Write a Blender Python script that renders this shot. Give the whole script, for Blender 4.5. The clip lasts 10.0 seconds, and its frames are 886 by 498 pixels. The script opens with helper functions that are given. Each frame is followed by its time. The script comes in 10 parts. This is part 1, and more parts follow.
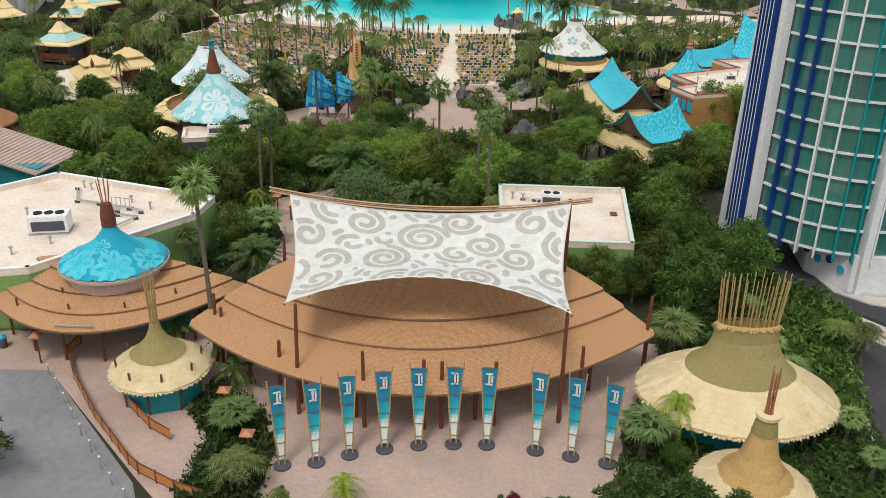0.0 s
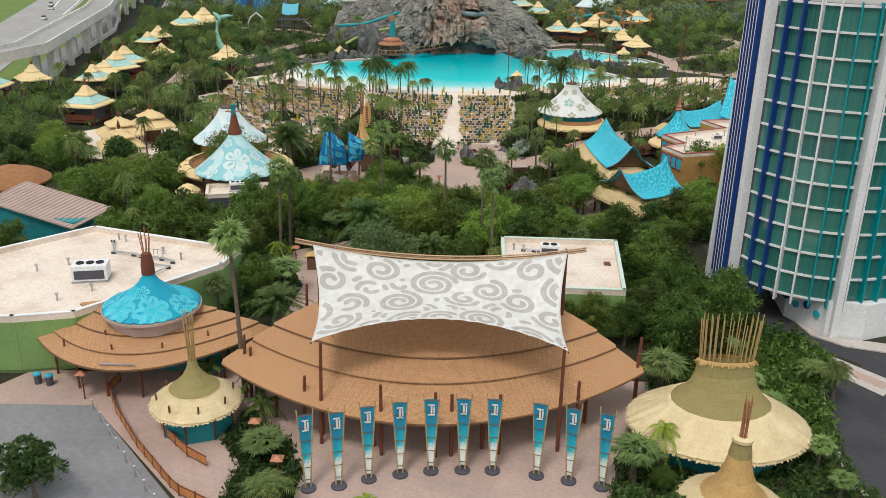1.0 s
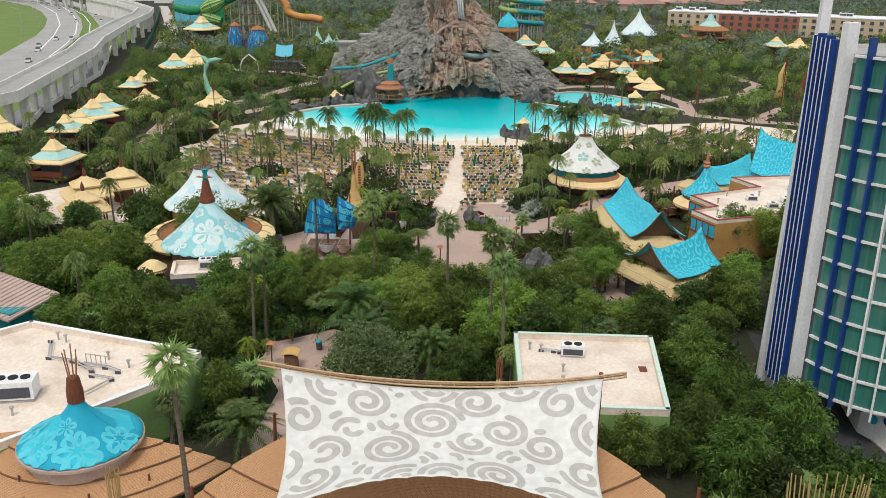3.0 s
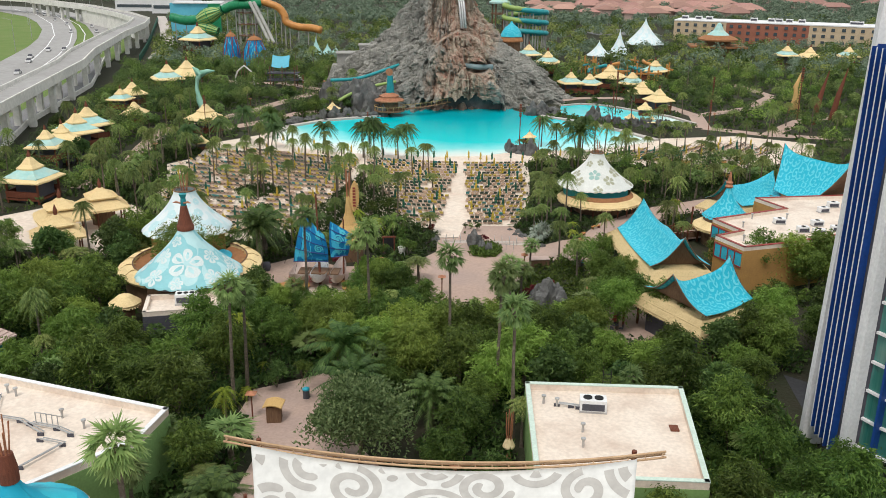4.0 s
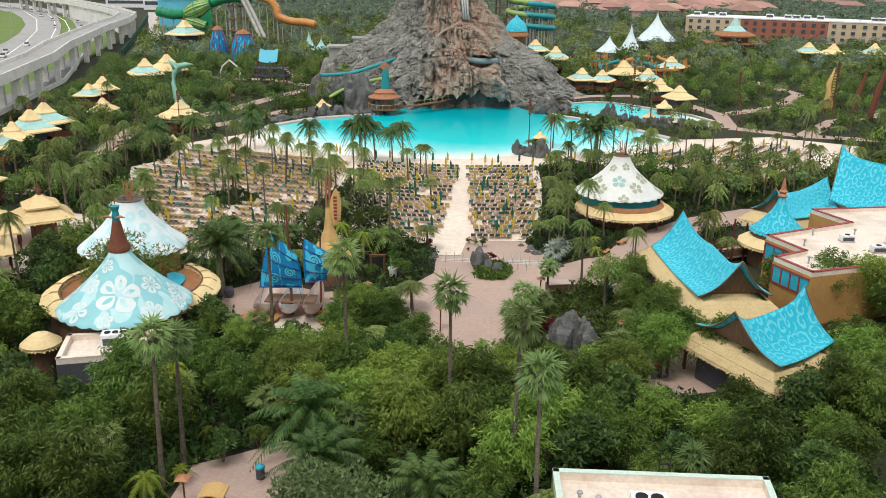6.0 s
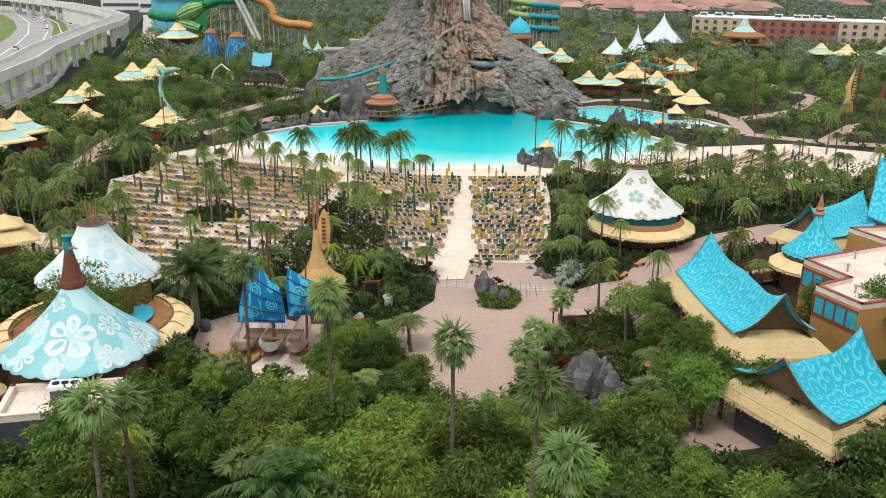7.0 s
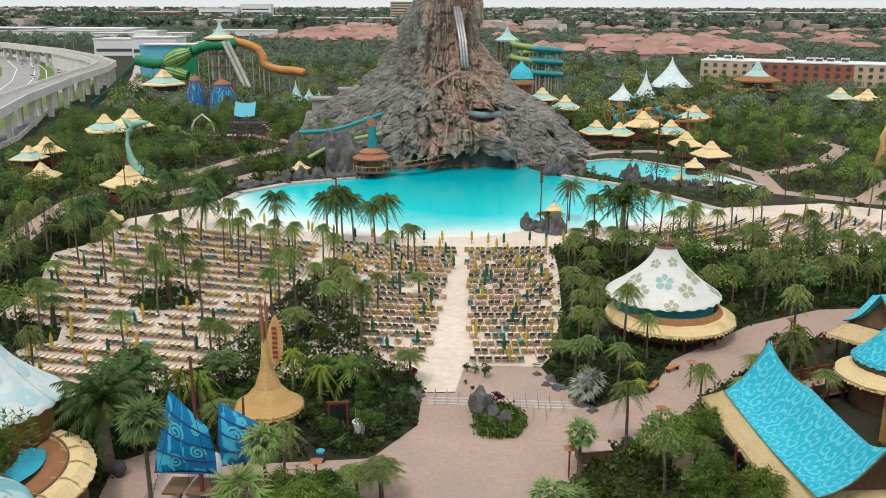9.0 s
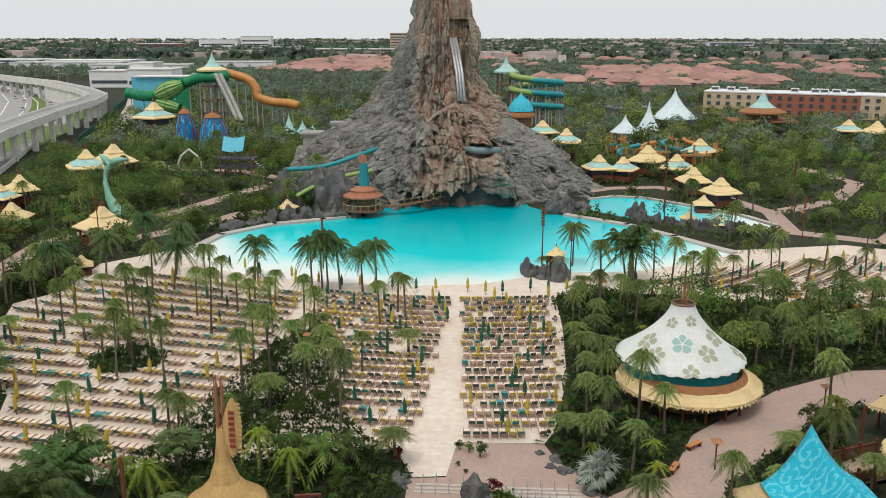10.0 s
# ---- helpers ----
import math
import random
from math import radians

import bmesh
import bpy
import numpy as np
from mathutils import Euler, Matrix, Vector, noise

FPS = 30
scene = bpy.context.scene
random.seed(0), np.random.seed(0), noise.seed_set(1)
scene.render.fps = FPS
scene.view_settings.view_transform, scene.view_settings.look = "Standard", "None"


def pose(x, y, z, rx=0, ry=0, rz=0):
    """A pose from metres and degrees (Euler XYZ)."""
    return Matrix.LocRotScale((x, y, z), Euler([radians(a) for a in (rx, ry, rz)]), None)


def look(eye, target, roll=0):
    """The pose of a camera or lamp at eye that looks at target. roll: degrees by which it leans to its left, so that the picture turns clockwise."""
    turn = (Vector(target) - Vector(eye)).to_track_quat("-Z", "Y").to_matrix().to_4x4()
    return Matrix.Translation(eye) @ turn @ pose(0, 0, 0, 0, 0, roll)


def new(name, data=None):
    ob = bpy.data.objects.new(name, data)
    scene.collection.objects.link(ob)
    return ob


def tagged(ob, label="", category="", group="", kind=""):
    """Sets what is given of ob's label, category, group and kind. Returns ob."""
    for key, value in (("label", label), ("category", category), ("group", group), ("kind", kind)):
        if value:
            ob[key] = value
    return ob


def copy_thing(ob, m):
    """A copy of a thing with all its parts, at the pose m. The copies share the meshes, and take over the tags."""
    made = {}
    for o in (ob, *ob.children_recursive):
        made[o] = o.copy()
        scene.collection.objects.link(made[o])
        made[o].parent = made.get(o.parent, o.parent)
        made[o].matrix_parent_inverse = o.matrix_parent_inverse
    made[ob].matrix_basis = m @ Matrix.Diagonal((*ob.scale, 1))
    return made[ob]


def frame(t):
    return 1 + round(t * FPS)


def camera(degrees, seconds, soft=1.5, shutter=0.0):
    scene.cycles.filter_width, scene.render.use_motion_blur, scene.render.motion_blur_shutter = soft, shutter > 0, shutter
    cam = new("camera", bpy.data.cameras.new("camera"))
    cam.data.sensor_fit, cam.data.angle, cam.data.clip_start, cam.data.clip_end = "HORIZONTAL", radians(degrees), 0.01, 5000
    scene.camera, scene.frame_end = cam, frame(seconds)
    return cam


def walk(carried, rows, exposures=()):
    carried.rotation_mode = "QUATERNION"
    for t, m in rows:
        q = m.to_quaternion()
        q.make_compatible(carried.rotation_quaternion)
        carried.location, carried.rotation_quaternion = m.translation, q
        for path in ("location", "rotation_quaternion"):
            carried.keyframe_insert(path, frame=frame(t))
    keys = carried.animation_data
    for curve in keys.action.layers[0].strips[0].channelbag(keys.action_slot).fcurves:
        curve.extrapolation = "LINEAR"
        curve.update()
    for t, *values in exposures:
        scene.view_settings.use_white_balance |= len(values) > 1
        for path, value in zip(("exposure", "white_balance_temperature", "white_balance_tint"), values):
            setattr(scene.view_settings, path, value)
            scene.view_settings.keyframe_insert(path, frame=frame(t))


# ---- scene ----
cam = camera(54.0, 10.0, 0.6)
PATH = [
    (0, (2.734, -0.514, 39.566), (2.655, 1.296, 38.72), 1.0),
    (0.5, (2.493, -5.331, 41.048), (2.411, -3.485, 40.282), 0.9),
    (1, (2.315, -7.806, 41.968), (2.231, -5.946, 41.238), 0.9),
    (1.5, (2.196, -5.847, 42.128), (2.111, -3.984, 41.406), 0.8),
    (2, (2.091, -0.666, 42.252), (2.004, 1.198, 41.532), 0.7),
    (2.5, (1.771, 4.538, 42.221), (1.683, 6.413, 41.532), 0.7),
    (4, (0.937, 20.152, 41.334), (0.841, 22.044, 40.694), 0.5),
    (4.5, (0.701, 25.296, 40.097), (0.605, 27.189, 39.458), 0.6),
    (5, (0.444, 30.144, 38.929), (0.349, 32.038, 38.291), 0.6),
    (5.5, (0.295, 35.185, 37.812), (0.198, 37.078, 37.175), 0.7),
    (7, (-0.456, 51.098, 36.178), (-0.557, 52.992, 35.545), 0.4),
    (7.5, (-0.525, 56.325, 36.074), (-0.63, 58.226, 35.462), 0.4),
    (8, (-0.463, 61.321, 36.071), (-0.57, 63.229, 35.48), 0.3),
    (8.5, (-0.26, 66.361, 36.005), (-0.368, 68.275, 35.435), 0.2),
    (9, (0.003, 71.602, 35.943), (-0.107, 73.523, 35.398), 0.1),
    (9.5, (0.156, 76.876, 35.929), (0.045, 78.806, 35.416), 0.0),
    (10, (0.377, 82.228, 35.889), (0.265, 84.166, 35.409), -0.0),
]
walk(cam, [(t, look(eye, target, roll)) for t, eye, target, roll in PATH], [(0, -0.03), (2.6, 0.0), (4.5, 0.1), (7, 0.21), (8.5, 0.08), (10, -0.16)])

# ---- light: bright overcast day ----
SUN_EL, SUN_AZ = 62.0, 200.0
world = bpy.data.worlds.new("overcast")
scene.world = world
world.use_nodes = True
wn, wl = world.node_tree.nodes, world.node_tree.links
wn.clear()
sky = wn.new("ShaderNodeTexSky")
sky.sky_type = "NISHITA"
sky.sun_disc = False
sky.sun_elevation, sky.sun_rotation = radians(SUN_EL), radians(SUN_AZ)
sky.dust_density, sky.air_density = 4.0, 1.0
cloud = wn.new("ShaderNodeMix")
cloud.data_type = "RGBA"
cloud.inputs[0].default_value = 0.86
wl.new(sky.outputs[0], cloud.inputs[6])
cloud.inputs[7].default_value = (7.6, 7.9, 8.0, 1)
back = wn.new("ShaderNodeBackground")
back.inputs[1].default_value = 0.122
wl.new(cloud.outputs[2], back.inputs[0])
wout = wn.new("ShaderNodeOutputWorld")
wl.new(back.outputs[0], wout.inputs[0])
sun_data = bpy.data.lights.new("sun", "SUN")
sun_data.energy, sun_data.angle, sun_data.color = 1.7, radians(14), (1, 0.95, 0.88)
sun = new("sun", sun_data)
sun.matrix_world = look((0, 0, 200), (0 - 100 * math.cos(radians(SUN_EL)) * math.sin(radians(SUN_AZ)), 0 - 100 * math.cos(radians(SUN_EL)) * math.cos(radians(SUN_AZ)), 200 - 100 * math.sin(radians(SUN_EL))))


# ---- mesh helpers ----
class MB:
    """Collects vertices and faces of one mesh."""

    def __init__(self):
        self.v, self.f = [], []

    def add(self, verts, faces):
        n = len(self.v)
        self.v += [tuple(p) for p in verts]
        self.f += [tuple(i + n for i in q) for q in faces]
        return self

    def box(self, c, s, rz=0.0, rx=0.0, ry=0.0):
        m = pose(c[0], c[1], c[2], rx, ry, rz)
        vs = [m @ Vector((x * s[0] / 2, y * s[1] / 2, z * s[2] / 2)) for x in (-1, 1) for y in (-1, 1) for z in (-1, 1)]
        return self.add(vs, [(0, 1, 3, 2), (4, 6, 7, 5), (0, 4, 5, 1), (2, 3, 7, 6), (0, 2, 6, 4), (1, 5, 7, 3)])

    def prism(self, poly, z0, z1):
        n = len(poly)
        if sum(poly[i][0] * poly[(i + 1) % n][1] - poly[(i + 1) % n][0] * poly[i][1] for i in range(n)) < 0:
            poly = poly[::-1]
        vs = [(p[0], p[1], z0) for p in poly] + [(p[0], p[1], z1) for p in poly]
        fs = [tuple(range(n - 1, -1, -1)), tuple(range(n, 2 * n))] + [(i, (i + 1) % n, n + (i + 1) % n, n + i) for i in range(n)]
        return self.add(vs, fs)

    def tube(self, pts, radii, n=8, cap=True):
        pts = [Vector(p) for p in pts]
        if not hasattr(radii, "__len__"):
            radii = [radii] * len(pts)
        vs, fs = [], []
        for i, p in enumerate(pts):
            d = (pts[min(i + 1, len(pts) - 1)] - pts[max(i - 1, 0)]).normalized()
            a = d.cross(Vector((0, 0, 1)))
            a = Vector((1, 0, 0)) if a.length < 0.05 else a.normalized()
            b = d.cross(a).normalized()
            vs += [p + radii[i] * (math.cos(2 * math.pi * k / n) * a + math.sin(2 * math.pi * k / n) * b) for k in range(n)]
        for i in range(len(pts) - 1):
            fs += [(i * n + k, i * n + (k + 1) % n, (i + 1) * n + (k + 1) % n, (i + 1) * n + k) for k in range(n)]
        if cap:
            fs += [tuple(range(n - 1, -1, -1)), tuple(range((len(pts) - 1) * n, len(pts) * n))]
        return self.add(vs, fs)

    def lathe(self, prof, n=32, c=(0, 0), a0=0.0, a1=2 * math.pi, ruff=0.0, sx=1.0, sy=1.0):
        """prof: rows of radius, height. ruff: uneven edge."""
        full = abs(a1 - a0 - 2 * math.pi) < 1e-4
        m = n if full else n + 1
        vs, fs = [], []
        for r, z in prof:
            for k in range(m):
                a = a0 + (a1 - a0) * k / n
                q = r * (1 + ruff * (random.random() - 0.5))
                vs.append((c[0] + sx * q * math.cos(a), c[1] + sy * q * math.sin(a), z + ruff * (random.random() - 0.5)))
        for i in range(len(prof) - 1):
            for k in range(n):
                fs.append((i * m + k, i * m + (k + 1) % m, (i + 1) * m + (k + 1) % m, (i + 1) * m + k))
        return self.add(vs, fs)

    def sheet(self, fn, nu, nv, thick=0.0):
        """A curved sheet from fn(u, v), with thickness downwards."""
        vs = [Vector(fn(i / nu, j / nv)) for i in range(nu + 1) for j in range(nv + 1)]
        w = nv + 1
        fs = [(i * w + j, (i + 1) * w + j, (i + 1) * w + j + 1, i * w + j + 1) for i in range(nu) for j in range(nv)]
        if not thick:
            return self.add(vs, fs)
        n = len(vs)
        rim = [(i * w) for i in range(nu + 1)] + [nu * w + j for j in range(1, w)] + [i * w + nv for i in range(nu - 1, -1, -1)] + [j for j in range(nv - 1, 0, -1)]
        sides = [(rim[k], rim[(k + 1) % len(rim)], rim[(k + 1) % len(rim)] + n, rim[k] + n) for k in range(len(rim))]
        return self.add(vs + [p - Vector((0, 0, thick)) for p in vs], fs + [tuple(i + n for i in q[::-1]) for q in fs] + [s[::-1] for s in sides])

    def warp(self, fn):
        self.v = [fn(*p) for p in self.v]
        return self

    def mesh(self, name, off=(0, 0, 0), smooth=False):
        me = bpy.data.meshes.new(name)
        ox, oy, oz = off
        me.from_pydata([(x - ox, y - oy, z - oz) for x, y, z in self.v], [], self.f)
        me.update()
        if smooth:
            me.polygons.foreach_set("use_smooth", [True] * len(me.polygons))
        return me


def thing(name, label, category, loc=(0, 0, 0), group="", kind=""):
    e = new(name)
    e.empty_display_size = 0.3
    e.location = loc
    return tagged(e, label, category, group, kind)


def root_of(ob):
    p = Vector((0, 0, 0))
    while ob:
        p = p + ob.location
        ob = ob.parent
    return p


def part(name, mb, material, parent, label="", smooth=False, at_world=True):
    """Links a mesh as one part of a thing. Places are in the world's metres unless at_world is off."""
    off = root_of(parent) if at_world else (0, 0, 0)
    ob = new(name, mb.mesh(name, off, smooth))
    ob.data.materials.append(material)
    ob.parent = parent
    if label:
        ob["label"] = label
    return ob


def single(name, mb, material, label, category, loc=(0, 0, 0), kind="", group="", smooth=False):
    ob = new(name, mb.mesh(name, loc, smooth))
    ob.location = loc
    ob.data.materials.append(material)
    return tagged(ob, label, category, group, kind)


def piece(name, mesh, m, parent):
    """One of many alike pieces that share a mesh."""
    ob = new(name, mesh)
    ob.parent = parent
    ob.matrix_basis = Matrix.Translation(-root_of(parent)) @ m
    return ob


def inside(p, poly):
    x, y = p
    hit = False
    for i in range(len(poly)):
        (x0, y0), (x1, y1) = poly[i], poly[i - 1]
        if (y0 > y) != (y1 > y) and x < (x1 - x0) * (y - y0) / (y1 - y0) + x0:
            hit = not hit
    return hit


# ---- materials ----
def nodes_of(name):
    m = bpy.data.materials.new(name)
    m.use_nodes = True
    n = m.node_tree.nodes
    return m, n, m.node_tree.links, n["Principled BSDF"]


def mix_rgb(n, l, fac, a, b, mode="MIX"):
    x = n.new("ShaderNodeMix")
    x.data_type, x.blend_type = "RGBA", mode
    for sock, val in ((x.inputs[0], fac), (x.inputs[6], a), (x.inputs[7], b)):
        if hasattr(val, "is_linked"):
            l.new(val, sock)
        elif hasattr(val, "__len__"):
            sock.default_value = (*val[:3], 1)
        else:
            sock.default_value = val
    return x.outputs[2]


def maths(n, l, op, *vals):
    x = n.new("ShaderNodeMath")
    x.operation = op
    for k, val in enumerate(vals):
        if hasattr(val, "is_linked"):
            l.new(val, x.inputs[k])
        else:
            x.inputs[k].default_value = val
    return x.outputs[0]


def noise_of(n, l, vec, scale, detail=4.0, rough=0.55, lo=0.35, hi=0.65):
    t = n.new("ShaderNodeTexNoise")
    t.inputs["Scale"].default_value, t.inputs["Detail"].default_value, t.inputs["Roughness"].default_value = scale, detail, rough
    l.new(vec, t.inputs["Vector"])
    r = n.new("ShaderNodeMapRange")
    r.inputs[1].default_value, r.inputs[2].default_value = lo, hi
    l.new(t.outputs[0], r.inputs[0])
    return r.outputs[0]


def coords(n, l, space="Object", scale=(1, 1, 1)):
    tc = n.new("ShaderNodeTexCoord")
    mp = n.new("ShaderNodeMapping")
    mp.inputs["Scale"].default_value = scale
    if space == "World":
        g = n.new("ShaderNodeNewGeometry")
        l.new(g.outputs["Position"], mp.inputs[0])
    else:
        l.new(tc.outputs[space], mp.inputs[0])
    return mp.outputs[0]


def bump_to(n, l, b, height, strength, dist=0.05):
    x = n.new("ShaderNodeBump")
    x.inputs["Strength"].default_value, x.inputs["Distance"].default_value = strength, dist
    l.new(height, x.inputs["Height"])
    l.new(x.outputs[0], b.inputs["Normal"])


def surf(name, c1, c2=None, scale=1.0, rough=0.75, metal=0.0, bump=0.3, fine=12.0, dirt=None, dirt_amt=0.4, rnd=0.0, isl=0.0, space="World", stretch=(1, 1, 1), spec=0.3, dirt_scale=0.25):
    """A surface with variation at two scales, stains and fine relief."""
    m, n, l, b = nodes_of(name)
    c2 = c2 or tuple(0.75 * x for x in c1)
    vec = coords(n, l, space, stretch)
    col = mix_rgb(n, l, noise_of(n, l, vec, scale), c1, c2)
    f = noise_of(n, l, vec, scale * fine, 5)
    col = mix_rgb(n, l, maths(n, l, "MULTIPLY", f, 0.35), col, tuple(0.6 * x for x in c2))
    if dirt:
        d = noise_of(n, l, vec, dirt_scale, 6, 0.65, 0.48, 0.72)
        col = mix_rgb(n, l, maths(n, l, "MULTIPLY", d, dirt_amt), col, dirt)
    if rnd or isl:
        hsv = n.new("ShaderNodeHueSaturation")
        if rnd:
            src = n.new("ShaderNodeObjectInfo").outputs["Random"]
        else:
            src = n.new("ShaderNodeNewGeometry").outputs["Random Per Island"]
        amt = rnd or isl
        r = n.new("ShaderNodeMapRange")
        r.inputs[3].default_value, r.inputs[4].default_value = 1 - amt, 1 + amt
        l.new(src, r.inputs[0])
        l.new(r.outputs[0], hsv.inputs["Value"])
        r2 = n.new("ShaderNodeMapRange")
        r2.inputs[3].default_value, r2.inputs[4].default_value = 0.5 - 0.05 * amt, 0.5 + 0.05 * amt
        l.new(maths(n, l, "FRACT", maths(n, l, "MULTIPLY", src, 7.31)), r2.inputs[0])
        l.new(r2.outputs[0], hsv.inputs["Hue"])
        l.new(col, hsv.inputs["Color"])
        col = hsv.outputs[0]
    l.new(col, b.inputs["Base Color"])
    b.inputs["Roughness"].default_value, b.inputs["Metallic"].default_value = rough, metal
    b.inputs["Specular IOR Level"].default_value = spec
    if bump:
        bump_to(n, l, b, f, bump)
    return m


def leaf_mat(name, c1, c2, rnd=0.38):
    """Foliage: colour varies by tree and by leaf, with light passing through."""
    m, n, l, b = nodes_of(name)
    geo, info = n.new("ShaderNodeNewGeometry"), n.new("ShaderNodeObjectInfo")
    col = mix_rgb(n, l, geo.outputs["Random Per Island"], c1, c2)
    hsv = n.new("ShaderNodeHueSaturation")
    r = n.new("ShaderNodeMapRange")
    r.inputs[3].default_value, r.inputs[4].default_value = 1 - rnd, 1 + rnd
    l.new(info.outputs["Random"], r.inputs[0])
    l.new(r.outputs[0], hsv.inputs["Value"])
    r2 = n.new("ShaderNodeMapRange")
    r2.inputs[3].default_value, r2.inputs[4].default_value = 0.48, 0.515
    l.new(maths(n, l, "FRACT", maths(n, l, "MULTIPLY", info.outputs["Random"], 5.7)), r2.inputs[0])
    l.new(r2.outputs[0], hsv.inputs["Hue"])
    l.new(col, hsv.inputs["Color"])
    l.new(hsv.outputs[0], b.inputs["Base Color"])
    b.inputs["Roughness"].default_value = 0.55
    b.inputs["Specular IOR Level"].default_value = 0.25
    tr = n.new("ShaderNodeBsdfTranslucent")
    l.new(hsv.outputs[0], tr.inputs[0])
    mx = n.new("ShaderNodeMixShader")
    mx.inputs[0].default_value = 0.37
    l.new(b.outputs[0], mx.inputs[1])
    l.new(tr.outputs[0], mx.inputs[2])
    l.new(mx.outputs[0], n["Material Output"].inputs[0])
    return m


def swirl_mat(name, base, mark, cell=0.35, turns=6.0, space="Generated", scale=(1, 1, 1), rough=0.6, fill=0.0, worn=None, soft=0.08):
    """Printed fabric with spiral curls."""
    m, n, l, b = nodes_of(name)
    vec = coords(n, l, space, scale)
    wob = n.new("ShaderNodeTexNoise")
    wob.inputs["Scale"].default_value = cell * 1.3
    l.new(vec, wob.inputs["Vector"])
    va = n.new("ShaderNodeVectorMath")
    va.operation = "MULTIPLY_ADD"
    l.new(wob.outputs["Color"], va.inputs[0])
    va.inputs[1].default_value = (0.5 / cell, 0.5 / cell, 0)
    l.new(vec, va.inputs[2])
    vo = n.new("ShaderNodeTexVoronoi")
    vo.voronoi_dimensions = "2D"
    vo.inputs["Scale"].default_value = cell
    vo.inputs["Randomness"].default_value = 0.75
    l.new(va.outputs[0], vo.inputs["Vector"])
    sub = n.new("ShaderNodeVectorMath")
    sub.operation = "SUBTRACT"
    l.new(va.outputs[0], sub.inputs[0])
    l.new(vo.outputs["Position"], sub.inputs[1])
    sep = n.new("ShaderNodeSeparateXYZ")
    l.new(sub.outputs[0], sep.inputs[0])
    ang = maths(n, l, "ARCTAN2", sep.outputs[1], sep.outputs[0])
    rad = maths(n, l, "MULTIPLY", vo.outputs["Distance"], turns * 2.2)
    w = maths(n, l, "SINE", maths(n, l, "ADD", maths(n, l, "MULTIPLY", ang, 1.0), rad))
    r = n.new("ShaderNodeMapRange")
    r.inputs[1].default_value, r.inputs[2].default_value = fill - soft, fill + soft
    l.new(w, r.inputs[0])
    col = mix_rgb(n, l, r.outputs[0], base, mark)
    gv = coords(n, l, "World")
    st = noise_of(n, l, gv, 0.5, 6, 0.6, 0.4, 0.75)
    col = mix_rgb(n, l, maths(n, l, "MULTIPLY", st, 0.35), col, worn or tuple(0.7 * x for x in base))
    l.new(col, b.inputs["Base Color"])
    b.inputs["Roughness"].default_value = rough
    b.inputs["Specular IOR Level"].default_value = 0.25
    bump_to(n, l, b, noise_of(n, l, gv, 1.2, 3), 0.25, 0.1)
    return m


def thatch_mat(name, c1, c2, dark, ring=3.2):
    """Straw in combed layers."""
    m, n, l, b = nodes_of(name)
    vec = coords(n, l, "World", (7, 7, 1.1))
    s = noise_of(n, l, vec, 2.2, 6, 0.7, 0.3, 0.7)
    col = mix_rgb(n, l, s, c1, c2)
    straw = noise_of(n, l, coords(n, l, "World", (5, 5, 0.8)), 1.3, 4, 0.7, 0.52, 0.66)
    col = mix_rgb(n, l, maths(n, l, "MULTIPLY", straw, 0.4), col, dark)
    v2 = coords(n, l, "World")
    big = noise_of(n, l, v2, 0.45, 5, 0.6, 0.45, 0.75)
    col = mix_rgb(n, l, maths(n, l, "MULTIPLY", big, 0.28), col, dark)
    z = n.new("ShaderNodeSeparateXYZ")
    l.new(v2, z.inputs[0])
    saw = maths(n, l, "FRACT", maths(n, l, "ADD", maths(n, l, "MULTIPLY", z.outputs[2], ring), maths(n, l, "MULTIPLY", s, 0.3)))
    col = mix_rgb(n, l, maths(n, l, "MULTIPLY", maths(n, l, "GREATER_THAN", saw, 0.86), 0.14), col, dark)
    l.new(col, b.inputs["Base Color"])
    b.inputs["Roughness"].default_value = 0.95
    b.inputs["Specular IOR Level"].default_value = 0.1
    bump_to(n, l, b, s, 0.5, 0.08)
    return m


def shingle_mat(name, c1, c2, c3, row=0.13):
    """Courses of small wooden shingles on a sloping roof: the course follows the Attribute 'course'."""
    m, n, l, b = nodes_of(name)
    uv = n.new("ShaderNodeUVMap")
    br = n.new("ShaderNodeTexBrick")
    br.inputs["Scale"].default_value = 1.0
    br.inputs["Brick Width"].default_value, br.inputs["Row Height"].default_value = 0.17, row
    br.inputs["Mortar Size"].default_value, br.inputs["Bias"].default_value = 0.012, 0.0
    br.inputs["Color1"].default_value, br.inputs["Color2"].default_value, br.inputs["Mortar"].default_value = (*c1, 1), (*c2, 1), (*(0.5 * x for x in c3), 1)
    l.new(uv.outputs[0], br.inputs["Vector"])
    vec = coords(n, l, "World")
    col = mix_rgb(n, l, maths(n, l, "MULTIPLY", noise_of(n, l, vec, 0.35, 6, 0.6, 0.4, 0.7), 0.5), br.outputs[0], c3)
    col = mix_rgb(n, l, maths(n, l, "MULTIPLY", noise_of(n, l, vec, 7, 4), 0.3), col, tuple(1.25 * x for x in c1))
    l.new(col, b.inputs["Base Color"])
    b.inputs["Roughness"].default_value = 0.9
    b.inputs["Specular IOR Level"].default_value = 0.15
    bump_to(n, l, b, br.outputs["Fac"], -0.6, 0.05)
    return m


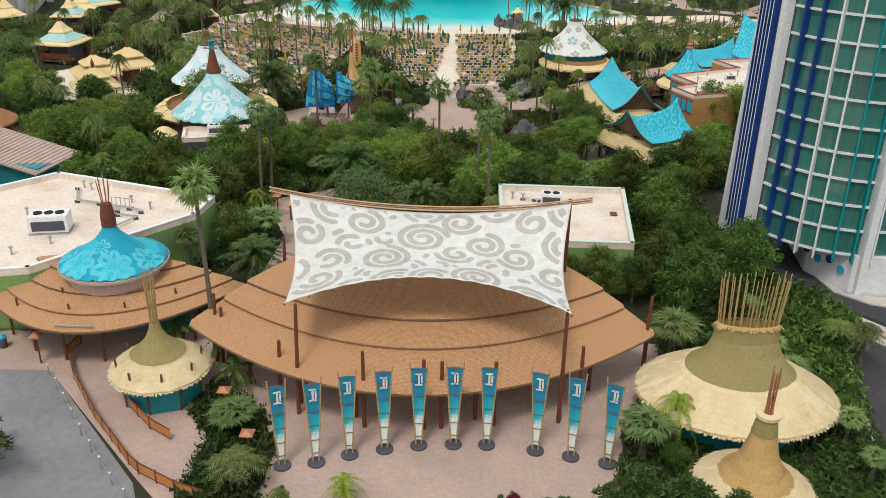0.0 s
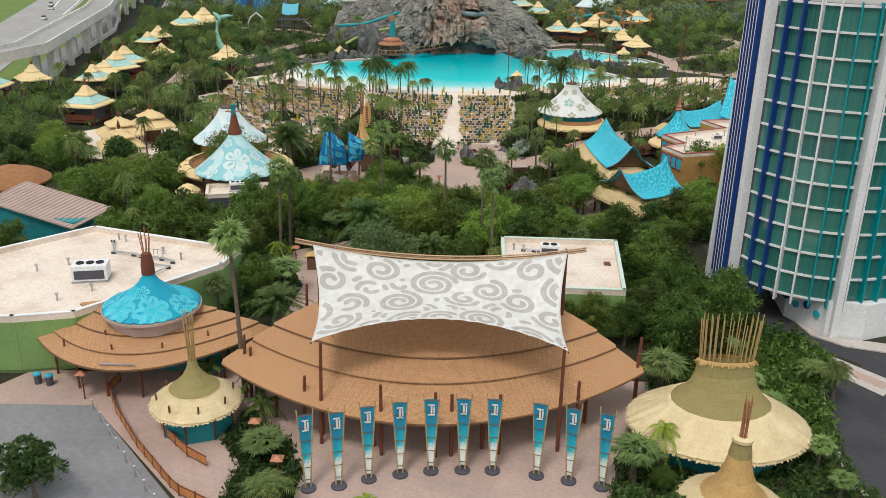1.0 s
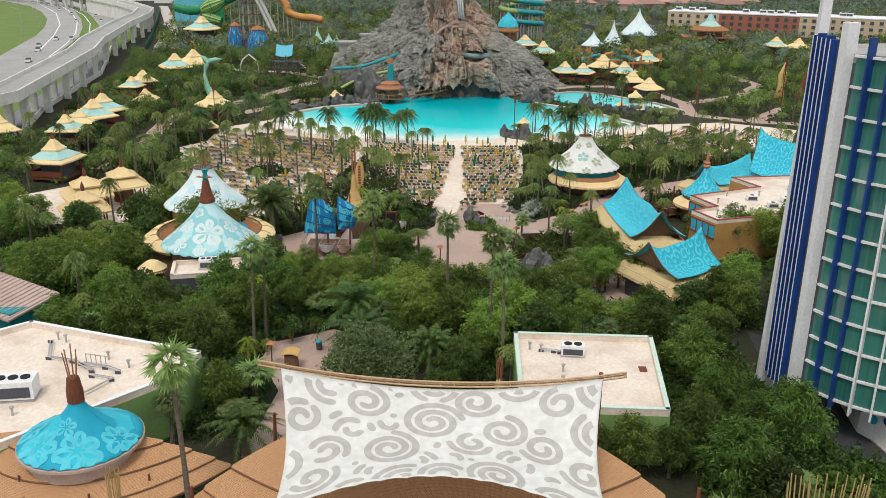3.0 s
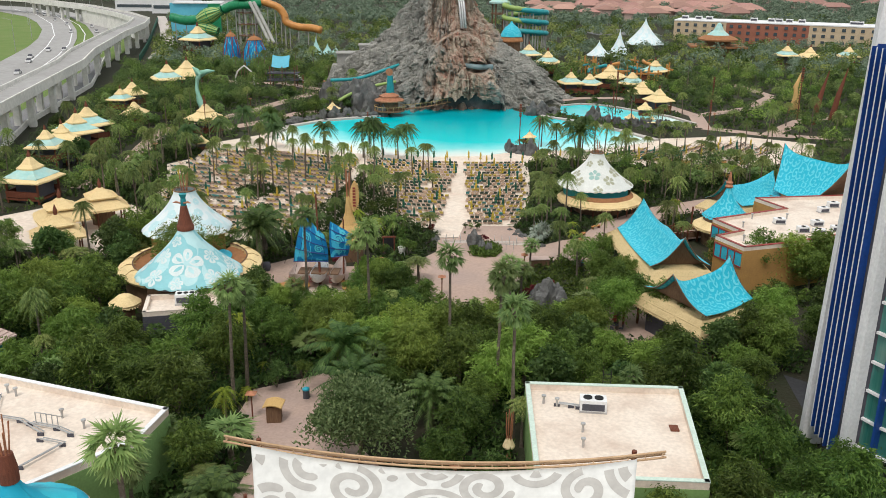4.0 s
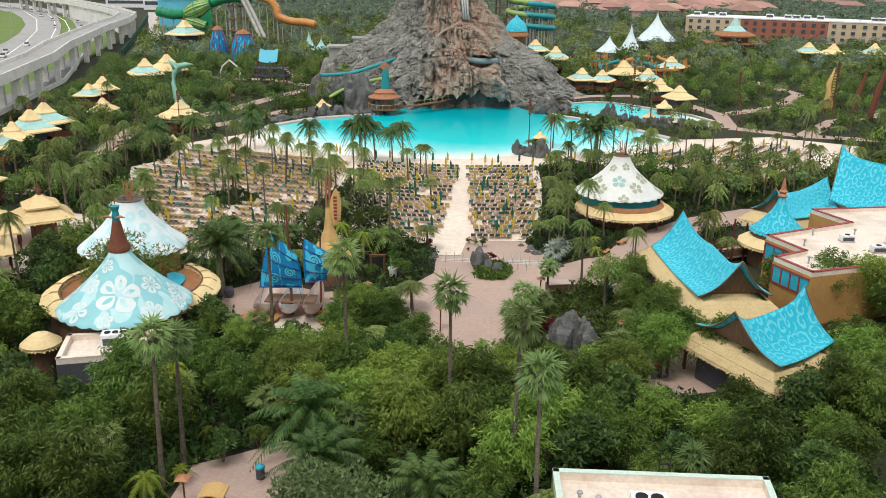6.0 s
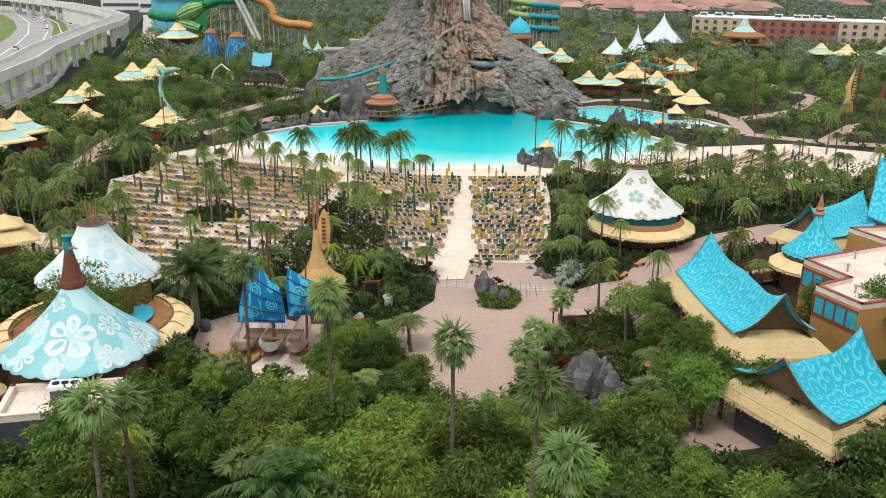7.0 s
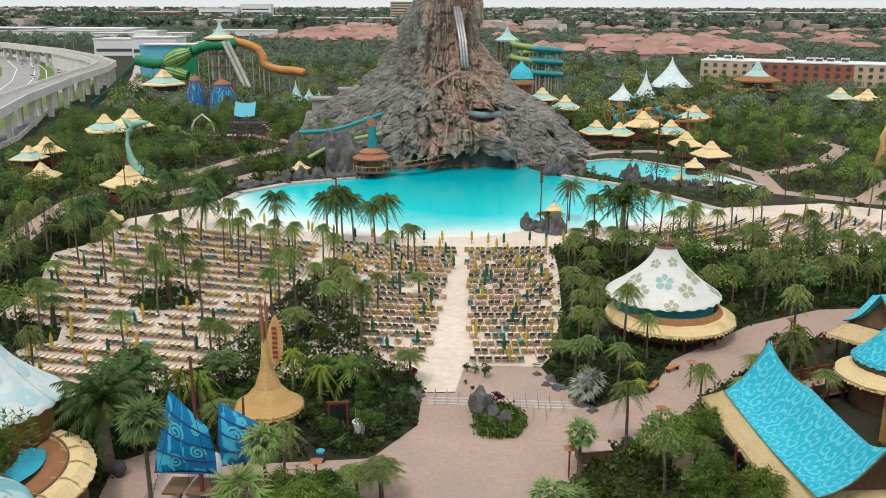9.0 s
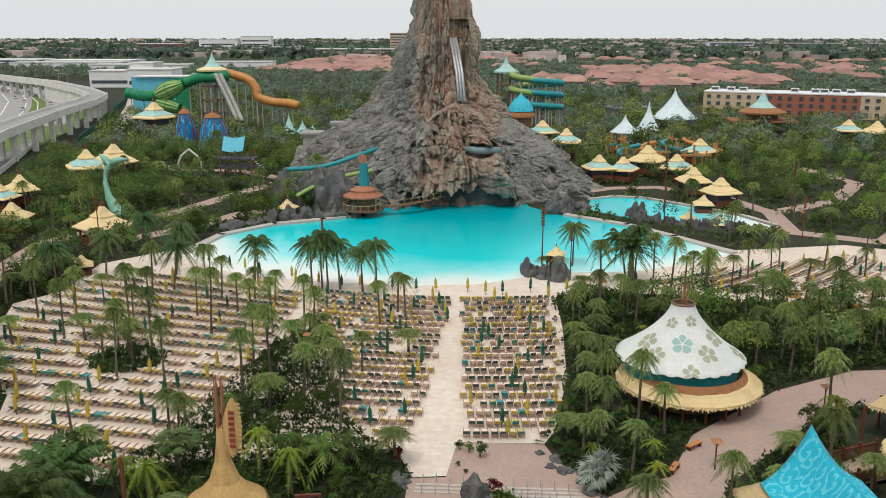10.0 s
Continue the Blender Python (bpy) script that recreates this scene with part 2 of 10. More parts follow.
M = {}
# Soil colour lowered to stand for shade between the plants.
M["soil"] = surf("soil", (0.028, 0.036, 0.016), (0.04, 0.036, 0.022), 0.3, 0.95, bump=0.8, fine=9)
M["paving"] = surf("paving", (0.47, 0.335, 0.27), (0.41, 0.30, 0.25), 0.22, 0.85, bump=0.1, dirt=(0.33, 0.26, 0.24), dirt_amt=0.5, dirt_scale=0.12)
M["gate_paving"] = surf("gate_paving", (0.50, 0.36, 0.30), (0.44, 0.325, 0.28), 0.25, 0.85, bump=0.1, dirt=(0.30, 0.225, 0.195), dirt_amt=0.6, dirt_scale=0.16)
M["pale_paving"] = surf("pale_paving", (0.55, 0.5, 0.45), (0.48, 0.43, 0.40), 0.3, 0.85, bump=0.1)
M["asphalt"] = surf("asphalt", (0.24, 0.24, 0.25), (0.20, 0.20, 0.21), 0.15, 0.9, bump=0.25, dirt=(0.25, 0.24, 0.24), dirt_amt=0.5)
M["dark_asphalt"] = surf("dark_asphalt", (0.06, 0.06, 0.065), (0.045, 0.045, 0.05), 0.2, 0.9, bump=0.25)
M["sand"] = surf("sand", (0.77, 0.67, 0.57), (0.70, 0.59, 0.49), 0.12, 0.95, bump=0.5, fine=10, dirt=(0.60, 0.42, 0.33), dirt_amt=0.45)
M["concrete"] = surf("concrete", (0.42, 0.41, 0.38), (0.34, 0.33, 0.31), 0.3, 0.85, dirt=(0.2, 0.2, 0.19), dirt_amt=0.5)
M["pale_concrete"] = surf("pale_concrete", (0.74, 0.72, 0.67), (0.66, 0.64, 0.60), 0.1, 0.85, dirt=(0.4, 0.39, 0.36), dirt_amt=0.5)
M["highway"] = surf("highway_asphalt", (0.38, 0.37, 0.36), (0.33, 0.32, 0.31), 0.05, 0.9, bump=0.1, dirt=(0.22, 0.21, 0.2), dirt_amt=0.4)
M["white"] = surf("white_paint", (0.80, 0.80, 0.80), (0.74, 0.74, 0.745), 0.3, 0.6, bump=0.05, dirt=(0.56, 0.55, 0.53), dirt_amt=0.2)
M["roof_white"] = surf("roof_membrane", (0.80, 0.70, 0.60), (0.74, 0.63, 0.53), 0.25, 0.7, bump=0.05, dirt=(0.42, 0.28, 0.21), dirt_amt=0.6, dirt_scale=0.18)
M["green_wall"] = surf("green_wall", (0.22, 0.36, 0.12), (0.19, 0.32, 0.11), 0.4, 0.8, bump=0.05, dirt=(0.14, 0.2, 0.1))
M["mint"] = surf("mint_paint", (0.60, 0.72, 0.63), (0.54, 0.66, 0.58), 0.5, 0.6, bump=0.05)
M["metal"] = surf("grey_metal", (0.55, 0.55, 0.54), (0.42, 0.42, 0.42), 0.8, 0.45, 0.6, bump=0.1, dirt=(0.25, 0.22, 0.2))
M["dark"] = surf("dark_void", (0.02, 0.02, 0.022), (0.012, 0.012, 0.012), 1, 0.8, bump=0)
# Dark slate; also stands for the shade inside open halls and huts.
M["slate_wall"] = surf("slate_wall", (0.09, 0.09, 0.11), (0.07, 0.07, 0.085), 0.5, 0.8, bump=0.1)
M["rust_wood"] = surf("red_brown_wood", (0.20, 0.065, 0.035), (0.14, 0.045, 0.025), 2, 0.7, bump=0.3, stretch=(4, 4, 0.6))
M["brown_wood"] = surf("brown_wood", (0.22, 0.13, 0.075), (0.15, 0.085, 0.05), 2, 0.75, bump=0.3, stretch=(4, 4, 0.6))
M["bamboo"] = surf("bamboo_pole", (0.50, 0.36, 0.16), (0.38, 0.26, 0.11), 2, 0.6, bump=0.2, stretch=(2, 2, 1))
M["copper"] = surf("copper_pole", (0.50, 0.22, 0.12), (0.36, 0.15, 0.08), 2, 0.5, 0.2, bump=0.2)
M["teal_wall"] = surf("teal_wall", (0.02, 0.27, 0.30), (0.016, 0.21, 0.24), 0.7, 0.65, bump=0.1, dirt=(0.01, 0.13, 0.15))
M["teal_roof"] = surf("teal_roof", (0.30, 0.56, 0.54), (0.42, 0.64, 0.60), 0.8, 0.7, bump=0.2, dirt=(0.5, 0.45, 0.3), dirt_amt=0.5)
M["cyan_paint"] = surf("cyan_paint", (0.04, 0.45, 0.60), (0.03, 0.36, 0.50), 0.6, 0.5, bump=0.05)
M["navy"] = surf("navy_paint", (0.012, 0.06, 0.26), (0.01, 0.045, 0.2), 0.3, 0.45, bump=0.02)
M["teal_fin"] = surf("teal_fin", (0.0, 0.30, 0.33), (0.0, 0.25, 0.28), 0.3, 0.45, bump=0.02)
M["orange"] = surf("orange_fence", (0.55, 0.24, 0.08), (0.45, 0.18, 0.06), 0.8, 0.6, bump=0.1)
M["red_trim"] = surf("red_trim", (0.33, 0.06, 0.05), (0.27, 0.05, 0.04), 0.8, 0.6, bump=0.1)
M["ochre_wall"] = surf("ochre_wall", (0.50, 0.28, 0.09), (0.42, 0.23, 0.08), 0.5, 0.8, bump=0.1)
M["tan_roof"] = surf("tan_roof", (0.50, 0.38, 0.33), (0.44, 0.33, 0.29), 0.5, 0.8, bump=0.1)
M["yellow"] = surf("yellow_canvas", (0.55, 0.42, 0.06), (0.45, 0.33, 0.05), 1, 0.8, rnd=0.15)
M["dk_green"] = surf("dark_green_canvas", (0.02, 0.12, 0.075), (0.015, 0.09, 0.06), 1, 0.8, rnd=0.15)
M["thatch"] = thatch_mat("straw_thatch", (0.84, 0.71, 0.46), (0.74, 0.60, 0.35), (0.50, 0.36, 0.18))
M["thatch_skirt"] = thatch_mat("tan_thatch", (0.74, 0.58, 0.33), (0.60, 0.45, 0.23), (0.33, 0.23, 0.11))
M["thatch_yellow"] = thatch_mat("yellow_thatch", (0.88, 0.70, 0.40), (0.76, 0.58, 0.30), (0.50, 0.36, 0.17))
M["thatch_old"] = thatch_mat("olive_thatch", (0.36, 0.30, 0.13), (0.28, 0.23, 0.095), (0.18, 0.145, 0.06), 5.0)
M["thatch_gold"] = thatch_mat("golden_thatch", (0.70, 0.47, 0.20), (0.55, 0.35, 0.14), (0.34, 0.20, 0.08))
M["shingle"] = shingle_mat("cedar_shingle", (0.52, 0.30, 0.16), (0.42, 0.23, 0.115), (0.36, 0.185, 0.09))
M["rust_roof"] = surf("rust_shingle", (0.38, 0.18, 0.08), (0.30, 0.135, 0.06), 1.2, 0.9, bump=0.4, fine=10)
M["leaf_a"] = leaf_mat("leaf_bamboo", (0.036, 0.082, 0.014), (0.165, 0.25, 0.05))
M["leaf_l"] = leaf_mat("leaf_light", (0.11, 0.19, 0.03), (0.235, 0.335, 0.068))
M["leaf_b"] = leaf_mat("leaf_broad", (0.030, 0.068, 0.017), (0.115, 0.18, 0.05))
M["leaf_p"] = leaf_mat("leaf_palm", (0.07, 0.125, 0.03), (0.27, 0.33, 0.10))
M["leaf_f"] = leaf_mat("leaf_fan", (0.125, 0.205, 0.06), (0.25, 0.335, 0.115))
M["leaf_k"] = leaf_mat("leaf_coconut", (0.05, 0.11, 0.035), (0.12, 0.19, 0.06))
M["leaf_ficus"] = leaf_mat("leaf_ficus", (0.06, 0.11, 0.035), (0.20, 0.265, 0.11), 0.05)
M["leaf_y"] = leaf_mat("leaf_lime", (0.14, 0.22, 0.02), (0.28, 0.34, 0.04))
# Shrub green darkened to paint in the shadow gaps under trees.
M["leaf_s"] = leaf_mat("leaf_shrub", (0.022, 0.055, 0.014), (0.085, 0.14, 0.035))
M["leaf_red"] = leaf_mat("leaf_red", (0.12, 0.012, 0.02), (0.22, 0.03, 0.03))
M["leaf_silver"] = leaf_mat("leaf_silver", (0.22, 0.27, 0.22), (0.34, 0.38, 0.32))
M["bark"] = surf("bark", (0.22, 0.18, 0.14), (0.13, 0.105, 0.08), 2, 0.95, bump=0.7, stretch=(1, 1, 3), rnd=0.2)
# Paler, greyer leaf: distance haze put into the colour.
M["haze_leaf"] = leaf_mat("leaf_far", (0.09, 0.14, 0.095), (0.18, 0.235, 0.16))

# ---- more materials ----
def rock_mat():
    m, n, l, b = nodes_of("volcano_rock")
    v = coords(n, l, "World", (1, 1, 0.22))
    v2 = coords(n, l, "World")
    a = noise_of(n, l, v, 0.3, 8, 0.7, 0.36, 0.66)
    col = mix_rgb(n, l, a, (0.56, 0.545, 0.49), (0.23, 0.228, 0.205))
    sep = n.new("ShaderNodeSeparateXYZ")
    l.new(v2, sep.inputs[0])
    # reddish clay down the front face
    wob = maths(n, l, "MULTIPLY", maths(n, l, "SUBTRACT", noise_of(n, l, v, 0.16, 4, 0.6, 0.3, 0.7), 0.5), 9.0)
    side = maths(n, l, "ABSOLUTE", maths(n, l, "ADD", maths(n, l, "ADD", sep.outputs[0], 6.5), wob))
    wide = maths(n, l, "SUBTRACT", 1.0, maths(n, l, "DIVIDE", side, 11.0))
    clay = maths(n, l, "MULTIPLY", maths(n, l, "MAXIMUM", wide, 0.0), noise_of(n, l, v, 0.22, 6, 0.65, 0.34, 0.56))
    clay = maths(n, l, "MINIMUM", maths(n, l, "MULTIPLY", clay, 3.2), 0.92)
    tone = mix_rgb(n, l, noise_of(n, l, v, 0.5, 5, 0.6, 0.4, 0.62), (0.64, 0.41, 0.31), (0.72, 0.62, 0.48))
    col = mix_rgb(n, l, clay, col, tone)
    rust = maths(n, l, "MULTIPLY", clay, noise_of(n, l, v, 0.34, 5, 0.6, 0.54, 0.7))
    col = mix_rgb(n, l, rust, col, (0.52, 0.22, 0.15))
    drip = noise_of(n, l, coords(n, l, "World", (1, 1, 0.12)), 0.95, 7, 0.7, 0.52, 0.68)
    col = mix_rgb(n, l, maths(n, l, "MULTIPLY", drip, 0.42), col, (0.10, 0.097, 0.092))
    pale = noise_of(n, l, coords(n, l, "World", (1, 1, 0.4)), 1.2, 7, 0.7, 0.56, 0.72)
    col = mix_rgb(n, l, maths(n, l, "MULTIPLY", pale, 0.7), col, (0.72, 0.69, 0.63))
    fine = noise_of(n, l, v2, 1.4, 8, 0.7, 0.3, 0.7)
    col = mix_rgb(n, l, maths(n, l, "MULTIPLY", fine, 0.34), col, (0.11, 0.107, 0.10))
    moss = noise_of(n, l, v2, 0.35, 6, 0.6, 0.58, 0.75)
    col = mix_rgb(n, l, maths(n, l, "MULTIPLY", moss, 0.55), col, (0.14, 0.175, 0.12))
    l.new(col, b.inputs["Base Color"])
    b.inputs["Roughness"].default_value = 0.95
    b.inputs["Specular IOR Level"].default_value = 0.15
    bump_to(n, l, b, fine, 1.0, 0.6)
    return m


def water_mat():
    m, n, l, b = nodes_of("pool_water")
    v = coords(n, l, "World")
    sep = n.new("ShaderNodeSeparateXYZ")
    l.new(v, sep.inputs[0])
    dx = maths(n, l, "ADD", sep.outputs[0], 5.0)
    dy = maths(n, l, "SUBTRACT", sep.outputs[1], 262.0)
    d = maths(n, l, "SQRT", maths(n, l, "ADD", maths(n, l, "MULTIPLY", dx, dx), maths(n, l, "MULTIPLY", dy, dy)))
    d = maths(n, l, "ADD", d, maths(n, l, "MULTIPLY", noise_of(n, l, v, 0.06, 3), 5.0))
    ramp = n.new("ShaderNodeValToRGB")
    r = n.new("ShaderNodeMapRange")
    r.inputs[1].default_value, r.inputs[2].default_value = 10.0, 62.0
    l.new(d, r.inputs[0])
    l.new(r.outputs[0], ramp.inputs[0])
    e = ramp.color_ramp.elements
    e[0].position, e[0].color = 0.0, (0.0, 0.34, 0.40, 1)
    e[1].position, e[1].color = 1.0, (0.85, 0.83, 0.77, 1)
    for p, c in ((0.4, (0.0, 0.50, 0.55)), (0.66, (0.0, 0.60, 0.64)), (0.80, (0.22, 0.72, 0.72)), (0.90, (0.62, 0.82, 0.78))):
        q = e.new(p)
        q.color = (*c, 1)
    l.new(ramp.outputs[0], b.inputs["Base Color"])
    b.inputs["Roughness"].default_value = 0.16
    b.inputs["IOR"].default_value = 1.33
    b.inputs["Specular IOR Level"].default_value = 0.22
    bump_to(n, l, b, noise_of(n, l, v, 1.6, 3), 0.12, 0.05)
    return m


def glass_mat():
    m, n, l, b = nodes_of("tower_glass")
    info = n.new("ShaderNodeObjectInfo")
    v = coords(n, l, "World", (2.5, 2.5, 0.08))
    curtain = noise_of(n, l, v, 1.5, 3)
    col = mix_rgb(n, l, info.outputs["Random"], (0.015, 0.115, 0.105), (0.05, 0.21, 0.18))
    col = mix_rgb(n, l, maths(n, l, "MULTIPLY", curtain, 0.4), col, (0.09, 0.24, 0.19))
    l.new(col, b.inputs["Base Color"])
    b.inputs["Roughness"].default_value = 0.06
    b.inputs["Specular IOR Level"].default_value = 0.7
    return m


M["rock"] = rock_mat()
M["slide_grey"] = surf("slide_grey", (0.24, 0.32, 0.33), (0.18, 0.25, 0.27), 0.5, 0.5, bump=0.05)
M["water"] = water_mat()
M["glass"] = glass_mat()
M["boulder"] = surf("grey_boulder", (0.17, 0.17, 0.165), (0.09, 0.09, 0.09), 0.6, 0.95, bump=0.9, fine=6, dirt=(0.09, 0.09, 0.06))
M["canopy"] = surf("canopy_cloth", (0.68, 0.675, 0.645), (0.64, 0.635, 0.605), 0.5, 0.65, bump=0.1, fine=3, dirt=(0.56, 0.54, 0.50), dirt_amt=0.35)
M["canopy_ink"] = surf("canopy_ink", (0.46, 0.44, 0.41), (0.42, 0.40, 0.37), 0.5, 0.65, bump=0.1, fine=3)
M["blue_print"] = swirl_mat("blue_print", (0.015, 0.40, 0.54), (0.11, 0.54, 0.64), 1.0, 5.2, "Object", fill=0.45, worn=(0.02, 0.32, 0.46), soft=0.2)
M["sail_print"] = swirl_mat("sail_print", (0.005, 0.18, 0.40), (0.06, 0.46, 0.66), 0.55, 5.0, "Object", fill=0.72, soft=0.1)
M["gate_cone"] = swirl_mat("gate_cone_print", (0.01, 0.32, 0.46), (0.03, 0.46, 0.58), 0.25, 1.2, "Object", fill=0.5, soft=0.2)
M["pale_print"] = swirl_mat("pale_print", (0.25, 0.53, 0.57), (0.45, 0.67, 0.69), 0.30, 2.6, "Object", fill=0.3, soft=0.12)
M["white_print"] = swirl_mat("white_print", (0.66, 0.73, 0.74), (0.54, 0.69, 0.72), 0.4, 2.4, "Object", fill=0.5, soft=0.15)
M["cream_tent"] = surf("cream_tent", (0.72, 0.73, 0.69), (0.66, 0.68, 0.65), 0.5, 0.65, bump=0.1, dirt=(0.5, 0.5, 0.45), dirt_amt=0.4)
M["petal_white"] = surf("petal_white", (0.68, 0.74, 0.73), (0.6, 0.69, 0.69), 1, 0.65, bump=0.05)
M["petal_cyan"] = surf("petal_cyan", (0.09, 0.55, 0.66), (0.07, 0.47, 0.58), 1, 0.65, bump=0.05)
M["petal_olive"] = surf("petal_olive", (0.42, 0.42, 0.30), (0.36, 0.37, 0.27), 1, 0.65, bump=0.05)
M["petal_ice"] = surf("petal_ice", (0.50, 0.71, 0.74), (0.46, 0.67, 0.70), 1, 0.65, bump=0.05)
M["petal_teal"] = surf("petal_teal", (0.33, 0.50, 0.46), (0.30, 0.46, 0.43), 1, 0.65, bump=0.05)

# ---- ground and water ----
single("ground", MB().sheet(lambda u, v: (-4500 + 9000 * u, -600 + 5400 * v, 0), 40, 40), M["soil"], "dark soil and leaf litter under dense planting", "ground", kind="structure")

POOL = [(-51, 221), (-47, 216), (-43, 212), (-36, 208.3), (-26, 205.8), (-18, 204.7), (-10, 204.4), (-1, 205.8), (5.6, 210), (14, 213), (20, 213.5), (26, 215.8), (33, 220), (40.5, 226), (36, 233), (33, 237), (26, 247), (15, 256), (8, 266), (8, 280), (-24, 280), (-26, 254), (-33, 248), (-41, 243.5), (-48.5, 234)]
POOL2 = [(20.5, 263), (22, 274), (28, 277.5), (34, 276), (43.5, 266), (50, 258.5), (54, 249), (50.5, 243.5), (46, 243), (40, 245.5), (30, 252.5)]
SAND = [(-49.5, 151.5), (-50.5, 155.5), (-47.5, 158.5), (-49, 162.5), (-58.5, 165.5), (-59, 176), (-62, 184), (-65, 192.5), (-61, 199), (-62.5, 214), (-54, 224), (-50.5, 231), (-48, 236), (-40, 246), (-33, 250), (-20, 245), (0, 235), (20, 246), (31, 243), (42, 229), (62, 234), (78, 226), (70, 206), (54, 199), (34, 199), (14, 204), (9.4, 200), (9.4, 186), (8.6, 170), (6.4, 157), (5.4, 154.6), (-2.4, 154.4), (-3.0, 148.2), (-6, 147.8), (-8, 153), (-20, 150), (-26, 149), (-33, 143.6), (-41, 144.8)]
PLAZA = [(-6.3, 147.6), (-3.2, 147.9), (-2.5, 154.3), (5.3, 154.5), (6.4, 151), (8.4, 148.4), (9.4, 145), (13, 148), (15.5, 149), (19, 157), (25, 163), (30, 168), (40, 174), (54, 176), (66, 178), (66, 172), (48, 168), (42, 165.5), (34, 164), (27, 156), (20, 148), (17.5, 141), (16.5, 134), (13, 131.5), (9, 128), (6, 121), (4, 112), (1.6, 106), (-1.4, 106), (-2.8, 113), (-5.5, 121), (-8.5, 128), (-14, 131), (-17, 124.5), (-24, 124), (-29, 127), (-30, 133), (-26, 137), (-19, 133.5), (-9.5, 135), (-6.2, 141)]
PATIO = [(14, 128), (22, 127), (25, 121), (24, 113), (15, 110), (13, 118)]
GATE = [(-40, 64), (-31.5, 64), (-24, 66), (-16, 66), (22, 66), (20, 55), (15, 46), (17, 30), (17, -70), (-18, -70), (-18, 30), (-22, 30), (-22, 41), (-17.5, 43), (-20, 45.5), (-31.8, 58), (-44, 57.5)]
LOT = [(-31.9, 58.2), (-20, 45), (-18.5, 42), (-18.5, 20), (-18.5, -70), (-110, -70), (-110, 52), (-50, 57)]
NOOK = [(-22, 92.5), (-21.8, 97), (-19, 98.6), (-15.5, 101), (-13.5, 100), (-13, 92), (-7.5, 84), (-3, 80), (4, 80), (4.6, 74.5), (-19, 74), (-18.5, 86)]
YELLOW_COURT = [(-74, 138), (-52, 136), (-52, 146), (-55, 156), (-60, 162), (-70, 164), (-80, 152)]


def flat(name, poly, z, mat, label, cat, thick=0.3):
    return single(name, MB().prism(poly, z - thick, z), mat, label, cat, kind="structure")


flat("beach_sand", SAND, 0.02, M["sand"], "pale pinkish sand beach with worn walkways", "sand")
flat("water_lagoon", POOL, 0.06, M["water"], "turquoise wave pool fading to white shallows", "water")
flat("water_inlet", POOL2, 0.06, M["water"], "smaller turquoise pool behind a rock wall", "water")
flat("plaza_paving", PLAZA, 0.03, M["paving"], "pinkish stained concrete plaza and walkways", "paving")
flat("patio_paving", PATIO, 0.035, M["paving"], "pinkish concrete dining patio", "paving")
flat("gate_paving", GATE, 0.025, M["gate_paving"], "reddish stained concrete forecourt", "paving")
flat("road_forecourt", LOT, 0.015, M["asphalt"], "worn grey asphalt drop-off area", "road")
flat("nook_paving", NOOK, 0.022, M["gate_paving"], "narrow reddish concrete garden path", "paving")
flat("court_paving", YELLOW_COURT, 0.027, M["sand"], "sandy court round the thatched cabanas", "paving")


def ring_wall(pts, w, h, mb=None, z0=0.0):
    """A low wall or kerb along a line."""
    mb = mb or MB()
    for (x0, y0), (x1, y1) in zip(pts, pts[1:]):
        d = math.hypot(x1 - x0, y1 - y0)
        mb.box(((x0 + x1) / 2, (y0 + y1) / 2, z0 + h / 2), (d + w * 0.6, w, h), math.degrees(math.atan2(y1 - y0, x1 - x0)))
    return mb


single("pool_kerb", ring_wall([(-51, 221.5), (-49, 234.5), (-41.5, 244.3), (-33, 249), (-27, 253.5)], 1.6, 0.5), M["pale_paving"], "pale concrete rim of the wave pool", "kerb", kind="structure")
single("pool_kerb", ring_wall([(40.8, 226.5), (33.4, 238), (26.3, 247.6), (15.5, 256.4)], 1.5, 0.45), M["pale_paving"], "pale concrete rim between the two pools", "kerb", kind="structure")
single("pool_kerb", ring_wall([(22, 274.6), (28, 278.3), (34.3, 276.8), (44.2, 266.5), (50.8, 259), (55, 249)], 1.0, 0.4), M["pale_paving"], "pale concrete rim of the smaller pool", "kerb", kind="structure")

# ---- volcano ----
VC = (-11.0, 295.0)
V_WEST = [(0, 38), (3, 35), (7, 31.5), (11, 28), (14, 25), (17, 20.8), (20, 18), (23.6, 14.7), (27.5, 12.2), (33, 9.2), (37, 6.9), (44, 5.8), (52, 4.4), (60, 2.4)]
V_EAST = [(0, 37), (4.4, 32.3), (10, 27), (14, 21), (17, 15.6), (22, 12.2), (25, 9.4), (28.6, 8.1), (35.5, 7.3), (39, 6.8), (44, 5.8), (52, 4.4), (60, 2.4)]


def vprof(table, z):
    for (z0, r0), (z1, r1) in zip(table, table[1:]):
        if z <= z1:
            return r0 + (r1 - r0) * (z - z0) / (z1 - z0)
    return table[-1][1]


def column(ca, sa, f, z, seed):
    """Rounded upright columns of rock with sharp clefts between, wandering as they rise."""
    w = 0.14 * noise.noise(Vector((ca * 2, sa * 2, z * 0.07 + seed)))
    return abs(noise.noise(Vector(((ca - w * sa) * f, (sa + w * ca) * f, z * 0.045 + seed)))) * 2


